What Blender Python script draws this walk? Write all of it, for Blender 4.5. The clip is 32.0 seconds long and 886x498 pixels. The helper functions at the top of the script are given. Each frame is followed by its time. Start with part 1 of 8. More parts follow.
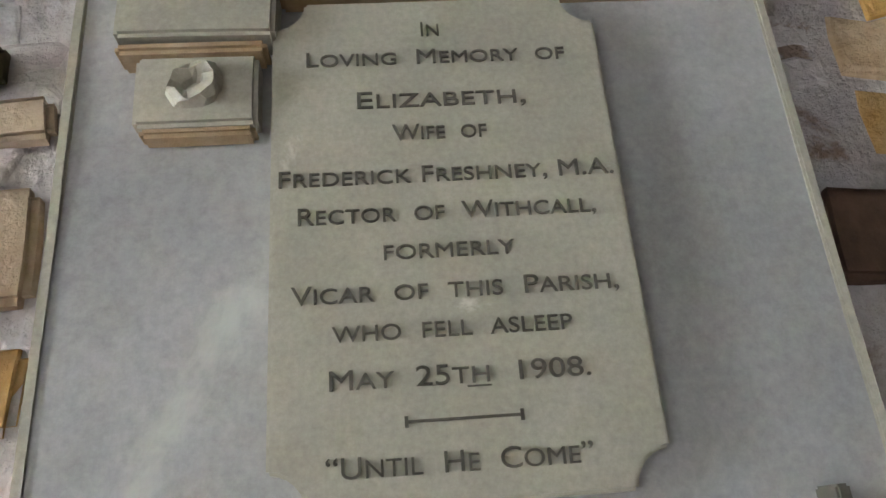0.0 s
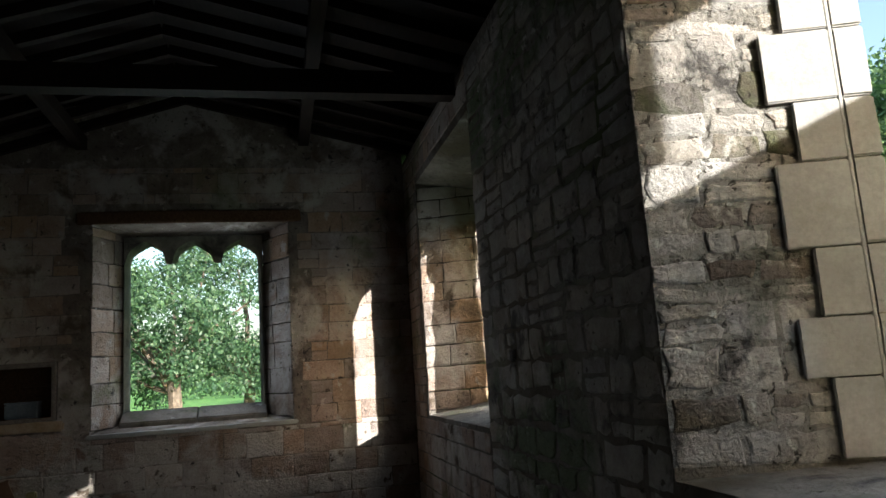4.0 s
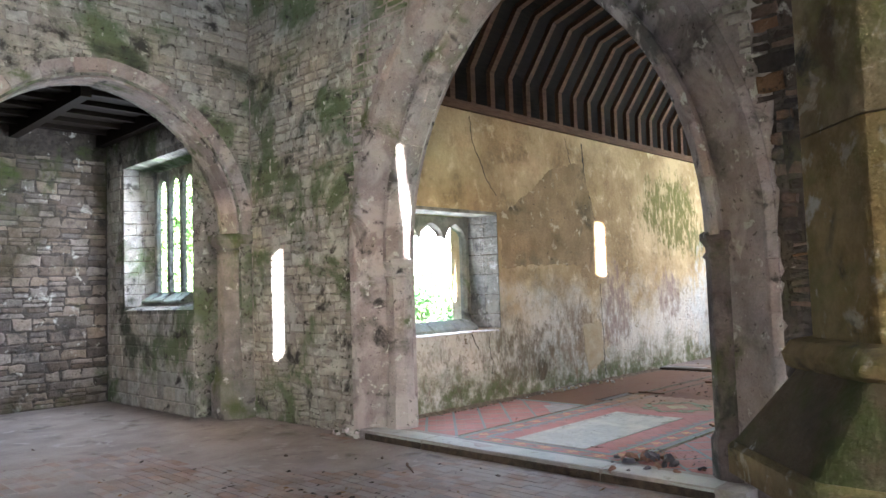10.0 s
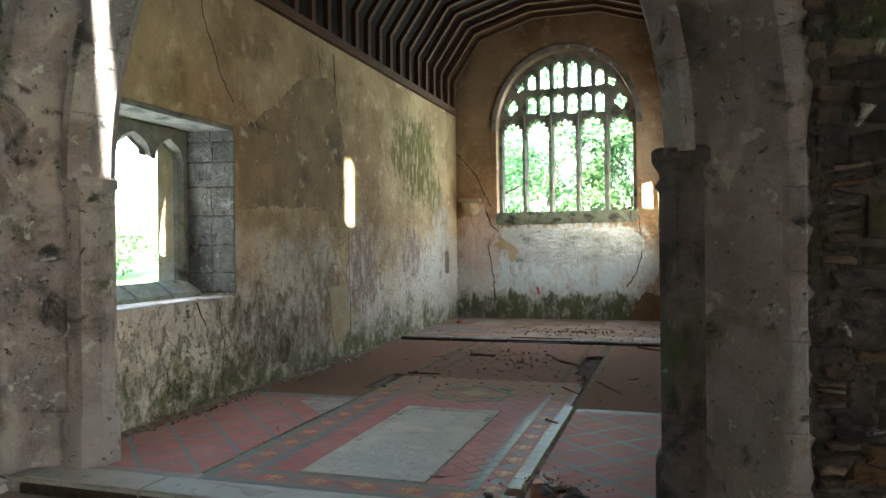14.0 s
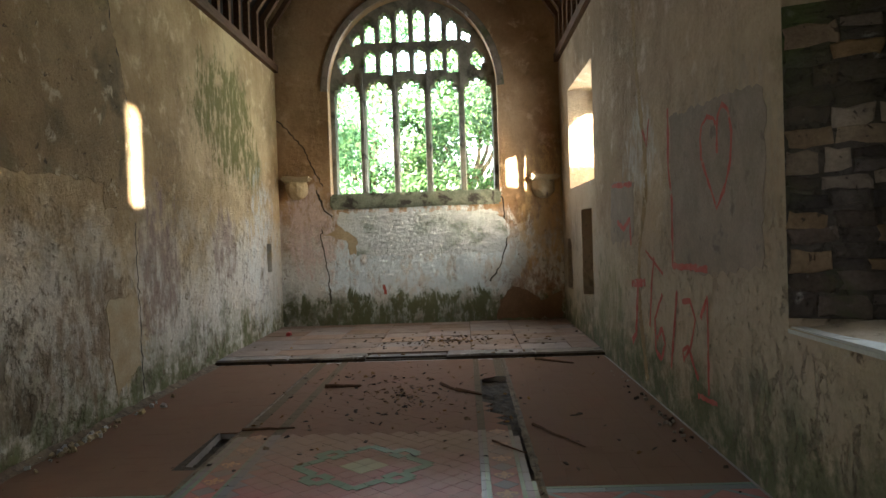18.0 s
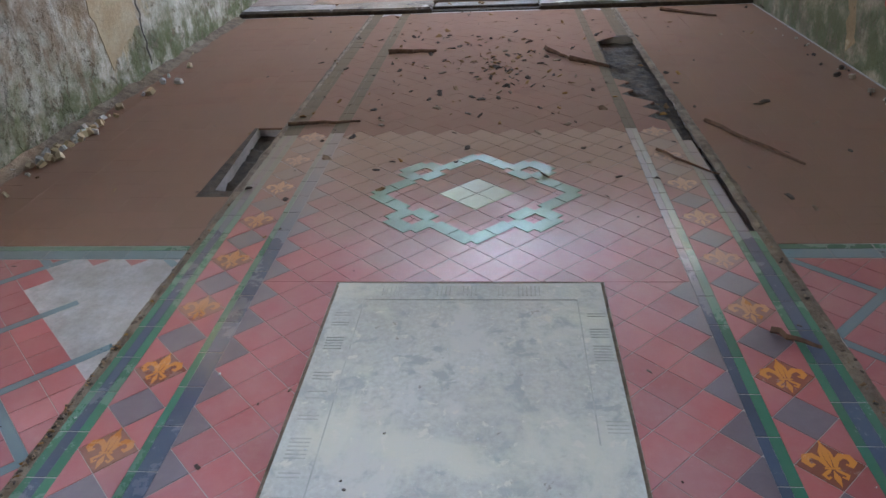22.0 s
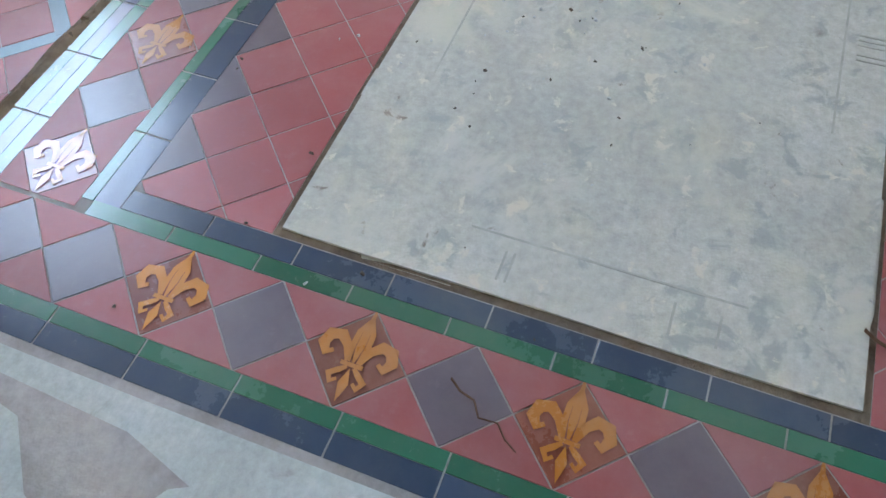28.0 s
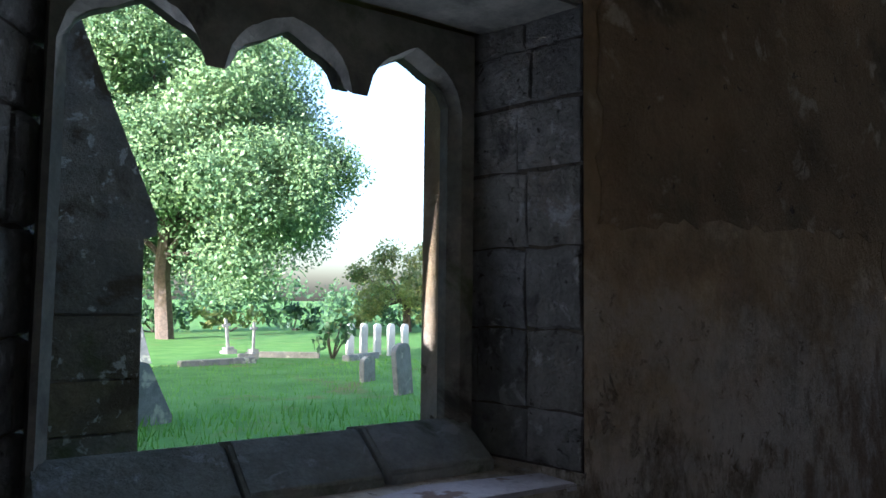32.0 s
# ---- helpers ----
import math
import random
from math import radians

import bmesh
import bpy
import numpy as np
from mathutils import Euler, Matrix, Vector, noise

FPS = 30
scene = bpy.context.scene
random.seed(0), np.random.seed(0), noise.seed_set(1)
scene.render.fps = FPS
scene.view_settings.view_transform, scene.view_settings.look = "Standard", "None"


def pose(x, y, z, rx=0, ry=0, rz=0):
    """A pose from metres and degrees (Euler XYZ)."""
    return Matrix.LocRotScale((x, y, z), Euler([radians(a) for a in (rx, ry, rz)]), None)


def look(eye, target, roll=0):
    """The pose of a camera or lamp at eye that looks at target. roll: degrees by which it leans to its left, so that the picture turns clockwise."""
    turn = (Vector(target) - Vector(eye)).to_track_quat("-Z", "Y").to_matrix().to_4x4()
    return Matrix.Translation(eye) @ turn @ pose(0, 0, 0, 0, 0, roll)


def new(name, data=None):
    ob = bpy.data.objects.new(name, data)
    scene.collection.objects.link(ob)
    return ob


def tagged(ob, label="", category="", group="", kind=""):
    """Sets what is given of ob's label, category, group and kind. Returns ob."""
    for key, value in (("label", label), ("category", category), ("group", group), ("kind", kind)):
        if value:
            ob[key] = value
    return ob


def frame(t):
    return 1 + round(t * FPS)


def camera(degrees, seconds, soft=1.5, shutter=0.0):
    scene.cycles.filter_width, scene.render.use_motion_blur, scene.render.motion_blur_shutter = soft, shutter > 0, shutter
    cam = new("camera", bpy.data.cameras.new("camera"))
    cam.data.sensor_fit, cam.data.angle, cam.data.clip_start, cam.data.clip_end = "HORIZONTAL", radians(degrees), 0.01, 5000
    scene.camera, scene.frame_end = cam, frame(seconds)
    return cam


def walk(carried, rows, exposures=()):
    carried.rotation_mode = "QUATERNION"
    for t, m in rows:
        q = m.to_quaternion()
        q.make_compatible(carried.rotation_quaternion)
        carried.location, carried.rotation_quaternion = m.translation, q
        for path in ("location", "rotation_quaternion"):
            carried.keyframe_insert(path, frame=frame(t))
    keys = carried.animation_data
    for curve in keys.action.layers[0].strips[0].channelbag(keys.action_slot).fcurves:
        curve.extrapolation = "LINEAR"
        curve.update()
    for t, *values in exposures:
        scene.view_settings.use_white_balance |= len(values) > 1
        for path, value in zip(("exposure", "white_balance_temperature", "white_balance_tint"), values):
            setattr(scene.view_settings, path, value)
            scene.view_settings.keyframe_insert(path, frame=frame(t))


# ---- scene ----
# camera and its path
cam = camera(62.5, 32.0)
METRES, EYE, TURN = 15.8, 2.19, -4.0
ROWS = [
    (0.0, 0.0, 0.0, 0.0, 1.68, 21.84, 4.2),
    (0.5, -0.0008, -0.0042, -0.001, 7.44, 20.99, 5.12),
    (1.0, -0.0056, -0.0118, -0.004, 16.14, 19.14, 4.78),
    (1.5, -0.0105, -0.021, -0.0066, 25.42, 17.15, 3.36),
    (2.0, -0.0139, -0.0267, -0.0085, 34.94, 16.44, 2.6),
    (2.5, -0.0162, -0.0282, -0.0083, 46.17, 15.16, 2.43),
    (3.0, -0.0202, -0.032, -0.01, 58.62, 13.64, 2.31),
    (3.5, -0.0259, -0.0376, -0.0135, 70.77, 11.7, 2.85),
    (4.0, -0.0365, -0.0456, -0.0178, 81.34, 9.45, 3.75),
    (4.5, -0.0491, -0.0594, -0.0191, 88.93, 7.6, 3.52),
    (6.5, -0.1131, -0.1046, -0.0239, 111.05, 4.49, 1.67),
    (7.0, -0.1262, -0.12, -0.0258, 117.35, 3.8, 1.73),
    (7.5, -0.139, -0.1395, -0.0267, 123.69, 2.9, 1.39),
    (8.0, -0.1475, -0.1616, -0.0292, 130.42, 2.17, 1.56),
    (8.5, -0.1561, -0.1822, -0.0298, 135.42, 1.87, 1.49),
    (9.0, -0.1688, -0.2058, -0.0303, 138.21, 2.3, 2.21),
    (9.5, -0.1789, -0.2293, -0.0304, 138.9, 2.79, 2.27),
    (10.0, -0.1886, -0.2535, -0.0306, 138.32, 3.53, 1.91),
    (10.5, -0.2044, -0.2774, -0.0302, 135.88, 4.05, 1.19),
    (11.0, -0.2165, -0.3008, -0.031, 132.29, 3.49, 0.15),
    (11.5, -0.225, -0.3245, -0.0317, 127.81, 3.27, -0.62),
    (12.0, -0.2378, -0.3466, -0.0339, 122.64, 2.81, -1.14),
    (12.5, -0.2506, -0.3688, -0.0341, 118.51, 1.62, -0.31),
    (13.0, -0.2604, -0.392, -0.033, 115.59, 1.43, -0.16),
    (13.5, -0.276, -0.4117, -0.0355, 113.38, 0.5, 0.18),
    (15.5, -0.3428, -0.4861, -0.0352, 104.95, 0.14, 1.98),
    (16.0, -0.3623, -0.5042, -0.0372, 101.17, 0.08, 2.05),
    (16.5, -0.382, -0.5152, -0.0393, 98.05, -0.87, 2.05),
    (17.0, -0.4066, -0.5202, -0.0376, 95.45, -1.27, 2.24),
    (17.5, -0.4305, -0.5254, -0.0386, 94.97, -1.17, 1.69),
    (18.0, -0.4546, -0.5248, -0.0391, 95.69, -1.02, 1.91),
    (18.5, -0.4798, -0.5216, -0.0372, 97.05, -0.47, 2.68),
    (19.0, -0.5063, -0.5288, -0.0382, 99.48, -0.16, 2.76),
    (19.5, -0.5272, -0.5403, -0.0377, 101.27, 1.01, 2.75),
    (20.0, -0.5516, -0.5532, -0.0367, 101.97, 1.0, 2.74),
    (20.5, -0.5621, -0.5618, -0.033, 101.71, -1.27, 2.12),
    (21.0, -0.5636, -0.5686, -0.0371, 100.46, -8.78, 2.23),
    (21.5, -0.5646, -0.5694, -0.0436, 99.25, -18.43, 2.87),
    (22.0, -0.5648, -0.569, -0.0481, 98.19, -28.84, 2.51),
    (22.5, -0.5658, -0.5689, -0.0494, 97.55, -33.58, 2.03),
    (23.0, -0.566, -0.5688, -0.0501, 96.65, -37.6, 2.01),
    (23.5, -0.5647, -0.5684, -0.0529, 95.73, -41.36, 1.69),
    (24.0, -0.5618, -0.568, -0.0562, 95.53, -46.27, 1.62),
    (24.5, -0.559, -0.5675, -0.0596, 95.82, -52.02, 1.92),
    (25.0, -0.5564, -0.5668, -0.0639, 96.0, -56.23, 2.26),
    (25.5, -0.554, -0.5666, -0.0665, 96.32, -59.39, 2.73),
    (27.5, -0.5328, -0.5627, -0.0723, 107.76, -61.02, 1.82),
    (28.0, -0.5328, -0.5703, -0.0696, 115.2, -57.4, 1.97),
    (28.5, -0.5365, -0.5781, -0.0665, 122.93, -50.51, 2.35),
    (29.0, -0.5487, -0.5819, -0.0606, 130.45, -41.41, 2.71),
    (29.5, -0.5588, -0.5846, -0.0487, 138.71, -30.12, 2.38),
    (30.0, -0.5656, -0.5949, -0.0413, 145.99, -18.63, 1.54),
    (30.5, -0.5705, -0.6028, -0.0335, 152.06, -8.91, 0.75),
    (31.0, -0.5756, -0.6047, -0.0289, 155.93, -2.29, -0.28),
    (31.5, -0.578, -0.6086, -0.0282, 154.01, 1.79, -0.21),
    (32.0, -0.5787, -0.609, -0.0264, 149.62, 4.18, -0.7),
]
EXPOSE = [(0.0, 7.57, 6300, 12), (1.0, 7.6, 5700, 9), (1.6, 5.8, 5300, 6), (2.0, 4.7, 4900, 4), (2.5, 2.9, 5300, 9), (3.0, 2.4, 5600, 15), (4.0, 1.9, 6000, 8), (4.5, 2.3, 6100, 12), (6.5, 3.95, 5800, 19),
          (7.2, 4.85, 6000, 20), (8.0, 6.2, 5950, 17), (8.6, 6.15, 5750, 15), (9.5, 6.05, 5850, 16), (10.5, 5.65, 5950, 14), (12.0, 5.5, 5950, 10), (13.0, 5.2, 5850, 5), (16.0, 4.1, 6750, 4), (17.0, 4.4, 6750, 7), (19.0, 4.42, 6650, 11),
          (20.3, 3.85, 6700, 10), (21.1, 3.4, 6000, 8), (21.6, 4.6, 5850, 11), (22.1, 6.0, 5600, 14), (23.0, 5.8, 5750, 4), (24.0, 5.7, 5550, 4), (25.0, 5.6, 5750, 7), (28.0, 5.95, 5950, 11), (28.6, 5.45, 6250, 9), (29.0, 5.1, 6450, 8), (29.5, 5.35, 6700, 8),
          (30.0, 5.75, 6700, 7), (30.5, 5.2, 6000, 8), (31.0, 3.6, 5100, 17), (31.6, 2.35, 5200, 17), (32.0, 2.2, 5250, 18)]
walk(cam, [(t, pose(0, 0, EYE, 0, 0, TURN) @ pose(METRES * x, METRES * y, METRES * z, 90 + pitch, roll, yaw)) for t, x, y, z, yaw, pitch, roll in ROWS], EXPOSE)

# ---- world, sun and the light of the openings
SUN_EL, SUN_K = radians(13.5), 1.65
world = bpy.data.worlds.new("sky")
scene.world = world
world.use_nodes = True
wn = world.node_tree.nodes
sky = wn.new("ShaderNodeTexSky")
sky.sky_type, sky.sun_disc = "NISHITA", False
sky.air_density, sky.dust_density, sky.ozone_density = 1.0, 4.0, 0.8
sky.sun_elevation, sky.sun_rotation = SUN_EL, math.atan2(SUN_K, 1.0)
wn["Background"].inputs["Strength"].default_value = 0.15
world.node_tree.links.new(sky.outputs[0], wn["Background"].inputs["Color"])
sun_data = bpy.data.lights.new("sun", "SUN")
sun_data.energy, sun_data.angle, sun_data.color = 5.0, radians(0.4), (1.0, 0.94, 0.85)
sun = new("sun", sun_data)
sun.matrix_world = look((SUN_K * 30, 30, math.tan(SUN_EL) * 30 * math.hypot(SUN_K, 1)), (0, 0, 0))


def window_light(name, at, to, w, h, watts, colour=(0.86, 0.93, 1.0)):
    d = bpy.data.lights.new(name, "AREA")
    d.shape, d.size, d.size_y, d.energy, d.color = "RECTANGLE", w, h, watts, colour
    ob = new(name, d)
    ob.matrix_world = look(at, to)
    return ob


window_light("light_chancel_north", (-10.7, -11.25, 2.0), (-10.7, -5, 2.9), 1.3, 1.4, 1.3)
window_light("light_chancel_east", (-20.05, -8.55, 3.6), (-10, -8.5, 3.0), 2.6, 2.6, 5.5)
window_light("light_chancel_south_a", (-10.7, -5.4, 1.9), (-10.7, -12, 1.9), 0.9, 1.3, 0.3)
window_light("light_chancel_south_b", (-17.8, -5.75, 3.0), (-17.8, -12, 2.2), 1.3, 1.3, 3.6)
window_light("light_aisle_east", (-9.45, -1.57, 2.6), (0, -1.57, 2), 1.3, 1.7, 4.5)
window_light("light_aisle_south_a", (-2.2, 1.4, 2.5), (-2.2, -6, 2.0), 1.4, 2.0, 3.6)
window_light("light_aisle_south_b", (-7.2, 1.35, 2.4), (-7.2, -6, 2.0), 1.2, 1.8, 2.8)
for cx in (-3.23, 1.02, 5.3):
    window_light("light_clerestory", (cx, -3.9, 5.6), (cx, -12, 5.2), 1.15, 1.2, 7)
window_light("light_north_aisle", (-8.75, -15.6, 3.0), (0, -15.6, 2.4), 1.2, 1.9, 2.8)


# ---- materials
def shader(name):
    m = bpy.data.materials.new(name)
    m.use_nodes = True
    nt = m.node_tree
    return m, nt, nt.nodes["Principled BSDF"]


def noise_of(nt, co, scale, detail=6.0, rough=0.6, warp=0.0):
    n = nt.nodes.new("ShaderNodeTexNoise")
    n.inputs["Scale"].default_value, n.inputs["Detail"].default_value = scale, detail
    n.inputs["Roughness"].default_value, n.inputs["Distortion"].default_value = rough, warp
    nt.links.new(co, n.inputs["Vector"])
    return n.outputs["Fac"]


def step_of(nt, value, lo, hi):
    r = nt.nodes.new("ShaderNodeMapRange")
    r.interpolation_type = "SMOOTHSTEP"
    r.inputs["From Min"].default_value, r.inputs["From Max"].default_value = lo, hi
    nt.links.new(value, r.inputs["Value"])
    return r.outputs["Result"]


def math_of(nt, op, a, b):
    n = nt.nodes.new("ShaderNodeMath")
    n.operation = op
    for i, v in enumerate((a, b)):
        if isinstance(v, (int, float)):
            n.inputs[i].default_value = v
        else:
            nt.links.new(v, n.inputs[i])
    return n.outputs[0]


def mix_of(nt, fac, a, b, blend="MIX"):
    n = nt.nodes.new("ShaderNodeMix")
    n.data_type, n.blend_type = "RGBA", blend
    for i, v in ((0, fac), (6, a), (7, b)):
        if isinstance(v, (int, float)):
            n.inputs[i].default_value = v
        elif isinstance(v, tuple):
            n.inputs[i].default_value = (*v, 1.0)
        else:
            nt.links.new(v, n.inputs[i])
    return n.outputs[2]


def world_at(nt, sx=1.0, sy=1.0, sz=1.0):
    g = nt.nodes.new("ShaderNodeNewGeometry")
    if (sx, sy, sz) == (1.0, 1.0, 1.0):
        return g.outputs["Position"]
    m = nt.nodes.new("ShaderNodeMapping")
    m.inputs["Scale"].default_value = (sx, sy, sz)
    nt.links.new(g.outputs["Position"], m.inputs["Vector"])
    return m.outputs["Vector"]


def height_of(nt):
    g = nt.nodes.new("ShaderNodeNewGeometry")
    s = nt.nodes.new("ShaderNodeSeparateXYZ")
    nt.links.new(g.outputs["Position"], s.inputs[0])
    return s


def relief(nt, bsdf, value, strength, distance):
    b = nt.nodes.new("ShaderNodeBump")
    b.inputs["Strength"].default_value, b.inputs["Distance"].default_value = strength, distance
    nt.links.new(value, b.inputs["Height"])
    nt.links.new(b.outputs[0], bsdf.inputs["Normal"])


def stone(name, a, b, scale=3.0, rough=0.9, spread=0.35, stains=(), bump=0.5, depth=0.012, island=False, grain=45.0, pits=0.0):
    """A weathered mineral surface. stains: (colour, scale, from, to, seed offset)."""
    m, nt, bsdf = shader(name)
    co = world_at(nt)
    col = mix_of(nt, step_of(nt, noise_of(nt, co, scale, 8, 0.65), 0.3, 0.7), a, b)
    if spread:
        if island:
            r = nt.nodes.new("ShaderNodeNewGeometry").outputs["Random Per Island"]
        else:
            r = nt.nodes.new("ShaderNodeObjectInfo").outputs["Random"]
        v = nt.nodes.new("ShaderNodeHueSaturation")
        h = nt.nodes.new("ShaderNodeMapRange")
        h.inputs["To Min"].default_value, h.inputs["To Max"].default_value = 1 - spread, 1 + spread
        nt.links.new(r, h.inputs["Value"])
        nt.links.new(h.outputs[0], v.inputs["Value"])
        r2 = math_of(nt, "FRACT", math_of(nt, "MULTIPLY", r, 7.31), 0.0)
        h2 = nt.nodes.new("ShaderNodeMapRange")
        h2.inputs["To Min"].default_value, h2.inputs["To Max"].default_value = 0.7, 1.35
        nt.links.new(r2, h2.inputs["Value"])
        nt.links.new(h2.outputs[0], v.inputs["Saturation"])
        nt.links.new(col, v.inputs["Color"])
        col = v.outputs[0]
    fine = noise_of(nt, co, grain, 5, 0.7)
    col = mix_of(nt, 0.35, col, mix_of(nt, fine, (0.0, 0.0, 0.0), (1.0, 1.0, 1.0)), "OVERLAY")
    for k, (c, s, lo, hi) in enumerate(stains):
        mp = nt.nodes.new("ShaderNodeMapping")
        mp.inputs["Location"].default_value = (k * 13.7, k * 5.1, k * 9.3)
        nt.links.new(co, mp.inputs["Vector"])
        col = mix_of(nt, step_of(nt, noise_of(nt, mp.outputs[0], s, 9, 0.62, 0.4), lo, hi), col, c)
    hole = None
    if pits:
        hole = step_of(nt, noise_of(nt, co, 19.0, 7, 0.62, 0.6), 0.66 - 0.1 * pits, 0.72 - 0.1 * pits)
        col = mix_of(nt, math_of(nt, "MULTIPLY", hole, 0.8), col, (0.045, 0.036, 0.026))
    nt.links.new(col, bsdf.inputs["Base Color"])
    bsdf.inputs["Roughness"].default_value = rough
    bsdf.inputs["Specular IOR Level"].default_value = 0.25
    mid = noise_of(nt, co, grain * 0.35, 8, 0.7)
    rise = math_of(nt, "ADD", mid, math_of(nt, "MULTIPLY", fine, 0.4))
    if hole:
        rise = math_of(nt, "SUBTRACT", rise, math_of(nt, "MULTIPLY", hole, 0.8))
    relief(nt, bsdf, rise, bump, depth)
    return m


MOSS, SOOT, LIME = (0.075, 0.095, 0.03), (0.05, 0.045, 0.04), (0.46, 0.44, 0.39)
M = {}
NAVE_STAINS = ((LIME, 5.0, 0.60, 0.70), (MOSS, 1.1, 0.52, 0.70), (SOOT, 3.0, 0.54, 0.70), ((0.075, 0.06, 0.035), 0.55, 0.48, 0.66))
RUB = dict(scale=6, spread=0.5, bump=1.0, depth=0.03, pits=0.4, stains=NAVE_STAINS)
M["mortar"] = stone("old_mortar", (0.15, 0.132, 0.11), (0.23, 0.207, 0.175), 7, spread=0, bump=1.0, depth=0.03, pits=0.5, stains=NAVE_STAINS)
M["mortar_dark"] = stone("dark_shaded_mortar", (0.05, 0.041, 0.034), (0.10, 0.082, 0.07), 7, spread=0, bump=1.0, depth=0.03, pits=1.0, stains=NAVE_STAINS)
M["rubble"] = stone("rubble_stone", (0.136, 0.112, 0.093), (0.223, 0.186, 0.155), **RUB)
M["rubble_far"] = stone("rubble_stone_far", (0.136, 0.112, 0.093), (0.223, 0.186, 0.155), island=True, **RUB)
AISLE_STAINS = (((0.45, 0.40, 0.355), 1.3, 0.47, 0.60), ((0.40, 0.34, 0.29), 6.0, 0.60, 0.66), ((0.13, 0.135, 0.06), 0.9, 0.54, 0.72), ((0.11, 0.08, 0.055), 3.2, 0.56, 0.70), (SOOT, 8.0, 0.62, 0.70))
ASH = dict(scale=5, spread=0.3, bump=1.0, depth=0.03, pits=0.3, stains=AISLE_STAINS)
M["mortar_lime"] = stone("limewashed_mortar", (0.13, 0.10, 0.08), (0.22, 0.18, 0.145), 6, spread=0, bump=1.0, depth=0.03, pits=0.6, stains=AISLE_STAINS)
M["ashlar"] = stone("pinkish_ashlar", (0.247, 0.18, 0.135), (0.33, 0.255, 0.203), **ASH)
M["dressed"] = stone("dressed_stone", (0.17, 0.145, 0.12), (0.27, 0.235, 0.20), 4, spread=0.15, bump=0.7, depth=0.014,
                     stains=((MOSS, 1.3, 0.52, 0.70), (SOOT, 3.4, 0.54, 0.70), (LIME, 6.0, 0.60, 0.68)))
M["pier"] = stone("ochre_pier_stone", (0.18, 0.135, 0.075), (0.31, 0.25, 0.155), 11, spread=0.15, bump=1.0, depth=0.02,
                  stains=(((0.16, 0.155, 0.055), 3.0, 0.48, 0.66), ((0.36, 0.32, 0.24), 14.0, 0.56, 0.66), (SOOT, 6.0, 0.54, 0.68), ((0.10, 0.07, 0.04), 2.6, 0.55, 0.68), (LIME, 5.0, 0.64, 0.72)))
M["oak"] = None


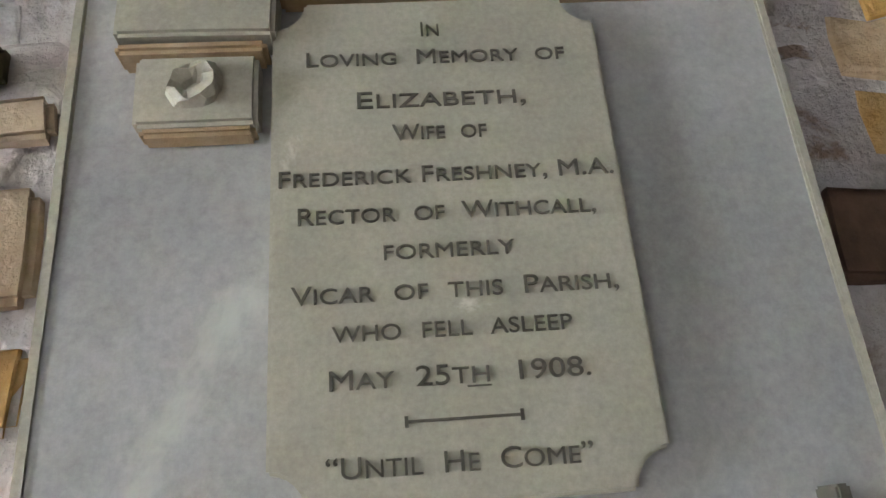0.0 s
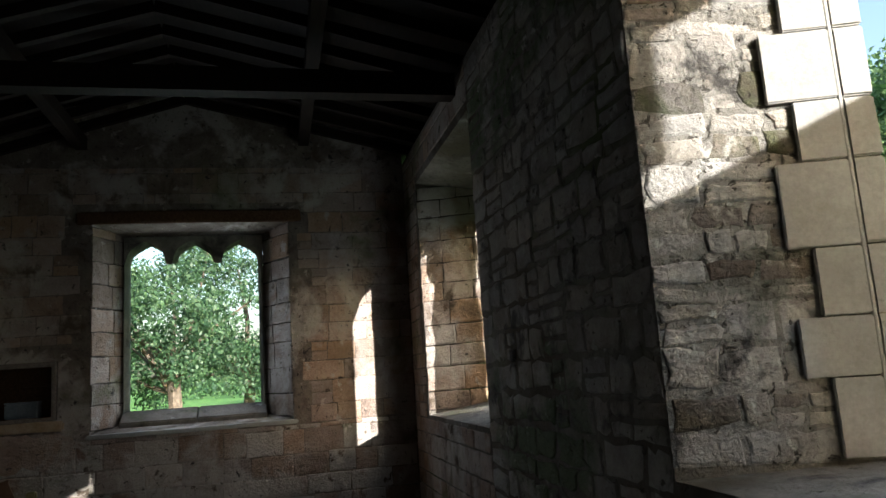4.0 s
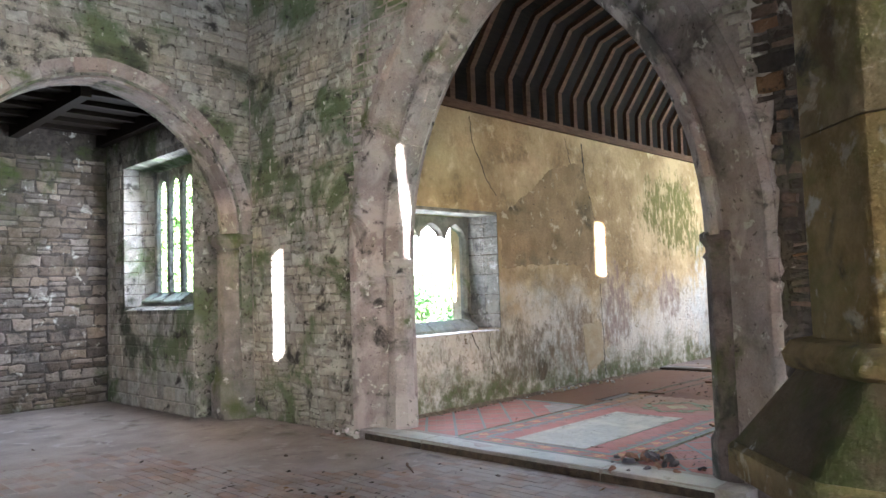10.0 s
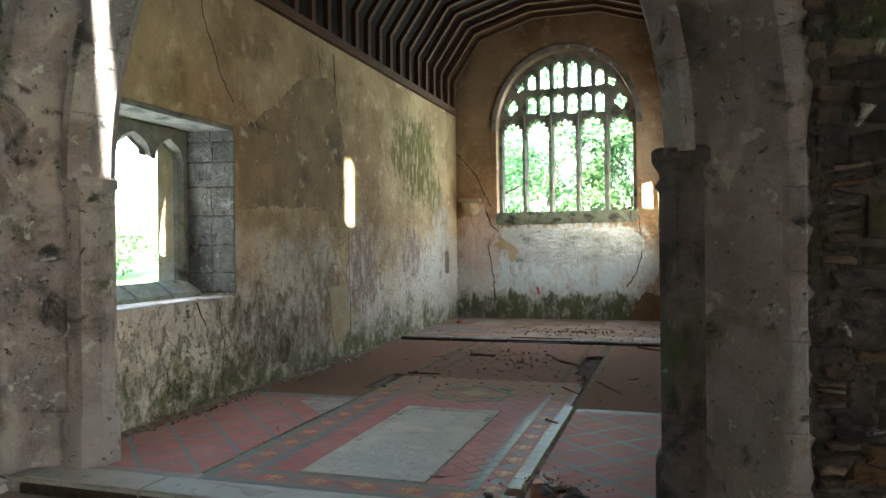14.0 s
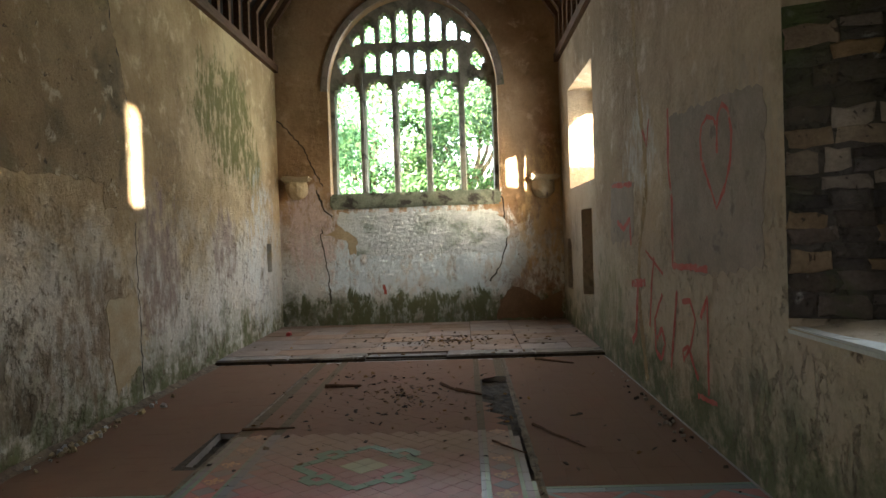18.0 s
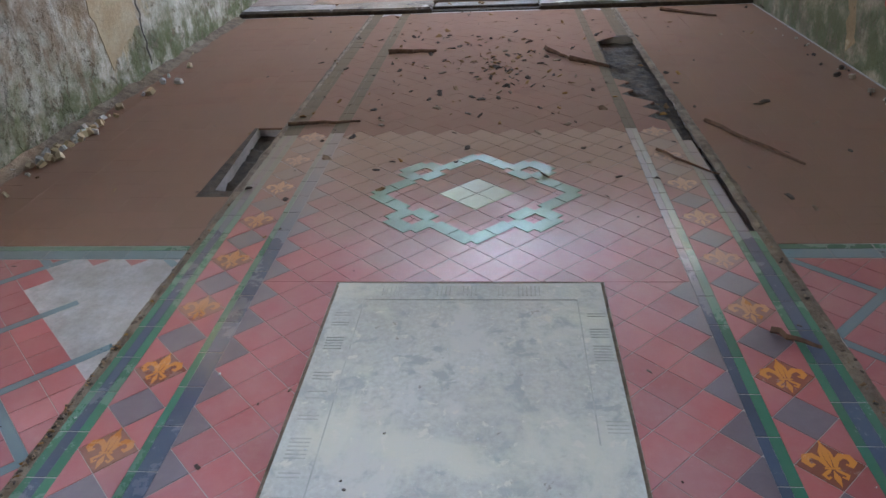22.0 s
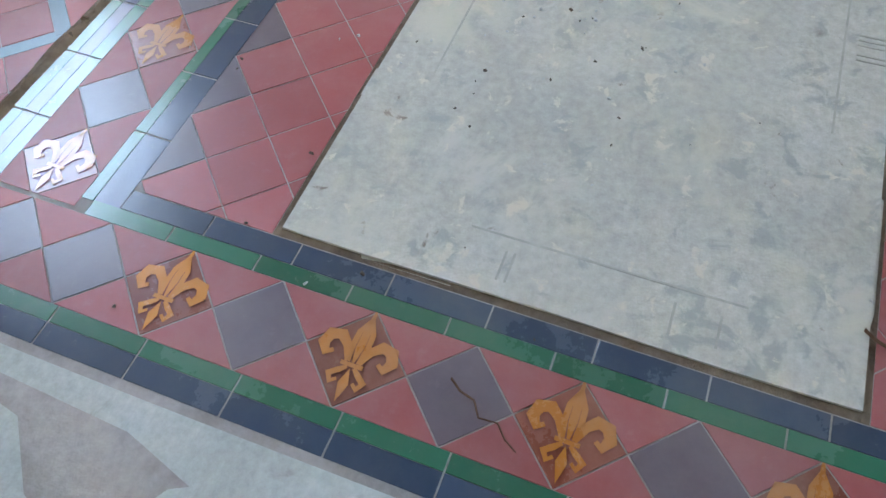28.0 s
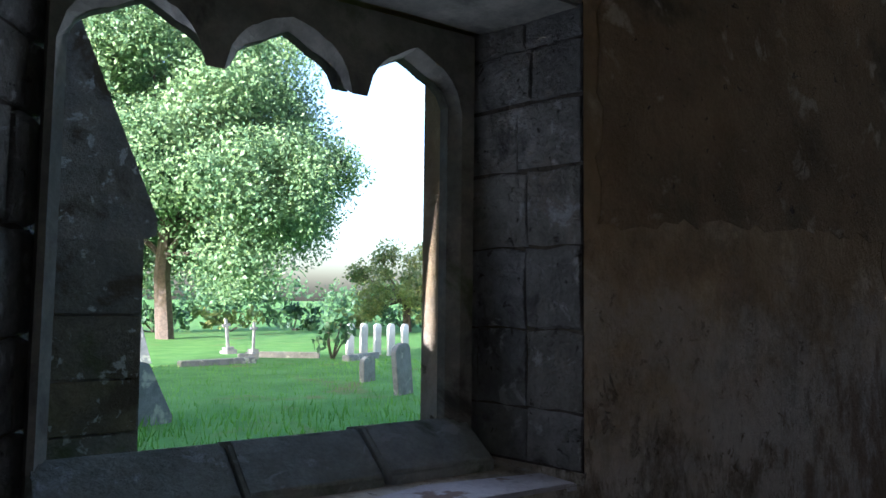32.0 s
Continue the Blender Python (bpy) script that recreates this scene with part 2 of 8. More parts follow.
def plaster(name, top, low, foot, blots=(), flip="x"):
    """Limewashed plaster: ochre above, paler and flaking below, algae at the foot. blots: old stains and other patches
    as (u, z, half width, half height, colour, strength).
    """
    m, nt, bsdf = shader(name)
    co = world_at(nt)
    xyz = height_of(nt)
    z = xyz.outputs["Z"]
    big = noise_of(nt, co, 0.7, 8, 0.62)
    mid = noise_of(nt, co, 3.5, 9, 0.66, 0.3)
    col = mix_of(nt, step_of(nt, big, 0.35, 0.65), top, tuple(c * f for c, f in zip(top, (0.58, 0.52, 0.45))))
    col = mix_of(nt, step_of(nt, mid, 0.52, 0.72), col, tuple(min(1, c * f) for c, f in zip(top, (1.2, 1.25, 1.4))))
    edge = math_of(nt, "ADD", z, math_of(nt, "MULTIPLY", math_of(nt, "SUBTRACT", noise_of(nt, co, 1.1, 9, 0.7), 0.5), 3.4))
    col = mix_of(nt, step_of(nt, edge, 2.15, 0.9), col, low)
    streak = noise_of(nt, world_at(nt, 6.0, 6.0, 0.9), 1.0, 8, 0.7)
    col = mix_of(nt, math_of(nt, "MULTIPLY", math_of(nt, "MULTIPLY", step_of(nt, streak, 0.53, 0.72), 0.55), step_of(nt, edge, 2.8, 0.8)), col, (0.15, 0.125, 0.085))
    foot_edge = math_of(nt, "ADD", z, math_of(nt, "MULTIPLY", math_of(nt, "SUBTRACT", noise_of(nt, co, 1.7, 9, 0.72), 0.5), 2.2))
    algae = math_of(nt, "MULTIPLY", step_of(nt, foot_edge, 0.9, 0.2), step_of(nt, noise_of(nt, co, 5.0, 8, 0.7), 0.3, 0.55))
    col = mix_of(nt, algae, col, foot)
    flake = noise_of(nt, world_at(nt, 1.0, 1.0, 0.95), 14.0, 10, 0.74, 0.6)
    hole = math_of(nt, "MULTIPLY", step_of(nt, flake, 0.59, 0.63), step_of(nt, edge, 2.4, 1.0))
    col = mix_of(nt, hole, col, (0.20, 0.155, 0.10))
    scale_off = math_of(nt, "MULTIPLY", step_of(nt, noise_of(nt, world_at(nt, 1.0, 1.0, 0.55), 8.5, 8, 0.68, 0.5), 0.535, 0.575), step_of(nt, math_of(nt, "ADD", noise_of(nt, world_at(nt, 1.0, 1.0, 0.8), 1.25, 6, 0.6), math_of(nt, "MULTIPLY", z, -0.075)), 0.37, 0.50))
    scale_off = math_of(nt, "MULTIPLY", scale_off, step_of(nt, z, 2.3, 1.3))
    col = mix_of(nt, math_of(nt, "MULTIPLY", scale_off, 0.42), col, (0.16, 0.115, 0.08))
    hole = math_of(nt, "MAXIMUM", hole, scale_off)
    mould = math_of(nt, "MULTIPLY", step_of(nt, noise_of(nt, co, 1.4, 8, 0.7), 0.51, 0.66), step_of(nt, noise_of(nt, co, 12.0, 7, 0.75), 0.42, 0.58))
    col = mix_of(nt, math_of(nt, "MULTIPLY", mould, 0.4), col, (0.11, 0.095, 0.05))
    ragged = math_of(nt, "MULTIPLY", math_of(nt, "SUBTRACT", noise_of(nt, world_at(nt, 1.6, 1.6, 0.8), 2.6, 10, 0.74, 0.4), 0.5), 3.4)
    speck = step_of(nt, noise_of(nt, world_at(nt, 1.0, 1.0, 0.45), 7.0, 9, 0.75), 0.37, 0.57)
    for u, v, hu, hv, c, strength in blots:
        du = math_of(nt, "DIVIDE", math_of(nt, "SUBTRACT", xyz.outputs["X" if flip == "x" else "Y"], u), hu)
        dv = math_of(nt, "DIVIDE", math_of(nt, "SUBTRACT", z, v), hv)
        d = math_of(nt, "SQRT", math_of(nt, "ADD", math_of(nt, "MULTIPLY", du, du), math_of(nt, "MULTIPLY", dv, dv)), 0.0)
        col = mix_of(nt, math_of(nt, "MULTIPLY", math_of(nt, "MULTIPLY", step_of(nt, math_of(nt, "ADD", d, ragged), 1.15, 0.7), speck), strength), col, c)
    col = mix_of(nt, 0.3, col, mix_of(nt, noise_of(nt, world_at(nt, 1.0, 1.0, 0.7), 22.0, 8, 0.78), (0.0, 0.0, 0.0), (1.0, 1.0, 1.0)), "OVERLAY")
    scab = math_of(nt, "MULTIPLY", step_of(nt, noise_of(nt, world_at(nt, 1.0, 1.0, 1.0), 4.2, 10, 0.76, 0.5), 0.57, 0.67), 0.35)
    col = mix_of(nt, scab, col, tuple(c * 0.55 for c in top))
    nt.links.new(col, bsdf.inputs["Base Color"])
    bsdf.inputs["Roughness"].default_value = 0.88
    bsdf.inputs["Specular IOR Level"].default_value = 0.25
    rel = math_of(nt, "ADD", math_of(nt, "MULTIPLY", noise_of(nt, co, 7.0, 10, 0.68), 1.0), math_of(nt, "MULTIPLY", hole, -0.6))
    relief(nt, bsdf, rel, 0.9, 0.045)
    return m


OLIVE, PALE = (0.13, 0.125, 0.045), (0.52, 0.51, 0.46)
M["plaster"] = plaster("ochre_limewashed_plaster", (0.53, 0.39, 0.21), (0.57, 0.51, 0.42), (0.13, 0.135, 0.06),
                       ((-13.2, 2.75, 0.7, 0.28, (0.13, 0.11, 0.06), 0.75), (-17.2, 3.2, 1.2, 0.75, (0.15, 0.13, 0.035), 1.3), (-18.3, 2.6, 0.5, 0.4, (0.14, 0.13, 0.04), 1.0), (-18.8, 1.3, 0.9, 1.2, PALE, 0.8), (-12.65, 0.47, 0.16, 0.18, (0.05, 0.045, 0.03), 1.2), (-14.2, 0.8, 0.5, 0.5, (0.42, 0.30, 0.14), 0.7), (-15.0, 1.35, 0.5, 0.75, (0.27, 0.19, 0.15), 0.95), (-17.0, 1.5, 0.5, 0.5, (0.28, 0.20, 0.16), 0.9), (-12.2, 0.7, 0.8, 0.5, (0.14, 0.105, 0.06), 0.8), (-13.6, 0.9, 0.7, 0.6, (0.20, 0.135, 0.08), 0.85)))
M["plaster_s"] = plaster("scrawled_plaster", (0.40, 0.295, 0.19), (0.36, 0.285, 0.20), (0.10, 0.105, 0.05),
                         ((-12.5, 1.8, 1.1, 0.75, (0.30, 0.235, 0.165), 0.8), (-15.3, 1.7, 0.55, 0.35, (0.22, 0.175, 0.13), 0.85), (-16.0, 0.8, 0.7, 0.5, OLIVE, 0.6), (-14.5, 2.3, 0.5, 0.4, PALE, 0.5)))
# The first blot is a pale blue-grey patch under the window.
M["plaster_e"] = plaster("east_wall_plaster", (0.40, 0.26, 0.145), (0.54, 0.525, 0.48), (0.12, 0.125, 0.08),
                         ((-8.6, 1.25, 1.7, 1.0, (0.60, 0.67, 0.68), 1.5), (-10.35, 1.75, 0.5, 0.8, (0.52, 0.41, 0.36), 1.1), (-6.55, 0.55, 0.55, 0.55, (0.22, 0.12, 0.06), 0.85), (-6.5, 2.0, 0.4, 1.0, (0.44, 0.28, 0.12), 0.8), (-8.6, 0.32, 2.6, 0.34, (0.10, 0.11, 0.055), 1.3)), "y")


def timber(name, a, b, rough=0.75, along=(1.0, 12.0, 12.0)):
    m, nt, bsdf = shader(name)
    tc = nt.nodes.new("ShaderNodeTexCoord")
    mp = nt.nodes.new("ShaderNodeMapping")
    mp.inputs["Scale"].default_value = along
    nt.links.new(tc.outputs["Object"], mp.inputs["Vector"])
    g = noise_of(nt, mp.outputs[0], 3.0, 8, 0.7, 0.6)
    col = mix_of(nt, step_of(nt, g, 0.3, 0.7), a, b)
    nt.links.new(col, bsdf.inputs["Base Color"])
    bsdf.inputs["Roughness"].default_value = rough
    bsdf.inputs["Specular IOR Level"].default_value = 0.12
    relief(nt, bsdf, g, 0.4, 0.006)
    return m


M["oak"] = timber("old_brown_rafter_oak", (0.065, 0.034, 0.018), (0.125, 0.068, 0.037))
# Darker copy of the rafter oak: the aisle roof's shade is in its colour.
M["shaded_oak"] = timber("shaded_aisle_rafter_oak", (0.009, 0.006, 0.0045), (0.022, 0.014, 0.009))
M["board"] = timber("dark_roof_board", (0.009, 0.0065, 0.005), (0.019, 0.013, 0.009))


def tiles(name, colour, rough=0.35, spread=0.18, dust=(0.34, 0.27, 0.22), dust_from=0.55, island=False, cover=0.55, film=0.0):
    """Glazed or unglazed floor tile with dust lying on it."""
    m, nt, bsdf = shader(name)
    co = world_at(nt)
    r = nt.nodes.new("ShaderNodeNewGeometry").outputs["Random Per Island"] if island else nt.nodes.new("ShaderNodeObjectInfo").outputs["Random"]
    hv = nt.nodes.new("ShaderNodeHueSaturation")
    hv.inputs["Color"].default_value = (*colour, 1)
    h = nt.nodes.new("ShaderNodeMapRange")
    h.inputs["To Min"].default_value, h.inputs["To Max"].default_value = 1 - spread, 1 + spread
    nt.links.new(r, h.inputs["Value"])
    nt.links.new(h.outputs[0], hv.inputs["Value"])
    grime = noise_of(nt, co, 2.0, 8, 0.7)
    fine = noise_of(nt, co, 28.0, 6, 0.75)
    d = math_of(nt, "ADD", step_of(nt, grime, dust_from - 0.2, dust_from + 0.25), math_of(nt, "MULTIPLY", step_of(nt, fine, 0.55, 0.75), 0.35))
    d = math_of(nt, "MINIMUM", math_of(nt, "MULTIPLY", d, cover), 0.93)
    col = mix_of(nt, d, hv.outputs[0], dust)
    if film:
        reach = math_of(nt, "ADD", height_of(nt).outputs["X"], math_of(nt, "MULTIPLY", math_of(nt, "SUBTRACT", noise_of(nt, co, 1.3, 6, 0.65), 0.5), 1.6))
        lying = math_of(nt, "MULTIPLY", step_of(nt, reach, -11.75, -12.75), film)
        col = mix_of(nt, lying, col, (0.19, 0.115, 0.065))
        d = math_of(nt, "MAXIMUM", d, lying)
    nt.links.new(col, bsdf.inputs["Base Color"])
    lw = nt.nodes.new("ShaderNodeLayerWeight")
    lw.inputs["Blend"].default_value = 0.5
    dull = math_of(nt, "MULTIPLY", step_of(nt, lw.outputs["Facing"], 0.5, 0.78), 0.5)
    nt.links.new(math_of(nt, "ADD", math_of(nt, "ADD", math_of(nt, "MULTIPLY", d, 0.5), rough), math_of(nt, "MULTIPLY", dull, 0.5)), bsdf.inputs["Roughness"])
    nt.links.new(math_of(nt, "MULTIPLY", math_of(nt, "SUBTRACT", 1.0, math_of(nt, "MULTIPLY", dull, 0.85)), 0.4), bsdf.inputs["Specular IOR Level"])
    bsdf.inputs["Sheen Weight"].default_value = 0.0 if island else 0.32
    bsdf.inputs["Sheen Roughness"].default_value = 0.45
    bsdf.inputs["Sheen Tint"].default_value = (0.72, 0.55, 0.45, 1)
    relief(nt, bsdf, fine, 0.12, 0.004)
    return m


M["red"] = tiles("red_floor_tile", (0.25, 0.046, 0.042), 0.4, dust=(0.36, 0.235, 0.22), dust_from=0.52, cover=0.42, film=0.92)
M["far_strip"] = tiles("dusty_strip_tile", (0.06, 0.055, 0.035), 0.85, island=True, dust=(0.13, 0.09, 0.05), dust_from=0.3, cover=0.85)
M["strip"] = tiles("blue_grey_strip_tile", (0.055, 0.10, 0.115), 0.25, dust=(0.16, 0.19, 0.18), dust_from=0.5)
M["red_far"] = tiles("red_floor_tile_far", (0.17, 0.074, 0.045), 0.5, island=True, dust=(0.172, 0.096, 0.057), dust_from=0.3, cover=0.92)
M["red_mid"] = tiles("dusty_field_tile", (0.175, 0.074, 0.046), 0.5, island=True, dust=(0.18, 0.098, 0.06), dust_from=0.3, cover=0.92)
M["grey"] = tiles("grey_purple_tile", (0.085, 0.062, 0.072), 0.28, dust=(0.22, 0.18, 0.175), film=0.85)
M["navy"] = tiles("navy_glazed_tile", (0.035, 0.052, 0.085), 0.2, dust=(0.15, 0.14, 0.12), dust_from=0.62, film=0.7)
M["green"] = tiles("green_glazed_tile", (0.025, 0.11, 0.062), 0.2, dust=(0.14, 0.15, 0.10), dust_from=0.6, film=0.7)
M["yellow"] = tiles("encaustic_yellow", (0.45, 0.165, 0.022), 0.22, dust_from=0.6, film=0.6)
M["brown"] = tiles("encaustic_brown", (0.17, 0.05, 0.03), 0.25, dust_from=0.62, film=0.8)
M["glaze_green"] = tiles("pale_green_glazed_tile", (0.05, 0.115, 0.045), 0.40, dust=(0.13, 0.11, 0.06), dust_from=0.5)
M["cream"] = tiles("cream_glazed_tile", (0.24, 0.225, 0.10), 0.42, dust=(0.2, 0.16, 0.11), dust_from=0.5)
M["slab"] = stone("pale_ledger_slab", (0.36, 0.335, 0.285), (0.44, 0.405, 0.345), 2.0, spread=0, bump=0.5, depth=0.006,
                  stains=(((0.31, 0.305, 0.265), 15.0, 0.54, 0.64), ((0.20, 0.16, 0.125), 18.0, 0.66, 0.72), ((0.45, 0.41, 0.345), 5.0, 0.56, 0.66), ((0.47, 0.43, 0.34), 3.0, 0.52, 0.66), ((0.24, 0.22, 0.19), 6.0, 0.66, 0.76), ((0.50, 0.445, 0.35), 22.0, 0.60, 0.66)), grain=60)
M["concrete"] = stone("pale_concrete", (0.36, 0.36, 0.33), (0.46, 0.45, 0.41), 3.0, spread=0, bump=0.25, depth=0.004, grain=70, stains=(((0.22, 0.2, 0.17), 5.0, 0.62, 0.72),))
M["nave_floor"] = stone("dusty_nave_floor", (0.21, 0.17, 0.145), (0.30, 0.25, 0.215), 1.5, spread=0, bump=0.35, depth=0.008,
                        stains=(((0.13, 0.10, 0.08), 2.0, 0.55, 0.7), ((0.36, 0.31, 0.28), 3.0, 0.58, 0.7)))
M["drift"] = stone("brown_dust_drift", (0.09, 0.062, 0.04), (0.20, 0.15, 0.10), 14.0, spread=0, bump=1.0, depth=0.02)
# Leaf litter, darkened so that trench and risers also look shaded.
M["dirt"] = stone("dark_litter_and_shade", (0.03, 0.022, 0.015), (0.085, 0.06, 0.04), 14.0, spread=0, bump=1.0, depth=0.03)
M["carved"] = stone("carved_tracery_stone", (0.16, 0.15, 0.12), (0.28, 0.26, 0.21), 5.0, spread=0, bump=0.5, depth=0.008, stains=((SOOT, 3.0, 0.5, 0.7), (MOSS, 2.0, 0.6, 0.75)))


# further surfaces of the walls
# Dark rubble; part of the dimmer light on it is in the colour.
M["rubble_dark"] = stone("dark_shaded_rubble_stone", (0.055, 0.043, 0.036), (0.105, 0.081, 0.067), **RUB)
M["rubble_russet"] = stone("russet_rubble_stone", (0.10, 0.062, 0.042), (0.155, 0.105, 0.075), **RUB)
GREY = dict(scale=6, spread=0.16, bump=1.0, depth=0.03, pits=0.4, stains=(((0.42, 0.40, 0.36), 2.3, 0.53, 0.66), ((0.115, 0.14, 0.075), 0.9, 0.49, 0.62), (SOOT, 3.0, 0.55, 0.68), (LIME, 7.0, 0.60, 0.68), ((0.06, 0.065, 0.045), 0.7, 0.56, 0.68)))
M["mortar_grey"] = stone("grey_old_mortar", (0.19, 0.175, 0.15), (0.27, 0.25, 0.22), 7, spread=0, bump=1.0, depth=0.03, pits=1.0, stains=GREY["stains"])
M["rubble_grey"] = stone("grey_green_rubble", (0.25, 0.228, 0.20), (0.39, 0.36, 0.32), **GREY)
M["rubble_grey_far"] = stone("grey_green_rubble_far", (0.25, 0.228, 0.20), (0.39, 0.36, 0.32), island=True, **GREY)
M["rubble_lime"] = stone("lime_smeared_rubble", (0.44, 0.395, 0.40), (0.60, 0.555, 0.55), 9, spread=0.2, bump=0.9, depth=0.014, stains=(((0.45, 0.26, 0.10), 4.0, 0.62, 0.7), ((0.09, 0.095, 0.06), 4.0, 0.57, 0.67)))
M["rubble_tan"] = stone("orange_rubble", (0.40, 0.24, 0.10), (0.48, 0.34, 0.2), 9, spread=0.2, bump=0.9, depth=0.014, stains=((LIME, 6.0, 0.55, 0.66),))
LA = dict(scale=5, spread=0.25, bump=1.0, depth=0.03, pits=0.3, stains=AISLE_STAINS)
M["lime_ashlar"] = stone("whitewashed_ashlar", (0.272, 0.2, 0.16), (0.36, 0.288, 0.24), **LA)
M["lime_low"] = stone("thickly_limewashed_ashlar", (0.38, 0.335, 0.29), (0.50, 0.455, 0.41), scale=5, spread=0.16, bump=1.0, depth=0.03, pits=0.4, stains=(((0.23, 0.15, 0.115), 2.0, 0.57, 0.64), ((0.15, 0.16, 0.07), 1.2, 0.55, 0.68), ((0.12, 0.09, 0.065), 7.0, 0.58, 0.66), ((0.55, 0.51, 0.46), 4.0, 0.58, 0.66)))
M["lime_ashlar_far"] = stone("whitewashed_ashlar_far", (0.272, 0.2, 0.16), (0.36, 0.288, 0.24), island=True, **LA)
M["grey_ashlar"] = stone("grey_tooled_ashlar", (0.15, 0.14, 0.12), (0.25, 0.235, 0.205), 6, spread=0.2, bump=1.0, depth=0.07, pits=0.35, grain=32, stains=((SOOT, 3.0, 0.54, 0.70), ((0.21, 0.18, 0.145), 4.0, 0.56, 0.70), ((0.33, 0.32, 0.29), 9.0, 0.56, 0.66)))
M["dark_jamb"] = stone("dark_mossy_jamb_stone", (0.11, 0.086, 0.08), (0.19, 0.155, 0.145), 4, spread=0.1, bump=1.0, depth=0.025, pits=0.5, stains=((MOSS, 1.2, 0.5, 0.68), ((0.30, 0.27, 0.28), 7.0, 0.62, 0.68), (SOOT, 3.0, 0.5, 0.66)))
M["arch_ochre"] = stone("ochre_arch_stone", (0.19, 0.13, 0.08), (0.29, 0.215, 0.145), 4, spread=0.15, bump=0.6, depth=0.014, pits=0.4, stains=((MOSS, 1.4, 0.57, 0.72), (SOOT, 4.0, 0.57, 0.7), (LIME, 6.0, 0.62, 0.7)))
# Mossy ledge stone, darkened to carry the shading of mouldings and holes.
M["mossy_shaded_stone"] = stone("mossy_shaded_ledge_stone", (0.075, 0.058, 0.038), (0.14, 0.105, 0.065), 5, spread=0, bump=0.9, depth=0.02, stains=(((0.07, 0.08, 0.025), 3.0, 0.45, 0.62), (LIME, 8.0, 0.66, 0.72)))
M["arch_stone"] = stone("pinkish_arch_stone", (0.238, 0.194, 0.18), (0.33, 0.28, 0.262), 4, spread=0.18, bump=1.0, depth=0.022, pits=0.4, stains=((MOSS, 1.4, 0.55, 0.70), ((0.09, 0.08, 0.07), 0.8, 0.54, 0.66), ((0.40, 0.35, 0.325), 2.0, 0.53, 0.64), (SOOT, 4.0, 0.57, 0.70), (LIME, 8.0, 0.6, 0.66)))
M["pale_stone"] = stone("pale_bared_stone", (0.46, 0.50, 0.49), (0.58, 0.62, 0.61), 3, spread=0, bump=1.0, depth=0.04, grain=20, stains=(((0.22, 0.25, 0.20), 1.8, 0.52, 0.68), ((0.25, 0.33, 0.42), 1.2, 0.66, 0.74)))
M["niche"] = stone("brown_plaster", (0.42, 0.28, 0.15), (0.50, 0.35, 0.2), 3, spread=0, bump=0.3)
M["bare"] = stone("bared_brown_plaster", (0.25, 0.20, 0.15), (0.36, 0.29, 0.22), 5, spread=0, bump=0.7, stains=((SOOT, 6.0, 0.58, 0.7),))
M["bare_ochre"] = stone("bared_ochre_plaster", (0.36, 0.265, 0.145), (0.44, 0.36, 0.235), 5, spread=0, bump=0.6, stains=((SOOT, 6.0, 0.62, 0.72),))
M["umber_coat"] = stone("umber_stained_plaster", (0.23, 0.155, 0.075), (0.36, 0.25, 0.13), 2.2, spread=0, bump=0.9, depth=0.03, pits=0.25, stains=(((0.11, 0.085, 0.045), 1.15, 0.53, 0.66), ((0.20, 0.15, 0.08), 2.4, 0.52, 0.68), ((0.50, 0.40, 0.26), 5.0, 0.58, 0.68)))
M["panel_brown"] = stone("brown_patched_plaster", (0.19, 0.145, 0.105), (0.26, 0.205, 0.155), 3.0, spread=0, bump=0.5, depth=0.02, stains=(((0.13, 0.10, 0.075), 5.0, 0.58, 0.70),))
M["mossy_sill"] = stone("green_mossy_sill_stone", (0.13, 0.15, 0.11), (0.22, 0.245, 0.19), 6, spread=0, bump=0.9, depth=0.02, pits=0.6, stains=((SOOT, 4.0, 0.52, 0.64),))
M["sill_stone"] = stone("pale_green_weathered_sill_stone", (0.28, 0.28, 0.225), (0.40, 0.40, 0.335), 6, spread=0.1, bump=1.0, depth=0.03, stains=(((0.13, 0.15, 0.09), 3.0, 0.52, 0.66), ((0.46, 0.45, 0.40), 9.0, 0.58, 0.66)))
M["brick_tan"] = stone("old_tan_brick", (0.17, 0.12, 0.08), (0.25, 0.18, 0.12), 8, spread=0.25, bump=0.9, depth=0.02, pits=0.5)
M["rust_plaster"] = stone("rust_brown_plaster", (0.12, 0.07, 0.04), (0.18, 0.105, 0.06), 4, spread=0, bump=0.5)
M["mossy_plaster"] = stone("mossy_plaster", (0.30, 0.26, 0.12), (0.42, 0.34, 0.19), 2.0, spread=0, bump=0.5, stains=(((0.14, 0.15, 0.05), 3.0, 0.5, 0.64),))
M["brick_red"] = stone("red_brick_core", (0.18, 0.085, 0.055), (0.27, 0.15, 0.10), 8, spread=0, bump=0.8)
M["limewash"] = stone("old_limewash", (0.50, 0.445, 0.45), (0.66, 0.61, 0.605), 5, spread=0, bump=1.0, depth=0.03, stains=(((0.28, 0.20, 0.16), 6.0, 0.55, 0.63), ((0.08, 0.085, 0.055), 2.6, 0.54, 0.64), ((0.40, 0.24, 0.11), 3.0, 0.63, 0.68)))
M["rust"] = stone("rusty_iron", (0.075, 0.045, 0.03), (0.12, 0.07, 0.05), 12, spread=0, bump=0.6)
M["crack"] = stone("dark_crack", (0.03, 0.025, 0.02), (0.06, 0.05, 0.035), 9, spread=0)
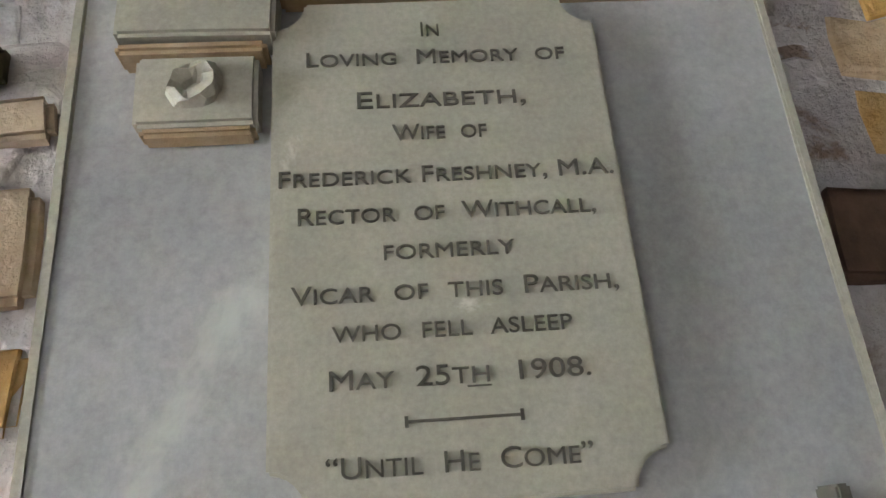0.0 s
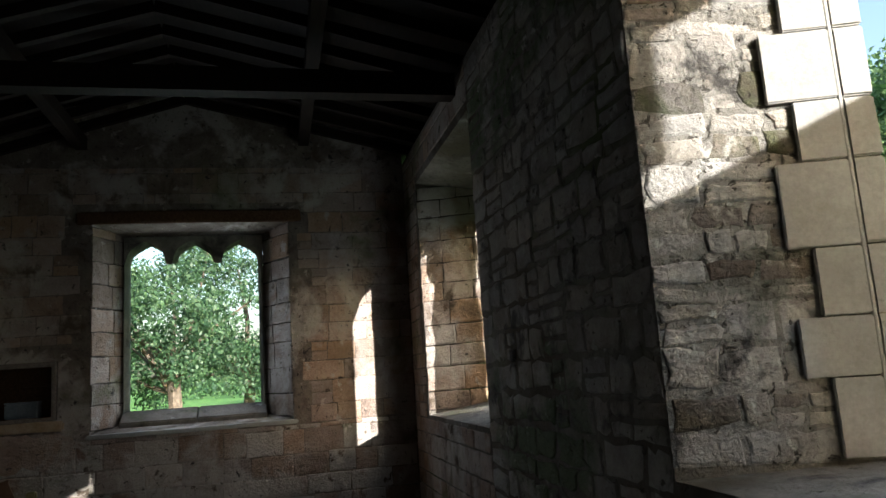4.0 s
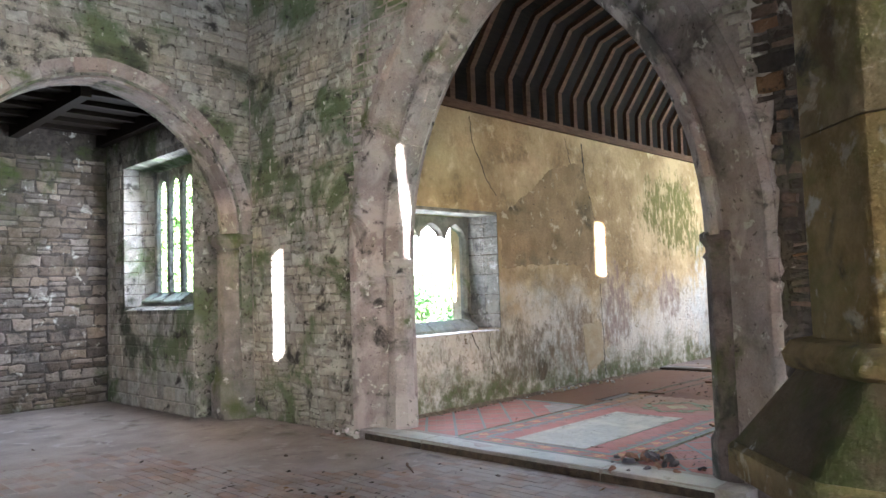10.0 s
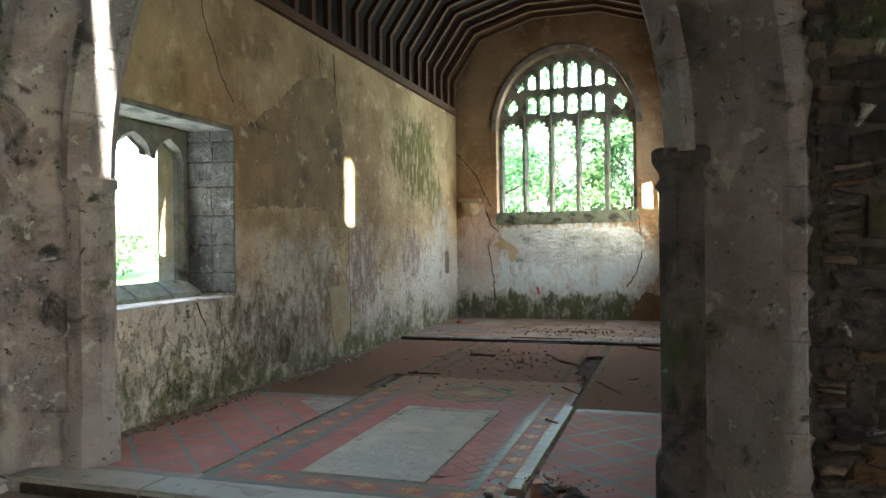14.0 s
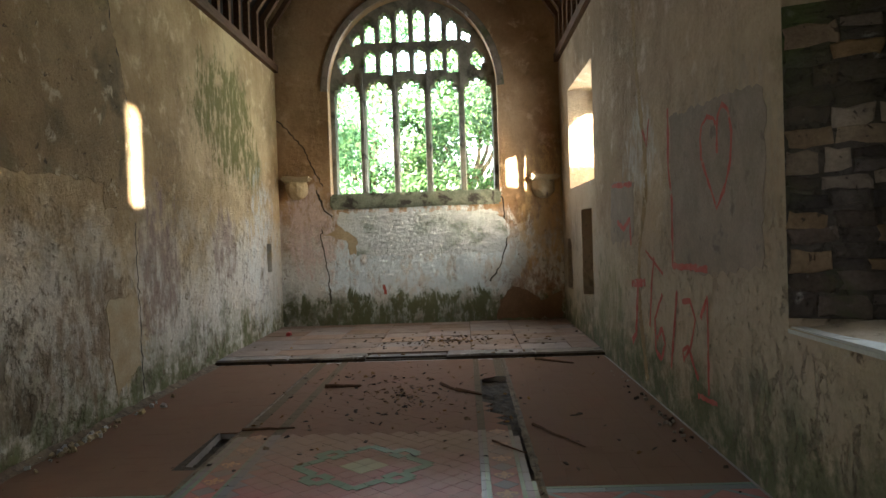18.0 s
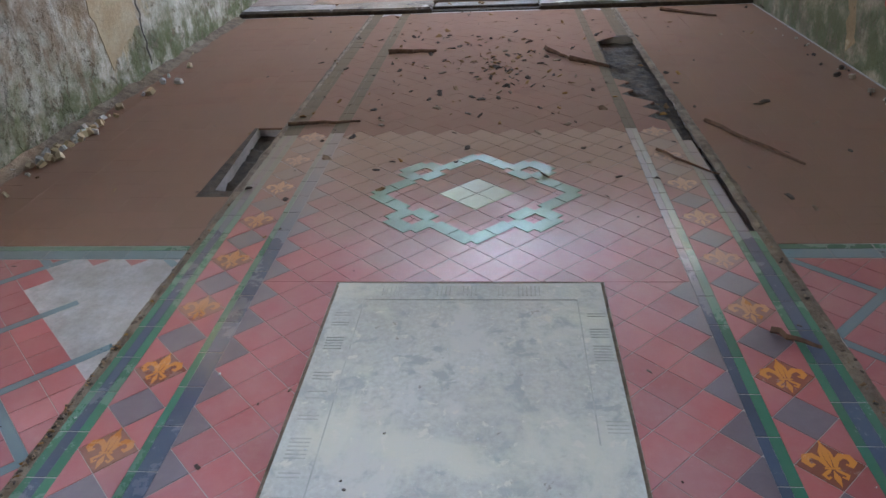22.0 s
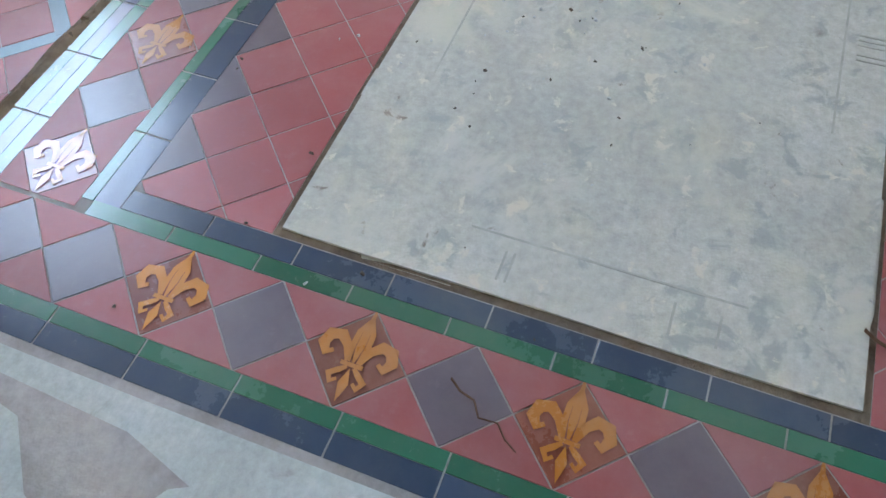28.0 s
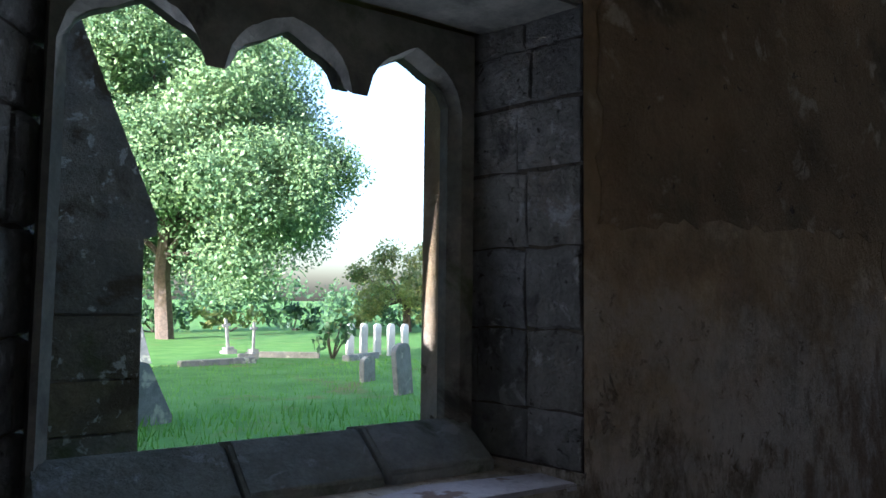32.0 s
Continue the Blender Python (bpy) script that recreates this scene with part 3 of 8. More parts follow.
M["spray"] = stone("faded_red_spray", (0.34, 0.055, 0.04), (0.36, 0.11, 0.08), 7, spread=0, bump=0.3, stains=(((0.30, 0.22, 0.16), 9.0, 0.58, 0.70),))
M["grey_wood"] = timber("grey_weathered_wood", (0.16, 0.13, 0.11), (0.27, 0.23, 0.19))
M["zinc"] = stone("dull_zinc", (0.20, 0.24, 0.28), (0.28, 0.32, 0.36), 6, rough=0.4, spread=0, bump=0.1)


def leafy(name, a, b, through_light=0.35):
    m, nt, bsdf = shader(name)
    r = nt.nodes.new("ShaderNodeNewGeometry").outputs["Random Per Island"]
    col = mix_of(nt, r, a, b)
    big = step_of(nt, noise_of(nt, world_at(nt), 0.5, 3, 0.5), 0.35, 0.65)
    col = mix_of(nt, math_of(nt, "MULTIPLY", big, 0.4), col, tuple(c * 1.5 for c in b))
    nt.links.new(col, bsdf.inputs["Base Color"])
    bsdf.inputs["Roughness"].default_value = 0.55
    t = nt.nodes.new("ShaderNodeBsdfTranslucent")
    nt.links.new(col, t.inputs["Color"])
    x = nt.nodes.new("ShaderNodeMixShader")
    x.inputs[0].default_value = through_light
    nt.links.new(bsdf.outputs[0], x.inputs[1])
    nt.links.new(t.outputs[0], x.inputs[2])
    nt.links.new(x.outputs[0], nt.nodes["Material Output"].inputs["Surface"])
    return m


M["leaf_green"] = leafy("green_leaves", (0.028, 0.08, 0.035), (0.085, 0.16, 0.06))
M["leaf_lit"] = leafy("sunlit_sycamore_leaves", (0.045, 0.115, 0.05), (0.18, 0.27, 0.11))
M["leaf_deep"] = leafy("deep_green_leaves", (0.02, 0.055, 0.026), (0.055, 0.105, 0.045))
M["leaf_gold"] = leafy("yellow_green_leaves", (0.10, 0.18, 0.05), (0.28, 0.29, 0.09))
M["leaf_teal"] = leafy("blue_green_leaves", (0.05, 0.15, 0.08), (0.13, 0.26, 0.12))
M["blade"] = leafy("grass_blades", (0.09, 0.24, 0.02), (0.16, 0.34, 0.04))
M["bark"] = stone("grey_brown_bark", (0.07, 0.055, 0.04), (0.14, 0.11, 0.085), 8, spread=0, bump=1.0, depth=0.03)
M["dry_leaf"] = stone("dry_leaf_brown", (0.13, 0.075, 0.035), (0.22, 0.14, 0.07), 20, spread=0.3, island=True)
M["grave"] = stone("lichened_gravestone", (0.19, 0.19, 0.165), (0.30, 0.29, 0.26), 5, spread=0.15, bump=0.5, stains=(((0.50, 0.48, 0.36), 4.0, 0.55, 0.66), (SOOT, 3.0, 0.62, 0.74)))
# Darker gravestone copy: the crosses' backlit side is put into the colour.
M["grave_shaded"] = stone("shaded_lichened_cross_stone", (0.12, 0.12, 0.105), (0.20, 0.195, 0.17), 5, spread=0.1, bump=0.5, stains=((MOSS, 3.0, 0.58, 0.7),))
M["white_grave"] = stone("white_portland_headstone", (0.55, 0.54, 0.50), (0.66, 0.65, 0.6), 4, spread=0.05, bump=0.2)
M["buttress"] = stone("dark_mossy_buttress", (0.15, 0.13, 0.10), (0.24, 0.20, 0.14), 4, spread=0.15, bump=1.0, depth=0.03, stains=((MOSS, 1.4, 0.55, 0.7), ((0.10, 0.075, 0.045), 3.0, 0.5, 0.64), (LIME, 11.0, 0.60, 0.66)))
M["paver"] = stone("dusty_brick_paver", (0.21, 0.135, 0.105), (0.30, 0.245, 0.21), 1.3, spread=0.15, island=True, bump=0.3, depth=0.005, stains=(((0.28, 0.24, 0.21), 1.6, 0.45, 0.6),))
M["grey_rubbish"] = stone("dark_slate_bits", (0.06, 0.055, 0.06), (0.14, 0.12, 0.12), 12, spread=0.2, island=True)
M["can_red"] = stone("red_painted_tin", (0.45, 0.04, 0.04), (0.55, 0.10, 0.08), 10, rough=0.35, spread=0, bump=0.1)

# ---- shapes
def part(name, bm, material, parent=None, label=""):
    me = bpy.data.meshes.new(name)
    bm.to_mesh(me)
    bm.free()
    if material:
        me.materials.append(material)
    ob = new(name, me)
    if parent:
        ob.parent = parent
    if label:
        ob["label"] = label
    return ob


def structure(name, label, category, parent=None):
    return tagged(new(name), label, category, kind="structure")


def thing(name, label, category, at=(0, 0, 0), group="", kind=""):
    ob = new(name)
    ob.location = at
    return tagged(ob, label, category, group, kind)


def box(bm, lo, hi, m=None):
    vs = [bm.verts.new((x, y, z)) for z in (lo[2], hi[2]) for y in (lo[1], hi[1]) for x in (lo[0], hi[0])]
    if m is not None:
        for v in vs:
            v.co = m @ v.co
    for f in ((0, 2, 3, 1), (4, 5, 7, 6), (0, 1, 5, 4), (2, 6, 7, 3), (0, 4, 6, 2), (1, 3, 7, 5)):
        bm.faces.new([vs[i] for i in f])
    return vs


def rough_box(lo, hi, bevel=0.01, jitter=0.0, m=None, cuts=0):
    bm = bmesh.new()
    box(bm, lo, hi)
    if cuts:
        bmesh.ops.subdivide_edges(bm, edges=bm.edges[:], cuts=cuts, use_grid_fill=True)
    if bevel:
        bmesh.ops.bevel(bm, geom=bm.edges[:] if not cuts else [e for e in bm.edges if e.calc_face_angle(0) > 0.5], offset=bevel, segments=2, affect="EDGES")
    if jitter:
        for v in bm.verts:
            v.co += jitter * noise.noise_vector(v.co * 3.1)
    if m is not None:
        bm.transform(m)
    return bm


def plate(bm, put, outline, holes, d0, d1, outer_holes=None):
    """A wall or tracery sheet: outline and holes in (u, v), from depth d0 to d1. outer_holes: the holes as they are at d1 (splayed)."""
    from_holes, to_holes = list(holes), list(outer_holes or holes)
    rings0, rings1 = [outline] + from_holes, [outline] + to_holes
    sides = []
    for rings, d, flip in ((rings0, d0, False), (rings1, d1, True)):
        verts = [[bm.verts.new(put(u, v, d)) for u, v in r] for r in rings]
        flat = [v for r in verts for v in r]
        from mathutils.geometry import tessellate_polygon
        for tri in tessellate_polygon([[Vector((u, v, 0)) for u, v in r] for r in rings]):
            if len(set(tri)) == 3:
                try:
                    bm.faces.new([flat[i] for i in tri])
                except ValueError:
                    pass
        sides.append(verts)
    for a, b in zip(*sides):
        n = len(a)
        for i in range(n):
            try:
                bm.faces.new((a[i], a[(i + 1) % n], b[(i + 1) % n], b[i]))
            except ValueError:
                pass
    bmesh.ops.recalc_face_normals(bm, faces=bm.faces[:])
    return bm


def rect(u0, u1, v0, v1):
    return [(u0, v0), (u1, v0), (u1, v1), (u0, v1)]


def pointed(c, half, spring, radius, base=None, n=14):
    """Points of a two-centred arch from its left springing over the apex to the right; base: the foot of its jambs."""
    top = math.acos(max(-1.0, min(1.0, (radius - half) / radius)))
    left = [(c - half + radius - radius * math.cos(a), spring + radius * math.sin(a)) for a in (top * i / n for i in range(n + 1))]
    right = [(2 * c - u, v) for u, v in reversed(left[:-1])]
    pts = left + right
    if base is not None:
        pts = [(c - half, base)] + pts + [(c + half, base)]
    return pts


def foil_light(u0, u1, v0, spring, rise=1.2, lobes=3, n=24, depth=0.24):
    c, r = (u0 + u1) / 2, (u1 - u0) / 2
    pts = [(u0, v0), (u1, v0)]
    for i in range(n + 1):
        a = math.pi * i / n
        k = 1 - depth + depth * math.sqrt(abs(math.sin(lobes * a)))
        k = k if 0 < i < n else 1.0
        pts.append((c + r * k * math.cos(a), spring + r * rise * k * math.sin(a)))
    return pts


def at_y(c, s):
    return lambda u, v, d: (u, c + s * d, v)


def at_x(c, s):
    return lambda u, v, d: (c + s * d, u, v)


def sweep(bm, path, profile, closed=False):
    """Carries a closed profile of (offset, depth) along a path of (point, outward, deep) triples."""
    rings = []
    for p, out, deep in path:
        rings.append([bm.verts.new(Vector(p) + Vector(out) * o + Vector(deep) * d) for o, d in profile])
    n = len(profile)
    for a, b in zip(rings, rings[1:]):
        for i in range(n):
            bm.faces.new((a[i], a[(i + 1) % n], b[(i + 1) % n], b[i]))
    for r in (rings[0], rings[-1]):
        bm.faces.new(r)
    bmesh.ops.recalc_face_normals(bm, faces=bm.faces[:])


def arch_path(put, pts, deep):
    out = []
    for i, (u, v) in enumerate(pts):
        a, b = pts[max(0, i - 1)], pts[min(len(pts) - 1, i + 1)]
        du, dv = b[0] - a[0], b[1] - a[1]
        l = math.hypot(du, dv) or 1
        o = Vector(put(u - dv / l, v + du / l, 0)) - Vector(put(u, v, 0))
        out.append((put(u, v, 0), o, deep))
    return out


def lathe(bm, rings, sides=8, at=(0, 0), turn=22.5):
    """Octagonal or round body; rings of (radius to the corner, z)."""
    vs = [[bm.verts.new((at[0] + r * math.cos(radians(turn) + 2 * math.pi * k / sides), at[1] + r * math.sin(radians(turn) + 2 * math.pi * k / sides), z))
           for k in range(sides)] for r, z in rings]
    for a, b in zip(vs, vs[1:]):
        for k in range(sides):
            bm.faces.new((a[k], a[(k + 1) % sides], b[(k + 1) % sides], b[k]))
    bm.faces.new(vs[0][::-1])
    bm.faces.new(vs[-1])
    return bm


def inside(pt, poly):
    x, y = pt
    hit = False
    for (x1, y1), (x2, y2) in zip(poly, poly[1:] + poly[:1]):
        if (y1 > y) != (y2 > y) and x < (x2 - x1) * (y - y1) / (y2 - y1) + x1:
            hit = not hit
    return hit


# ---- the plan: walls, openings and heights
NY, SY, EX, WX, AY = -10.83, -6.15, -19.8, -9.05, 0.87
FL, SAN = 0.10, 0.15
N_WIN = dict(inner=rect(-11.68, -9.67, 1.14, 2.91), outer=rect(-11.54, -10.0, 1.18, 2.86))
S_WIN1 = dict(inner=rect(-11.47, -9.95, 1.05, 2.70), outer=rect(-11.2, -10.2, 1.15, 2.60))
S_WIN2 = dict(inner=rect(-18.85, -16.8, 2.22, 3.70), outer=rect(-18.45, -16.9, 2.45, 3.60))
A_WIN = dict(inner=rect(-2.59, -0.5, 1.48, 3.72), outer=rect(-2.35, -0.80, 1.62, 3.62))
OP1 = dict(inner=[(-3.40, 1.41), (-1.00, 1.41), (-1.00, 4.05), (-1.15, 4.28), (-3.20, 4.30), (-3.40, 4.28)],
           outer=[(-3.06, 1.46), (-1.58, 1.46), (-1.58, 4.05), (-1.70, 4.28), (-2.95, 4.30), (-3.06, 4.28)])
S_W2 = dict(inner=rect(-8.30, -6.02, 1.46, 3.96), outer=rect(-7.95, -6.3, 1.62, 3.75))
RECESS = dict(inner=rect(-3.64, -2.90, 1.66, 2.27), outer=rect(-3.60, -2.94, 1.66, 2.25))
NICHE = dict(inner=rect(-17.89, -17.05, 0.70, 1.87), outer=rect(-17.85, -17.10, 0.72, 1.85))
NICHE2 = dict(inner=pointed(-19.1, 0.25, 1.22, 0.26, base=0.70)[::-1], outer=pointed(-19.1, 0.235, 1.22, 0.245, base=0.71)[::-1])
AUMBRY = dict(inner=rect(-19.22, -18.95, 1.10, 1.54), outer=rect(-19.20, -18.97, 1.10, 1.53))
ARCH = dict(c=-8.455, spring=2.12)
WEST = 9.6
NA_WIN = dict(inner=rect(-16.57, -14.06, 1.60, 4.07), outer=rect(-16.36, -14.88, 1.78, 4.02))
CLERE = ((-3.27, 0.58, 4.98, 6.14), (1.06, 0.50, 4.98, 6.5), (5.3, 0.62, 4.8, 6.5))


def wall(name, label, put, outline, openings, thick, material):
    w = structure(name, label, "wall")
    bm = plate(bmesh.new(), put, outline, [o["inner"] for o in openings], 0.0, thick, [o["outer"] for o in openings])
    part("wall_body", bm, material, w)
    return w


w_south = wall("wall_south", "rubble stone south wall with broken window openings", at_y(AY, 1), rect(-9.9, WEST, -0.3, 4.40), [OP1, S_W2], 0.88, M["mortar"])
w_aisle_e = wall("wall_aisle_east", "coursed pinkish stone east wall with whitewash remains", at_x(WX, -1),
                 [(-4.4, -0.3), (0.868, -0.3), (0.868, 4.71), (-1.6, 5.275), (-3.74, 4.97), (-4.4, 4.97)], [A_WIN, RECESS], 0.85, M["mortar_lime"])
arch_outer = pointed(ARCH["c"], 2.505, 2.12, 3.91, base=-0.28)
arch_inner = pointed(ARCH["c"], 2.085, 2.12, 3.49, base=-0.28)
w_nave_e = structure("wall_nave_east", "mossy rubble wall pierced by a pointed chancel arch", "wall")


def notch(lo, hi, top, bottom, arch):
    return [(lo, bottom)] + arch + [(hi, bottom), (hi, top), (lo, top)]


def arch_wall(put, lo, hi, top, arch0, arch1, thick, material, parent):
    """A wall whose arch reaches the floor: front and back outlines and the soffit between."""
    bm = bmesh.new()
    from mathutils.geometry import tessellate_polygon
    sides = []
    for arch, d in ((arch0, 0.0), (arch1, thick)):
        ring = notch(lo, hi, top, arch[0][1], arch)
        vs = [bm.verts.new(put(u, v, d)) for u, v in ring]
        for tri in tessellate_polygon([[Vector((u, v, 0)) for u, v in ring]]):
            bm.faces.new([vs[i] for i in tri])
        sides.append(vs)
    a, b = sides
    for i in range(len(a)):
        j = (i + 1) % len(a)
        bm.faces.new((a[i], a[j], b[j], b[i]))
    bmesh.ops.recalc_face_normals(bm, faces=bm.faces[:])
    return part("wall_body", bm, material, parent)


arch_wall(at_x(WX, -1), -14.02, -4.402, 8.0, arch_outer, arch_inner, 0.22, M["arch_stone"], w_nave_e)
arch_wall(at_x(WX - 0.222, -1), -14.02, -4.2, 8.0, arch_inner, arch_inner, 0.38, M["arch_stone"], w_nave_e)

# inner order of the chancel arch: chamfered ring, imposts and half-octagonal responds
def order(name, put, deep, c, half, spring, radius, profile, material, parent, n=16, step=2):
    """An arch order, one voussoir after another."""
    path = arch_path(put, pointed(c, half, spring, radius, None, n), deep)
    for i in range(0, 2 * n, step):
        seg = [(Vector(p), Vector(o), d) for p, o, d in path[i:i + step + 1]]
        gap = (seg[-1][0] - seg[0][0]).normalized() * 0.003
        seg[0], seg[-1] = (seg[0][0] + gap, *seg[0][1:]), (seg[-1][0] - gap, *seg[-1][1:])
        bm = bmesh.new()
        sweep(bm, seg, profile)
        part(name, bm, material, parent)


INNER_PROFILE = [(0.0, 0.10), (0.0, 0.30), (0.10, 0.42), (0.16, 0.42), (0.16, 0.0), (0.10, 0.0)]
order("voussoir", at_x(WX - 0.10, -1), (-1, 0, 0), ARCH["c"], 1.945, 2.12, 3.35, INNER_PROFILE, M["arch_stone"], w_nave_e)
for s in (-1, 1):
    cy = ARCH["c"] + s * 2.065
    bm = bmesh.new()
    lathe(bm, [(0.20, FL), (0.20, 0.42), (0.165, 0.48), (0.165, 1.92), (0.19, 1.95), (0.16, 1.99), (0.165, 2.03), (0.205, 2.09), (0.205, 2.14), (0.18, 2.16)], 8, (WX - 0.32, cy))
    # The south respond takes a darker stone than the north one.
    part("respond", bm, M["arch_stone" if s < 0 else "dark_jamb"], w_nave_e)

w_arcade_n = structure("wall_north_arcade", "rubble arcade wall with a pointed arch to the north aisle", "wall")
n_arch = pointed(-6.95, 1.92, 2.62, 2.08, base=-0.28)
arch_wall(at_y(-13.4, -1), -9.048, WEST, 8.0, n_arch, n_arch, 0.62, M["mortar_grey"], w_arcade_n)
order("voussoir", at_y(-13.4, -1), (0, -1, 0), -6.95, 1.9, 2.62, 2.06, [(0.0, 0.06), (0.0, 0.5), (0.1, 0.5), (0.24, 0.5), (0.24, -0.03), (0.08, -0.03)], M["arch_stone"], w_arcade_n)
for x in (-8.93, -4.97):
    bm = bmesh.new()
    lathe(bm, [(0.36, 0.0), (0.36, 0.5), (0.30, 0.6), (0.30, 0.95), (0.25, 1.05), (0.25, 2.4), (0.28, 2.44), (0.26, 2.48), (0.38, 2.6), (0.38, 2.68), (0.3, 2.7)], 8, (x, -13.7))
    part("respond", bm, M["dressed"], w_arcade_n)

w_naisle_e = wall("wall_north_aisle_east", "mossy stone east wall of the north aisle", at_x(-8.45, -1), rect(-17.8, -14.03, -0.3, 4.8),
                  [NA_WIN], 0.58, M["mortar_grey"])
w_naisle_n = wall("wall_north_aisle_north", "dark coursed stone north wall", at_y(-17.3, -1), rect(-8.45, WEST, -0.3, 4.8), [], 0.6, M["mortar_dark"])
w_chan_n = wall("wall_chancel_north", "cracked ochre plaster north wall stained by damp", at_y(NY, -1), rect(EX - 0.8, -9.654, -0.3, 4.36), [N_WIN, AUMBRY], 0.85, M["plaster"])
w_chan_s = wall("wall_chancel_south", "stained plaster south wall with red graffiti", at_y(SY, 1), rect(EX - 0.8, -9.654, -0.3, 4.36),
                [S_WIN1, S_WIN2, NICHE, NICHE2], 0.85, M["plaster_s"])
E_OPEN = [(-9.96, 2.2)] + [(-8.56 + 1.40 * math.cos(a), 4.02 + 1.55 * math.sin(a)) for a in (math.pi - math.pi * i / 24 for i in range(25))] + [(-7.16, 2.2)]
w_chan_e = wall("wall_chancel_east", "plastered east wall bared to pale stone under the window", at_x(EX, -1),
                [(NY, -0.3), (SY, -0.3), (SY, 4.364), (SY + 0.6, 4.364), (SY + 0.6, 5.4), (-6.4, 6.4), (-8.49, 7.6), (-10.6, 6.4), (NY - 0.6, 5.4), (NY - 0.6, 4.364), (NY, 4.364)],
                [dict(inner=E_OPEN, outer=E_OPEN)], 0.8, M["plaster_e"])
# plain closing walls behind the walk
wall("wall_west", "plain rubble west wall", at_x(WEST, 1), [(-17.9, -0.3), (1.75, -0.3), (1.75, 4.6), (-1.6, 5.3), (-3.6, 5.0), (-3.6, 8.0), (-14.1, 8.0), (-14.1, 4.85), (-17.9, 4.85)],
              [dict(inner=rect(-9.3, -8.3, 2.4, 4.6), outer=rect(-9.2, -8.4, 2.5, 4.5))], 0.7, M["mortar"])

# ---- south arcade: pier, arches, respond
PX, PY = -4.87, -4.02
w_arcade_s = structure("wall_south_arcade", "stone arcade wall over the octagonal pier", "wall")
bm = bmesh.new()
s1 = pointed(-6.84, 1.78, 3.05, 1.84, None)
s2 = pointed(-2.90, 1.78, 3.05, 1.84, None)
ring = [(-9.048, 3.05)] + s1 + s2 + [(-1.12, 3.05), (-0.72, 3.05), (-0.72, -0.28), (WEST, -0.28), (WEST, 8.0), (-9.048, 8.0)]
plate(bm, at_y(PY + 0.28, -1), ring, [[(c - w, lo), (c + w, lo), (c + w, hi), (c - w + 0.30, hi), (c - w, hi - 0.26)] for c, w, lo, hi in CLERE], 0.0, 0.56)
part("wall_body", bm, M["mortar"], w_arcade_s)
for c in (-6.84, -2.90):
    order("voussoir", at_y(PY + 0.30, -1), (0, -1, 0), c, 1.74, 3.05, 1.80, [(0.0, 0.22), (0.0, 0.38), (0.12, 0.5), (0.12, 0.6), (0.26, 0.6), (0.26, 0.0), (0.12, 0.0), (0.12, 0.1)], M["arch_ochre"], w_arcade_s)
RESP = [(0.34, 0.0), (0.34, 0.55), (0.27, 0.68), (0.27, 1.08), (0.37, 1.14), (0.37, 1.22), (0.25, 1.45), (0.25, 2.78), (0.29, 2.81), (0.26, 2.86), (0.36, 3.0), (0.36, 3.05)]


def pier(name, at, k=1.0):
    t = structure(name, "octagonal ochre stone pier with a carved leafy capital and stepped base", "pier")
    t.location = (at[0], at[1], 0)
    f = 1 / math.cos(radians(22.5))
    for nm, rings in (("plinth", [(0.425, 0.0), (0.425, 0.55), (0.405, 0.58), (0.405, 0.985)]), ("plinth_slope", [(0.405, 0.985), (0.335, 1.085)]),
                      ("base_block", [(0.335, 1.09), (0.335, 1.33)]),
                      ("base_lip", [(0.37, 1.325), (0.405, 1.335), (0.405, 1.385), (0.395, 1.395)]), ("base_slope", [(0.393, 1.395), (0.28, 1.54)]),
                      ("base_roll", [(0.285, 1.54), (0.30, 1.548), (0.305, 1.57), (0.29, 1.595), (0.265, 1.60)]),
                      ("drum", [(0.252, 1.60), (0.252, 1.985)]), ("drum", [(0.252, 1.988), (0.252, 2.40)]), ("drum", [(0.250, 2.403), (0.250, 2.74)]),
                      ("capital", [(0.25, 2.74), (0.275, 2.75), (0.275, 2.775), (0.255, 2.785), (0.265, 2.83), (0.30, 2.90), (0.35, 2.94), (0.36, 2.96), (0.36, 3.03), (0.33, 3.05)])):
        bm = bmesh.new()
        lathe(bm, [(r * f, z) for r, z in rings])
        bmesh.ops.bevel(bm, geom=[e for e in bm.edges if abs(e.verts[0].co.z - e.verts[1].co.z) > 0.02 or e.calc_face_angle(0) > 0.6], offset=0.006, segments=1, affect="EDGES")
        # Slopes take a darker colour, so the moulding's shading is painted in.
        part(nm, bm, M["mossy_shaded_stone" if "slope" in nm else "pier"], t)
    return t


main_pier = pier("pier", (PX, PY))
resp = structure("respond_pier", "mossy half octagonal respond against the wall", "pier")
for nm, rings, mt in (("base", RESP[:3], "mossy_shaded_stone"), ("base_block", RESP[2:4], "dressed"), ("base_slope", [(0.27, 1.08), (0.37, 1.14), (0.37, 1.22), (0.25, 1.45)], "mossy_shaded_stone"), ("drum", [(0.25, 1.45), (0.25, 1.78)], "arch_ochre"),
                      ("drum", [(0.25, 1.786), (0.25, 2.12)], "lime_ashlar"), ("drum", [(0.248, 2.126), (0.248, 2.42)], "arch_stone"), ("drum", [(0.25, 2.426), (0.25, 2.78)], "lime_ashlar"), ("capital", RESP[7:], "arch_ochre")):
    bm = bmesh.new()
    lathe(bm, rings, 8, (-9.02, -4.05))
    part(nm, bm, M[mt], resp)

# ---- floors and ground
bm = bmesh.new()
box(bm, (-9.1, -17.3, -0.3), (WEST, 0.9, 0.0))
floor = structure("floor", "dusty brick and stone nave floor", "floor")
part("floor_bed", bm, M["nave_floor"], floor)
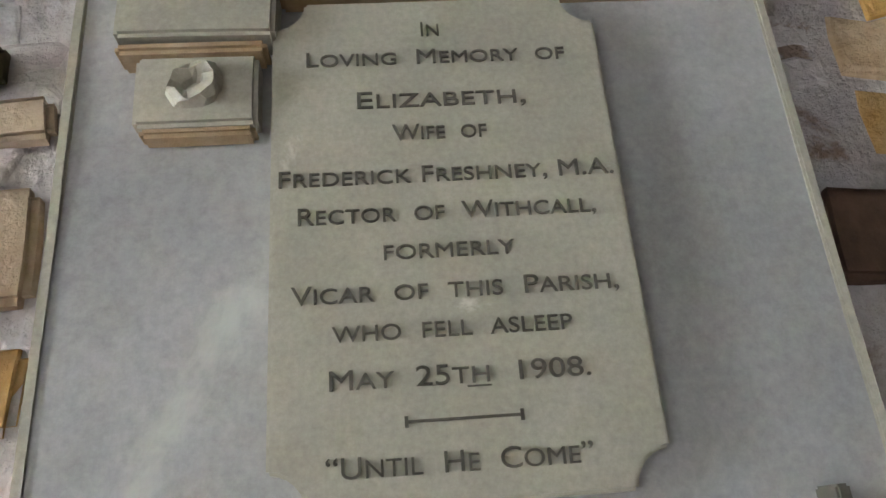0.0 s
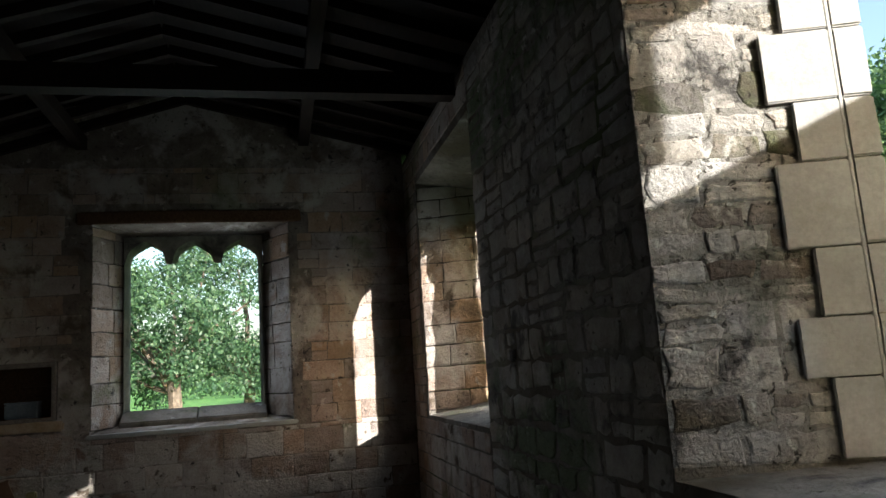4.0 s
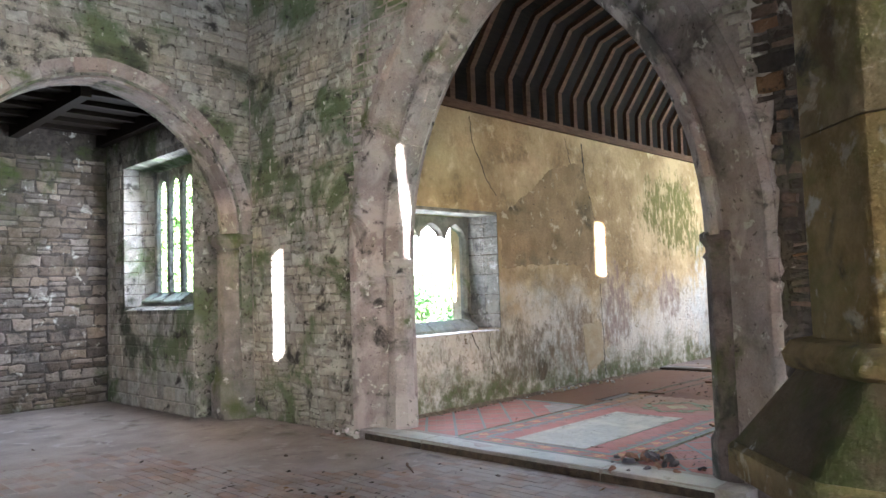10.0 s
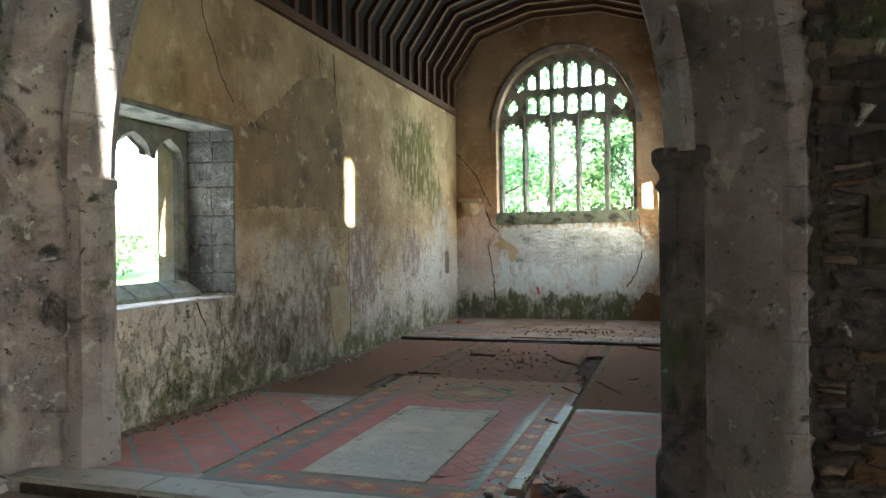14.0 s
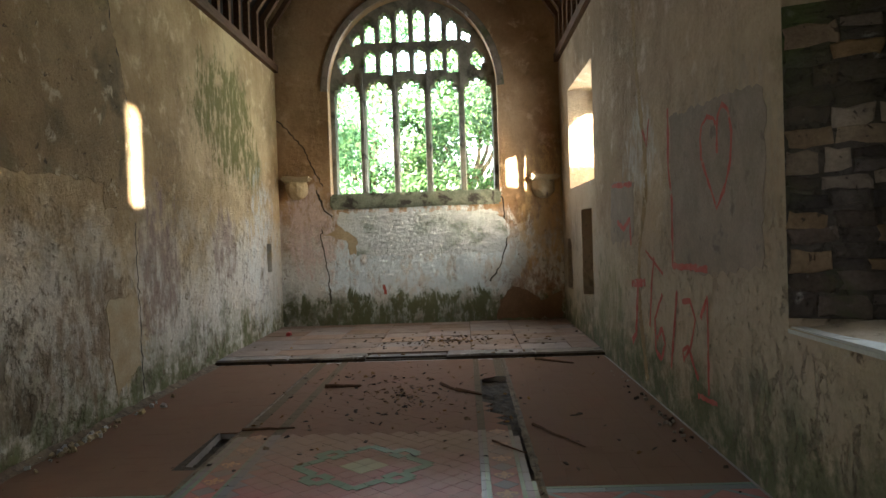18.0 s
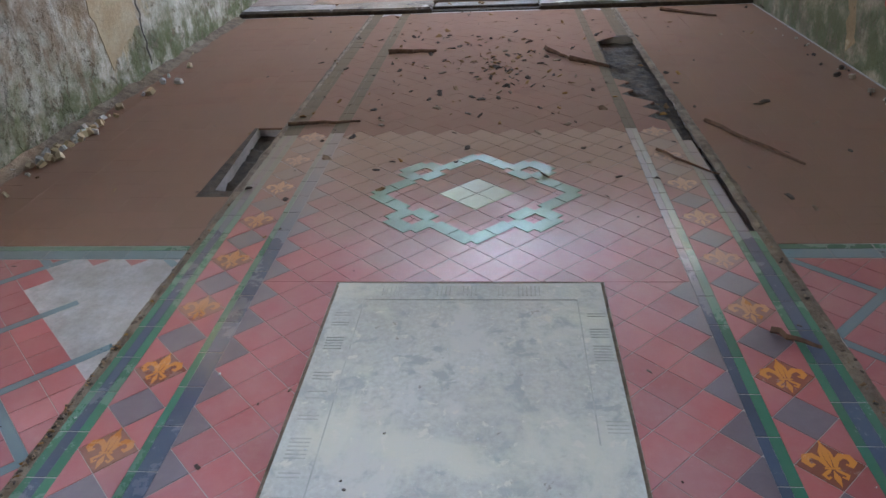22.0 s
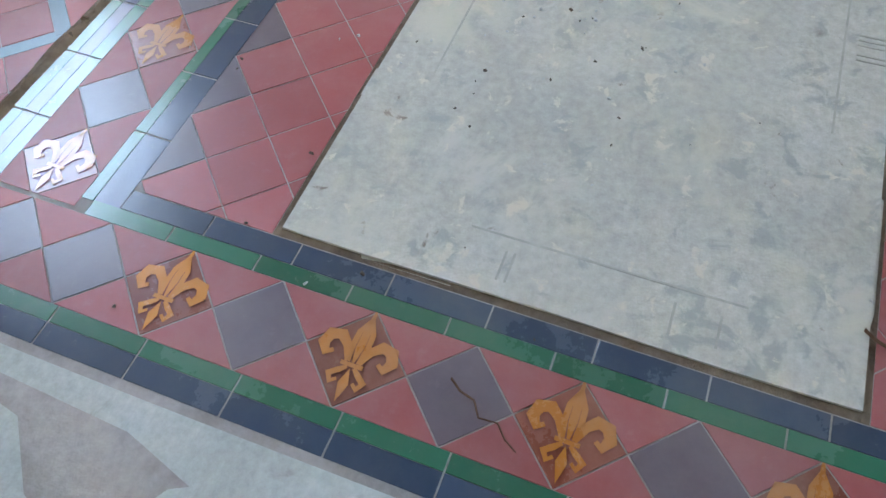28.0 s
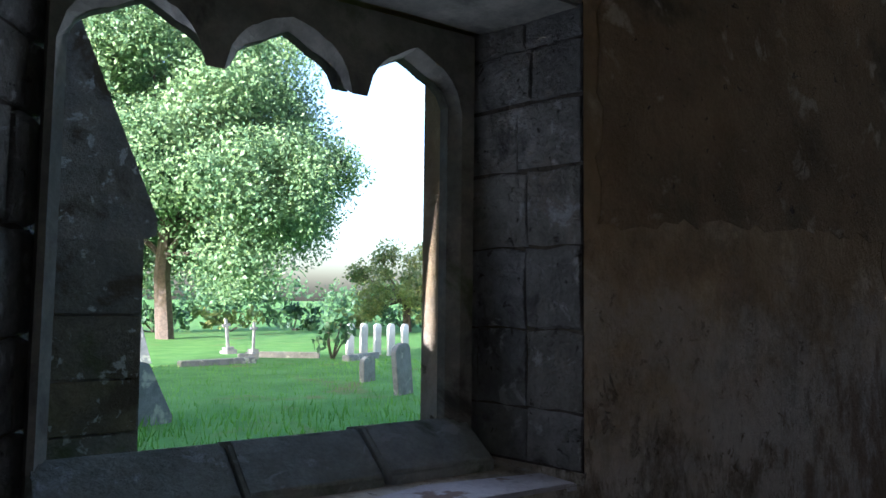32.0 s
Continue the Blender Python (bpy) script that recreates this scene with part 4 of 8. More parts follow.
floor_c = structure("floor_chancel", "red and green Victorian tile floor around a ledger slab", "floor")
TRENCH = [(-15.3, -7.64), (-15.3, -7.33), (-13.4, -7.37), (-12.0, -7.375), (-12.0, -7.415), (-13.36, -7.45), (-13.42, -7.52), (-13.66, -7.52), (-13.68, -7.62), (-14.1, -7.60), (-14.28, -7.66)]
GAP = [(-13.36, -9.72), (-12.5, -9.67), (-12.48, -9.575), (-13.34, -9.56)]


def at_floor(u, v, d):
    return (u, v, FL - 0.0011 - d)


bm = plate(bmesh.new(), at_floor, rect(EX, -8.93, NY, SY), [TRENCH, GAP], 0.0, 0.10)
M["bed"] = stone("pale_tile_bedding", (0.25, 0.22, 0.195), (0.36, 0.32, 0.295), 5, spread=0, bump=0.5)
part("floor_bed", bm, M["bed"], floor_c)
for name, poly in (("trench_litter", TRENCH), ("gap_litter", GAP)):
    us, vs_ = [p[0] for p in poly], [p[1] for p in poly]
    bm = bmesh.new()
    nx, ny = int((max(us) - min(us)) / 0.05), max(3, int((max(vs_) - min(vs_)) / 0.05))
    grid = [[bm.verts.new((min(us) - 0.02 + (max(us) - min(us) + 0.04) * i / nx, min(vs_) - 0.02 + (max(vs_) - min(vs_) + 0.04) * j / ny, FL - 0.055 + 0.022 * noise.noise((i * 0.9, j * 0.9, 3)))) for j in range(ny + 1)] for i in range(nx + 1)]
    for i in range(nx):
        for j in range(ny):
            bm.faces.new((grid[i][j], grid[i + 1][j], grid[i + 1][j + 1], grid[i][j + 1]))
    part(name, bm, M["dirt"], floor_c, "dark leaf litter in the trench of missing tiles")
bm = bmesh.new()
box(bm, (EX, NY, FL - 0.012), (-16.45, SY, SAN - 0.04))
part("sanctuary_bed", bm, M["dirt"], floor_c)

M["grass"] = stone("churchyard_grass", (0.07, 0.19, 0.03), (0.13, 0.27, 0.06), 1.0, spread=0, bump=0.8, depth=0.04, grain=25, stains=(((0.16, 0.17, 0.05), 0.4, 0.55, 0.7),))
bm = bmesh.new()
xs = [-2500, -600, -200, -90] + [-60 + 3 * i for i in range(35)] + [90, 200, 600, 2500]
vs = {}
for i, x in enumerate(xs):
    for j, y in enumerate(xs):
        near = -21.0 < x < 6.5 and -18.2 < y < 2.0
        vs[i, j] = bm.verts.new((x, y, (-0.4 if near else -0.02) + 0.10 * noise.noise((x * 0.06, y * 0.06, 0))))
for i in range(len(xs) - 1):
    for j in range(len(xs) - 1):
        bm.faces.new((vs[i, j], vs[i + 1, j], vs[i + 1, j + 1], vs[i, j + 1]))
ground = part("ground", bm, M["grass"])
tagged(ground, "mown green churchyard grass running out to fields", "ground", kind="structure")

# ---- roofs
def beam(bm, a, b, w, h, up=(0, 0, 1)):
    a, b = Vector(a), Vector(b)
    d = (b - a)
    l = d.length
    z = Vector(up)
    x = d.normalized()
    y = z.cross(x)
    y = y.normalized() if y.length > 1e-4 else Vector((0, 1, 0))
    z = x.cross(y)
    m = Matrix((x, y, z)).transposed().to_4x4()
    m.translation = a
    box(bm, (0, -w / 2, -h / 2), (l, w / 2, h / 2), m)


roof_c = structure("ceiling", "dark boarded chancel roof with brown canted rafters", "ceiling")
cy = (NY + SY) / 2
bm = bmesh.new()
prof = [(NY - 0.5, 4.38), (-10.95, 5.2), (-10.3, 6.1), (-9.2, 6.5), (cy, 6.55), (-7.8, 6.5), (-6.7, 6.1), (-6.05, 5.2), (SY + 0.5, 4.38)]
for (u0, v0), (u1, v1) in zip(prof, prof[1:]):
    q = [bm.verts.new(p) for p in ((EX - 0.4, u0, v0), (EX - 0.4, u1, v1), (-9.5, u1, v1), (-9.5, u0, v0))]
    bm.faces.new(q)
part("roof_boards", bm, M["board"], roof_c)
bm = bmesh.new()
RX = [-9.85 - 0.44 * i for i in range(23)]
for x in RX:
    pts = [(NY + 0.03, 4.47), (NY + 0.03, 5.02), (-10.22, 5.86), (-9.1, 6.2), (-7.85, 6.2), (-6.74, 5.86), (SY - 0.03, 5.02), (SY - 0.03, 4.47)]
    for (u0, v0), (u1, v1) in zip(pts, pts[1:]):
        beam(bm, (x, u0, v0), (x, u1, v1), 0.075, 0.10, (1, 0, 0))
part("rafters", bm, M["oak"], roof_c)
for s, y in ((1, NY), (-1, SY)):
    bm = bmesh.new()
    box(bm, (EX, y - 0.1, 4.36), (-9.66, y + s * 0.07 if s > 0 else y + 0.1, 4.48)) if s > 0 else box(bm, (EX, y - 0.07, 4.36), (-9.66, y + 0.1, 4.48))
    part("wall_plate", bm, M["oak"], roof_c)

# Added strip closes the eaves gap so that no stray light leaks in.
bm = bmesh.new()
box(bm, (-9.9, 1.3, 4.39), (WEST, 1.74, 4.49))
part("wall_plate", bm, M["oak"], w_south)
roof_a = structure("ceiling_aisle", "dark aisle roof with sloping rafters", "ceiling")
bm = bmesh.new()
for u0, v0, u1, v1 in ((-3.735, 4.84, -1.6, 5.15), (-1.6, 5.15, 1.9, 4.35)):
    q = [bm.verts.new(p) for p in ((-9.9, u0, v0 + 0.1), (-9.9, u1, v1 + 0.1), (WEST, u1, v1 + 0.1), (WEST, u0, v0 + 0.1))]
    bm.faces.new(q)
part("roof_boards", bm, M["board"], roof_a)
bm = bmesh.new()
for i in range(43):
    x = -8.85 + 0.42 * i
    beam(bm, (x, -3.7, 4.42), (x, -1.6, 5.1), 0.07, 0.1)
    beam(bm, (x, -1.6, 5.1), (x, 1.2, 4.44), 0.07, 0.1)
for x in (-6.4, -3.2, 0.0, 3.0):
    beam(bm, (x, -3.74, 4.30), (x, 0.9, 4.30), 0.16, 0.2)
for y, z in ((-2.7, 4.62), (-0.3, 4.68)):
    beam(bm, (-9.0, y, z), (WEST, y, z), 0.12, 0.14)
part("rafters", bm, M["shaded_oak"], roof_a)
# unseen boxes added outside to shape the sun on the reveal and aisle wall
sun_blocker = structure("wall_sun_blocker", "added unseen blocks that shape the sun", "wall")
bm = bmesh.new()
for x0, x1, z0, z1 in ((-1.0, 0.97, -0.4, 3.72), (0.972, 3.2, -0.4, 3.16), (2.6, 3.2, 3.162, 3.818), (-1.0, 0.97, 4.52, 5.2), (0.972, 1.10, 3.94, 5.2), (1.102, 3.2, 3.82, 5.2)):
    box(bm, (x0, 3.45, z0), (x1, 3.60, z1))
part("wall_body", bm, M["mortar"], sun_blocker)
roof_n = structure("ceiling_nave", "plain dark nave roof", "ceiling")
bm = bmesh.new()
box(bm, (-9.7, -14.1, 8.002), (WEST + 0.7, -3.6, 8.2))
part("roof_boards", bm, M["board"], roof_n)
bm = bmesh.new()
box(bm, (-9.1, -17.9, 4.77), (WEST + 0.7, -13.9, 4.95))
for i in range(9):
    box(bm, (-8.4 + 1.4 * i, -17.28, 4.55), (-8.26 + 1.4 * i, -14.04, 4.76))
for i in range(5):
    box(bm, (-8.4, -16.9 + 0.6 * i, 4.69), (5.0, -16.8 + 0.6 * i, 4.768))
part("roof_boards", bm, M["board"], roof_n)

# ---- window tracery
def frame_plate(name, label, put, outline, holes, d0, d1, material, inset=0.035):
    """A carved window frame: a plate with its lights cut through and chamfered towards the room."""
    w = structure(name, label, "window")
    mid = d0 + (d1 - d0) * 0.45

    def grow(poly, k):
        cu, cv = sum(p[0] for p in poly) / len(poly), sum(p[1] for p in poly) / len(poly)
        return [(u + k * (1 if u > cu else -1) * min(1, abs(u - cu) / 0.05), v + k * (1 if v > cv else -1) * min(1, abs(v - cv) / 0.05)) for u, v in poly]

    part("window_frame", plate(bmesh.new(), put, outline, [grow(h, inset) for h in holes], d0, mid, holes), material, w)
    part("window_frame", plate(bmesh.new(), put, outline, holes, mid + 0.002, d1), material, w)
    return w


def three_heads(u0, u1, v0, spring, rise=0.2, drop=0.11, n=9):
    """One open window left when the mullions fell: three little arches with stubs hanging between them."""
    out = [(u0, v0), (u1, v0)]
    wid = (u1 - u0) / 3
    for k in (2, 1, 0):
        a, b = u0 + wid * k, u0 + wid * (k + 1)
        lo, hi = a + (0.03 if k else 0.0), b - (0.03 if k < 2 else 0.0)
        c, r = (lo + hi) / 2, (hi - lo) / 2
        for i in range(2 * n + 1):
            q = 1 - i / n
            low = 0.0 if (q > 0 and k == 2) or (q < 0 and k == 0) else drop
            e = abs(q)
            arc = (1 - e ** 2.2) ** 0.6
            out.append((c + r * q, spring - low * e ** 3 + (rise - 0.04) * arc + 0.04 * max(0.0, 1 - e / 0.45)))
    return out


N_HOLE = three_heads(-11.44, -10.06, 1.29, 2.56, 0.16, 0.0)
win_n = frame_plate("window_north", "three-light stone window with broken mullions and no glass", at_y(NY, -1), rect(-11.535, -10.005, 1.185, 2.855), [N_HOLE], 0.47, 0.575, M["carved"])
A_HOLE = three_heads(-2.30, -0.86, 1.66, 3.36, 0.21, 0.0)
win_a = frame_plate("window_aisle_east", "three-light stone window with broken mullions and no glass", at_x(WX, -1), rect(-2.345, -0.805, 1.605, 3.655), [A_HOLE], 0.42, 0.6, M["carved"])
win_o = structure("window_south_broken", "wide stone window opening with broken tracery stubs", "window")
bm = plate(bmesh.new(), at_y(AY, 1), [(-3.26, 3.63), (-3.20, 3.64), (-3.17, 3.74), (-3.12, 3.83), (-3.05, 3.875), (-2.95, 3.84), (-2.80, 3.86), (-2.68, 3.93), (-2.60, 4.06), (-2.42, 4.20), (-2.2, 4.297), (-3.26, 4.297)], [], 0.44, 0.62)
for v_ in bm.verts:
    v_.co += 0.012 * noise.noise_vector(v_.co * 9.0)
part("broken_head", bm, M["rubble"], win_o)
for c_, r_ in (((-2.70, 1.42, 3.90), 0.05), ((-2.50, 1.40, 4.02), 0.07)):
    part("tracery_stub", rough_box((c_[0] - 0.02, c_[1] - 0.05, c_[2] - 0.02), (c_[0] + 0.17, c_[1] + 0.04, c_[2] + r_ * 0.5), 0.012, 0.03, cuts=2), M["dressed"], win_o)
W2_HOLE = [(-7.86, 1.70), (-6.50, 1.70), (-6.50, 3.2), (-6.7, 3.45), (-7.29, 3.62), (-7.7, 3.45), (-7.86, 3.2)]
win_2 = frame_plate("window_south_aisle", "ragged stone window opening with no glass", at_y(AY, 1), rect(-7.945, -6.305, 1.63, 3.745), [W2_HOLE], 0.76, 0.86, M["dressed"], 0.03)
# Unseen stump added so the sun crosses this opening in two strips.
bm = bmesh.new()
box(bm, (-7.58, AY + 0.765, 1.66), (-7.12, AY + 0.855, 3.70))
bmesh.ops.subdivide_edges(bm, edges=bm.edges[:], cuts=9, use_grid_fill=True)
for v_ in bm.verts:
    v_.co += 0.05 * noise.noise_vector(v_.co * 7.0)
part("broken_mullion", bm, M["rubble"], win_2)
S1_HOLE = foil_light(-11.1, -10.3, 1.22, 2.1, 1.0, 1, 12, 0.0)
win_s1 = frame_plate("window_chancel_low", "small arched stone window with no glass", at_y(SY, 1), rect(-11.195, -10.205, 1.155, 2.595), [S1_HOLE], 0.42, 0.53, M["carved"])
S2_HOLE = [foil_light(-18.40, -17.74, 2.5, 3.2), foil_light(-17.68, -16.98, 2.5, 3.2)]
frame_plate("window_chancel_high", "two-light stone window with no glass", at_y(SY, 1), rect(-18.445, -16.905, 2.455, 3.595), S2_HOLE, 0.56, 0.64, M["carved"])
win_na = structure("window_north_aisle", "three-light stone window with slender mullions", "window")
for u0, u1, nm in ((-16.375, -16.29, "window_frame"), (-15.90, -15.82, "mullion"), (-15.42, -15.34, "mullion"), (-14.95, -14.87, "window_frame")):
    part(nm, rough_box((-8.45 - 0.555, u0, 1.84), (-8.45 - 0.455, u1, 4.0), 0.02, 0.004), M["grey_ashlar"], win_na)
for u0, u1 in ((-16.29, -15.90), (-15.82, -15.42), (-15.34, -14.95)):
    head = [(u0, 4.0), (u0, 3.62)] + pointed((u0 + u1) / 2, (u1 - u0) / 2 - 0.02, 3.64, 0.24, None, 6) + [(u1, 3.62), (u1, 4.0)]
    part("window_head", plate(bmesh.new(), at_x(-8.45, -1), head, [], 0.47, 0.54), M["grey_ashlar"], win_na)

E_HOLES = []
edges = (-9.93, -9.42, -8.87, -8.32, -7.75, -7.19)
for a, b in zip(edges, edges[1:]):
    E_HOLES.append(foil_light(a + 0.055, b - 0.055, 2.32, 3.98, 1.12, 5, 30, 0.26))
panels = (-9.40, -9.14, -8.86, -8.57, -8.29, -8.01, -7.75)
for k, (a, b) in enumerate(zip(panels, panels[1:])):
    E_HOLES.append(foil_light(a + 0.04, b - 0.04, 4.33 + (0.05 if k % 2 == 0 else 0.0), 4.63, 1.15, 3, 18, 0.3))
    top = 4.02 + 1.55 * math.sqrt(max(0.0, 1 - (((a + b) / 2 + 8.56) / 1.40) ** 2)) - 0.13
    E_HOLES.append(foil_light(a + 0.045, b - 0.045, 4.87, top - 0.16, 1.5, 3, 18, 0.3))


def quatrefoil(c, v, r, lean, n=28):
    out = []
    for i in range(n):
        t = 2 * math.pi * i / n
        k = r * (0.62 + 0.38 * abs(math.cos(2 * t)))
        u, w = k * math.cos(t), 1.35 * k * math.sin(t)
        out.append((c + u * math.cos(lean) - w * math.sin(lean), v + u * math.sin(lean) + w * math.cos(lean)))
    return out


for s in (-1, 1):
    E_HOLES.append(quatrefoil(-8.575 + s * 1.11, 4.52, 0.125, 0.2 * s))
    E_HOLES.append(quatrefoil(-8.575 + s * 0.93, 4.93, 0.085, 0.5 * s))
E_RING = [(-8.56 + (u + 8.56) * 0.999, v if v < 2.3 else v - 0.002) for u, v in E_OPEN]
win_e = frame_plate("window_east", "five-light stone window with cusped panel tracery and no glass", at_x(EX, -1), E_RING, E_HOLES, 0.25, 0.42, M["carved"], 0.016)
for k in edges[1:-1]:
    bm = bmesh.new()
    box(bm, (EX - 0.25, k - 0.022, 2.3), (EX - 0.20, k + 0.022, 4.35))
    part("mullion", bm, M["carved"], win_e)
# moulded inner arch of the east window and its deep sill
bm = bmesh.new()
sweep(bm, [(p, o, d) for p, o, d in arch_path(at_x(EX, 1), E_OPEN[1:-1], (1, 0, 0))], [(0.0, -0.1), (0.0, 0.015), (0.10, 0.03), (0.12, 0.0), (0.10, -0.1)])
part("window_arch", bm, M["dressed"], win_e)
bm = rough_box((EX - 0.3, -9.97, 2.07), (EX + 0.05, -7.15, 2.315), 0.03, 0.02, cuts=4)
part("window_sill", bm, M["mossy_sill"], win_e)

# sills
def sloped_sill(parent, pts, u0, u1, put, material, n=1, seed=0):
    """A weathered sloping sill of n stones; pts: its profile of (depth, height)."""
    rnd = random.Random(seed)
    cuts = [u0] + [u0 + (u1 - u0) * (k + rnd.uniform(-0.15, 0.15)) / n for k in range(1, n)] + [u1]
    for a, b in zip(cuts, cuts[1:]):
        bm = bmesh.new()
        j = rnd.uniform(-0.02, 0.02)
        rings = [[bm.verts.new(put(u, v + j, d)) for d, v in pts] for u in (a + 0.006, b - 0.006)]
        k = len(pts)
        for i in range(k):
            bm.faces.new((rings[0][i], rings[0][(i + 1) % k], rings[1][(i + 1) % k], rings[1][i]))
        bm.faces.new(rings[0])
        bm.faces.new(rings[1])
        bmesh.ops.recalc_face_normals(bm, faces=bm.faces[:])
        bmesh.ops.bevel(bm, geom=bm.edges[:], offset=0.012, segments=2, affect="EDGES")
        part("window_sill", bm, material, parent)


sloped_sill(win_n, [(0.30, 1.145), (0.30, 1.20), (0.50, 1.33), (0.66, 1.30), (0.66, 1.145)], -11.53, -10.0, at_y(NY, -1), M["sill_stone"], 3, 4)
sloped_sill(win_a, [(0.25, 1.49), (0.25, 1.56), (0.46, 1.68), (0.62, 1.66), (0.62, 1.49)], -2.36, -0.79, at_x(WX, -1), M["dressed"], 2, 5)
sloped_sill(win_na, [(0.2, 1.70), (0.2, 1.74), (0.42, 1.88), (0.57, 1.88), (0.57, 1.70)], -16.35, -14.9, at_x(-8.45, -1), M["mossy_sill"], 2, 6)
sloped_sill(win_s1, [(0.35, 1.06), (0.35, 1.15), (0.52, 1.26), (0.72, 1.22), (0.72, 1.06)], -11.2, -10.2, at_y(SY, 1), M["dressed"], 2, 7)

# ---- masonry: stones set in mortar, one by one
def template(seed, ragged=0.05, worn=0.06):
    """A roughly squared stone of unit size: eight corners round the back, a worn face before them."""
    rnd = random.Random(seed)
    bm = bmesh.new()
    j = lambda k: rnd.uniform(-k, k)
    ring = [(u + j(ragged) * (0.6 if abs(u) == 0.5 else 1), v + j(ragged)) for u, v in ((-0.5, -0.5), (-0.1, -0.5), (0.2, -0.5), (0.5, -0.48), (0.5, 0.0), (0.5, 0.49), (0.15, 0.5), (-0.2, 0.5), (-0.5, 0.48), (-0.5, 0.05))]
    ring = [(max(-0.52, min(0.52, u)), max(-0.52, min(0.52, v))) for u, v in ring]
    n = len(ring)
    back = [bm.verts.new((u, 0.0, v)) for u, v in ring]
    front = [bm.verts.new((u * (1 - worn * 0.5), rnd.uniform(0.5, 0.85), v * (1 - worn))) for u, v in ring]
    inner = [bm.verts.new((u * (1 - worn * 1.5) + j(0.02), rnd.uniform(0.8, 1.15), v * (1 - worn * 3.0) + j(0.03))) for u, v in ring]
    mid = bm.verts.new((j(0.2), rnd.uniform(0.85, 1.25), j(0.15)))
    for a, b in ((back, front), (front, inner)):
        for i in range(n):
            bm.faces.new((a[i], a[(i + 1) % n], b[(i + 1) % n], b[i]))
    for i in range(n):
        bm.faces.new((inner[i], inner[(i + 1) % n], mid))
    bmesh.ops.recalc_face_normals(bm, faces=bm.faces[:])
    return bm


TEMPLATES = {"rubble": [template(k, 0.17, 0.11) for k in range(12)], "square": [template(30 + k, 0.026, 0.04) for k in range(7)]}
MESHES = {}


def stone_mesh(kind, k, mat):
    key = (kind, k, mat)
    if key not in MESHES:
        me = bpy.data.meshes.new("stone")
        TEMPLATES[kind][k].to_mesh(me)
        me.materials.append(M[mat])
        MESHES[key] = me
    return MESHES[key]


def masonry(parent, origin, along, normal, u0, u1, v0, v1, rows, widths, kind, mats, holes=(), near=None, limit=300, proud=(0.008, 0.025), joint=0.014, seed=1, far="rubble_far", name="stone"):
    """Courses of stones on a wall face. near: (u, v) round which the stones are single objects; the others are joined."""
    rnd = random.Random(seed)
    O, U, N, Z = Vector(origin), Vector(along).normalized(), Vector(normal).normalized(), Vector((0, 0, 1))
    found = []

    def free(u, v, w, h):
        for poly in holes:
            for a in (-0.5, -0.25, 0, 0.25, 0.5):
                for b in (-0.5, 0, 0.5):
                    if inside((u + a * w, v + b * h), poly):
                        return False
        return True

    v = v0
    while v < v1 - 0.03:
        h = min(rnd.uniform(*rows), v1 - v)
        u = u0
        while u < u1 - 0.02:
            w = min(rnd.uniform(*widths), u1 - u)
            if u1 - (u + w) < widths[0] * 0.4:
                w = u1 - u
            wob = rnd.uniform(-0.012, 0.012) if kind == "rubble" else 0.0
            todo = [(u + w / 2, v + h / 2 + wob, w, h)]
            if kind == "rubble" and rnd.random() < 0.32 and h > 0.12:
                todo = [(u + w / 2, v + h * 0.25, w, h * 0.5), (u + w / 2, v + h * 0.75, w, h * 0.5)]
            for it in todo:
                if free(*it):
                    found.append(it)
                else:
                    for s in (-1, 1):
                        for q in (0.25, -0.25):
                            half = (it[0] + s * it[2] / 4, it[1] + q * it[3], it[2] / 2, it[3] / 2)
                            if free(*half):
                                found.append(half)
            u += w
        v += h
    if near:
        found.sort(key=lambda s: (s[0] - near[0]) ** 2 + (s[1] - near[1]) ** 2)
    vs_all, fs_all = [], []
    for i, (u, v, w, h) in enumerate(found):
        m = Matrix((U * max(0.01, w - joint), N * rnd.uniform(*proud), Z * max(0.01, h - joint))).transposed().to_4x4()
        m = m @ Matrix.Rotation(rnd.uniform(-0.07, 0.07) if kind == "rubble" else rnd.uniform(-0.012, 0.012), 4, "Y")
        m.translation = O + U * u + Z * (v + (0.022 * noise.noise((u * 0.9, v * 0.7, seed)) if near or kind == "rubble" else 0.0))
        k = rnd.randrange(len(TEMPLATES[kind]))
        mat = rnd.choice(mats)
        if i < limit and near:
            ob = new(name, stone_mesh(kind, k, mat))
            ob.parent = parent
            ob.matrix_world = m
        else:
            base = len(vs_all)
            src = TEMPLATES[kind][k]
            src.verts.index_update()
            vs_all += [tuple(m @ q.co) for q in src.verts]
            fs_all += [[base + q.index for q in f.verts] for f in src.faces]
    if vs_all:
        me = bpy.data.meshes.new("stones")
        me.from_pydata(vs_all, [], fs_all)
        me.materials.append(M[far])
        ob = new("stones", me)
        ob.parent = parent
        ob["kind"] = "stuff"


# ---- memorial tablet on the south wall
M["marble"] = stone("veined_grey_marble", (0.31, 0.305, 0.305), (0.43, 0.42, 0.425), 2.2, rough=0.45, spread=0, bump=0.12, depth=0.003, grain=90,
                    stains=(((0.52, 0.53, 0.50), 3.0, 0.6, 0.7), ((0.20, 0.19, 0.17), 4.0, 0.62, 0.74)))
M["plaque"] = stone("cream_stone_plaque", (0.36, 0.34, 0.28), (0.44, 0.41, 0.34), 6.0, rough=0.5, spread=0, bump=0.1, depth=0.002, grain=110,
                    stains=(((0.50, 0.30, 0.22), 5.0, 0.66, 0.78), ((0.62, 0.60, 0.53), 7.0, 0.66, 0.74)))
M["ink"] = stone("dark_cut_lettering", (0.07, 0.065, 0.05), (0.12, 0.11, 0.09), 20, spread=0, bump=0.1)
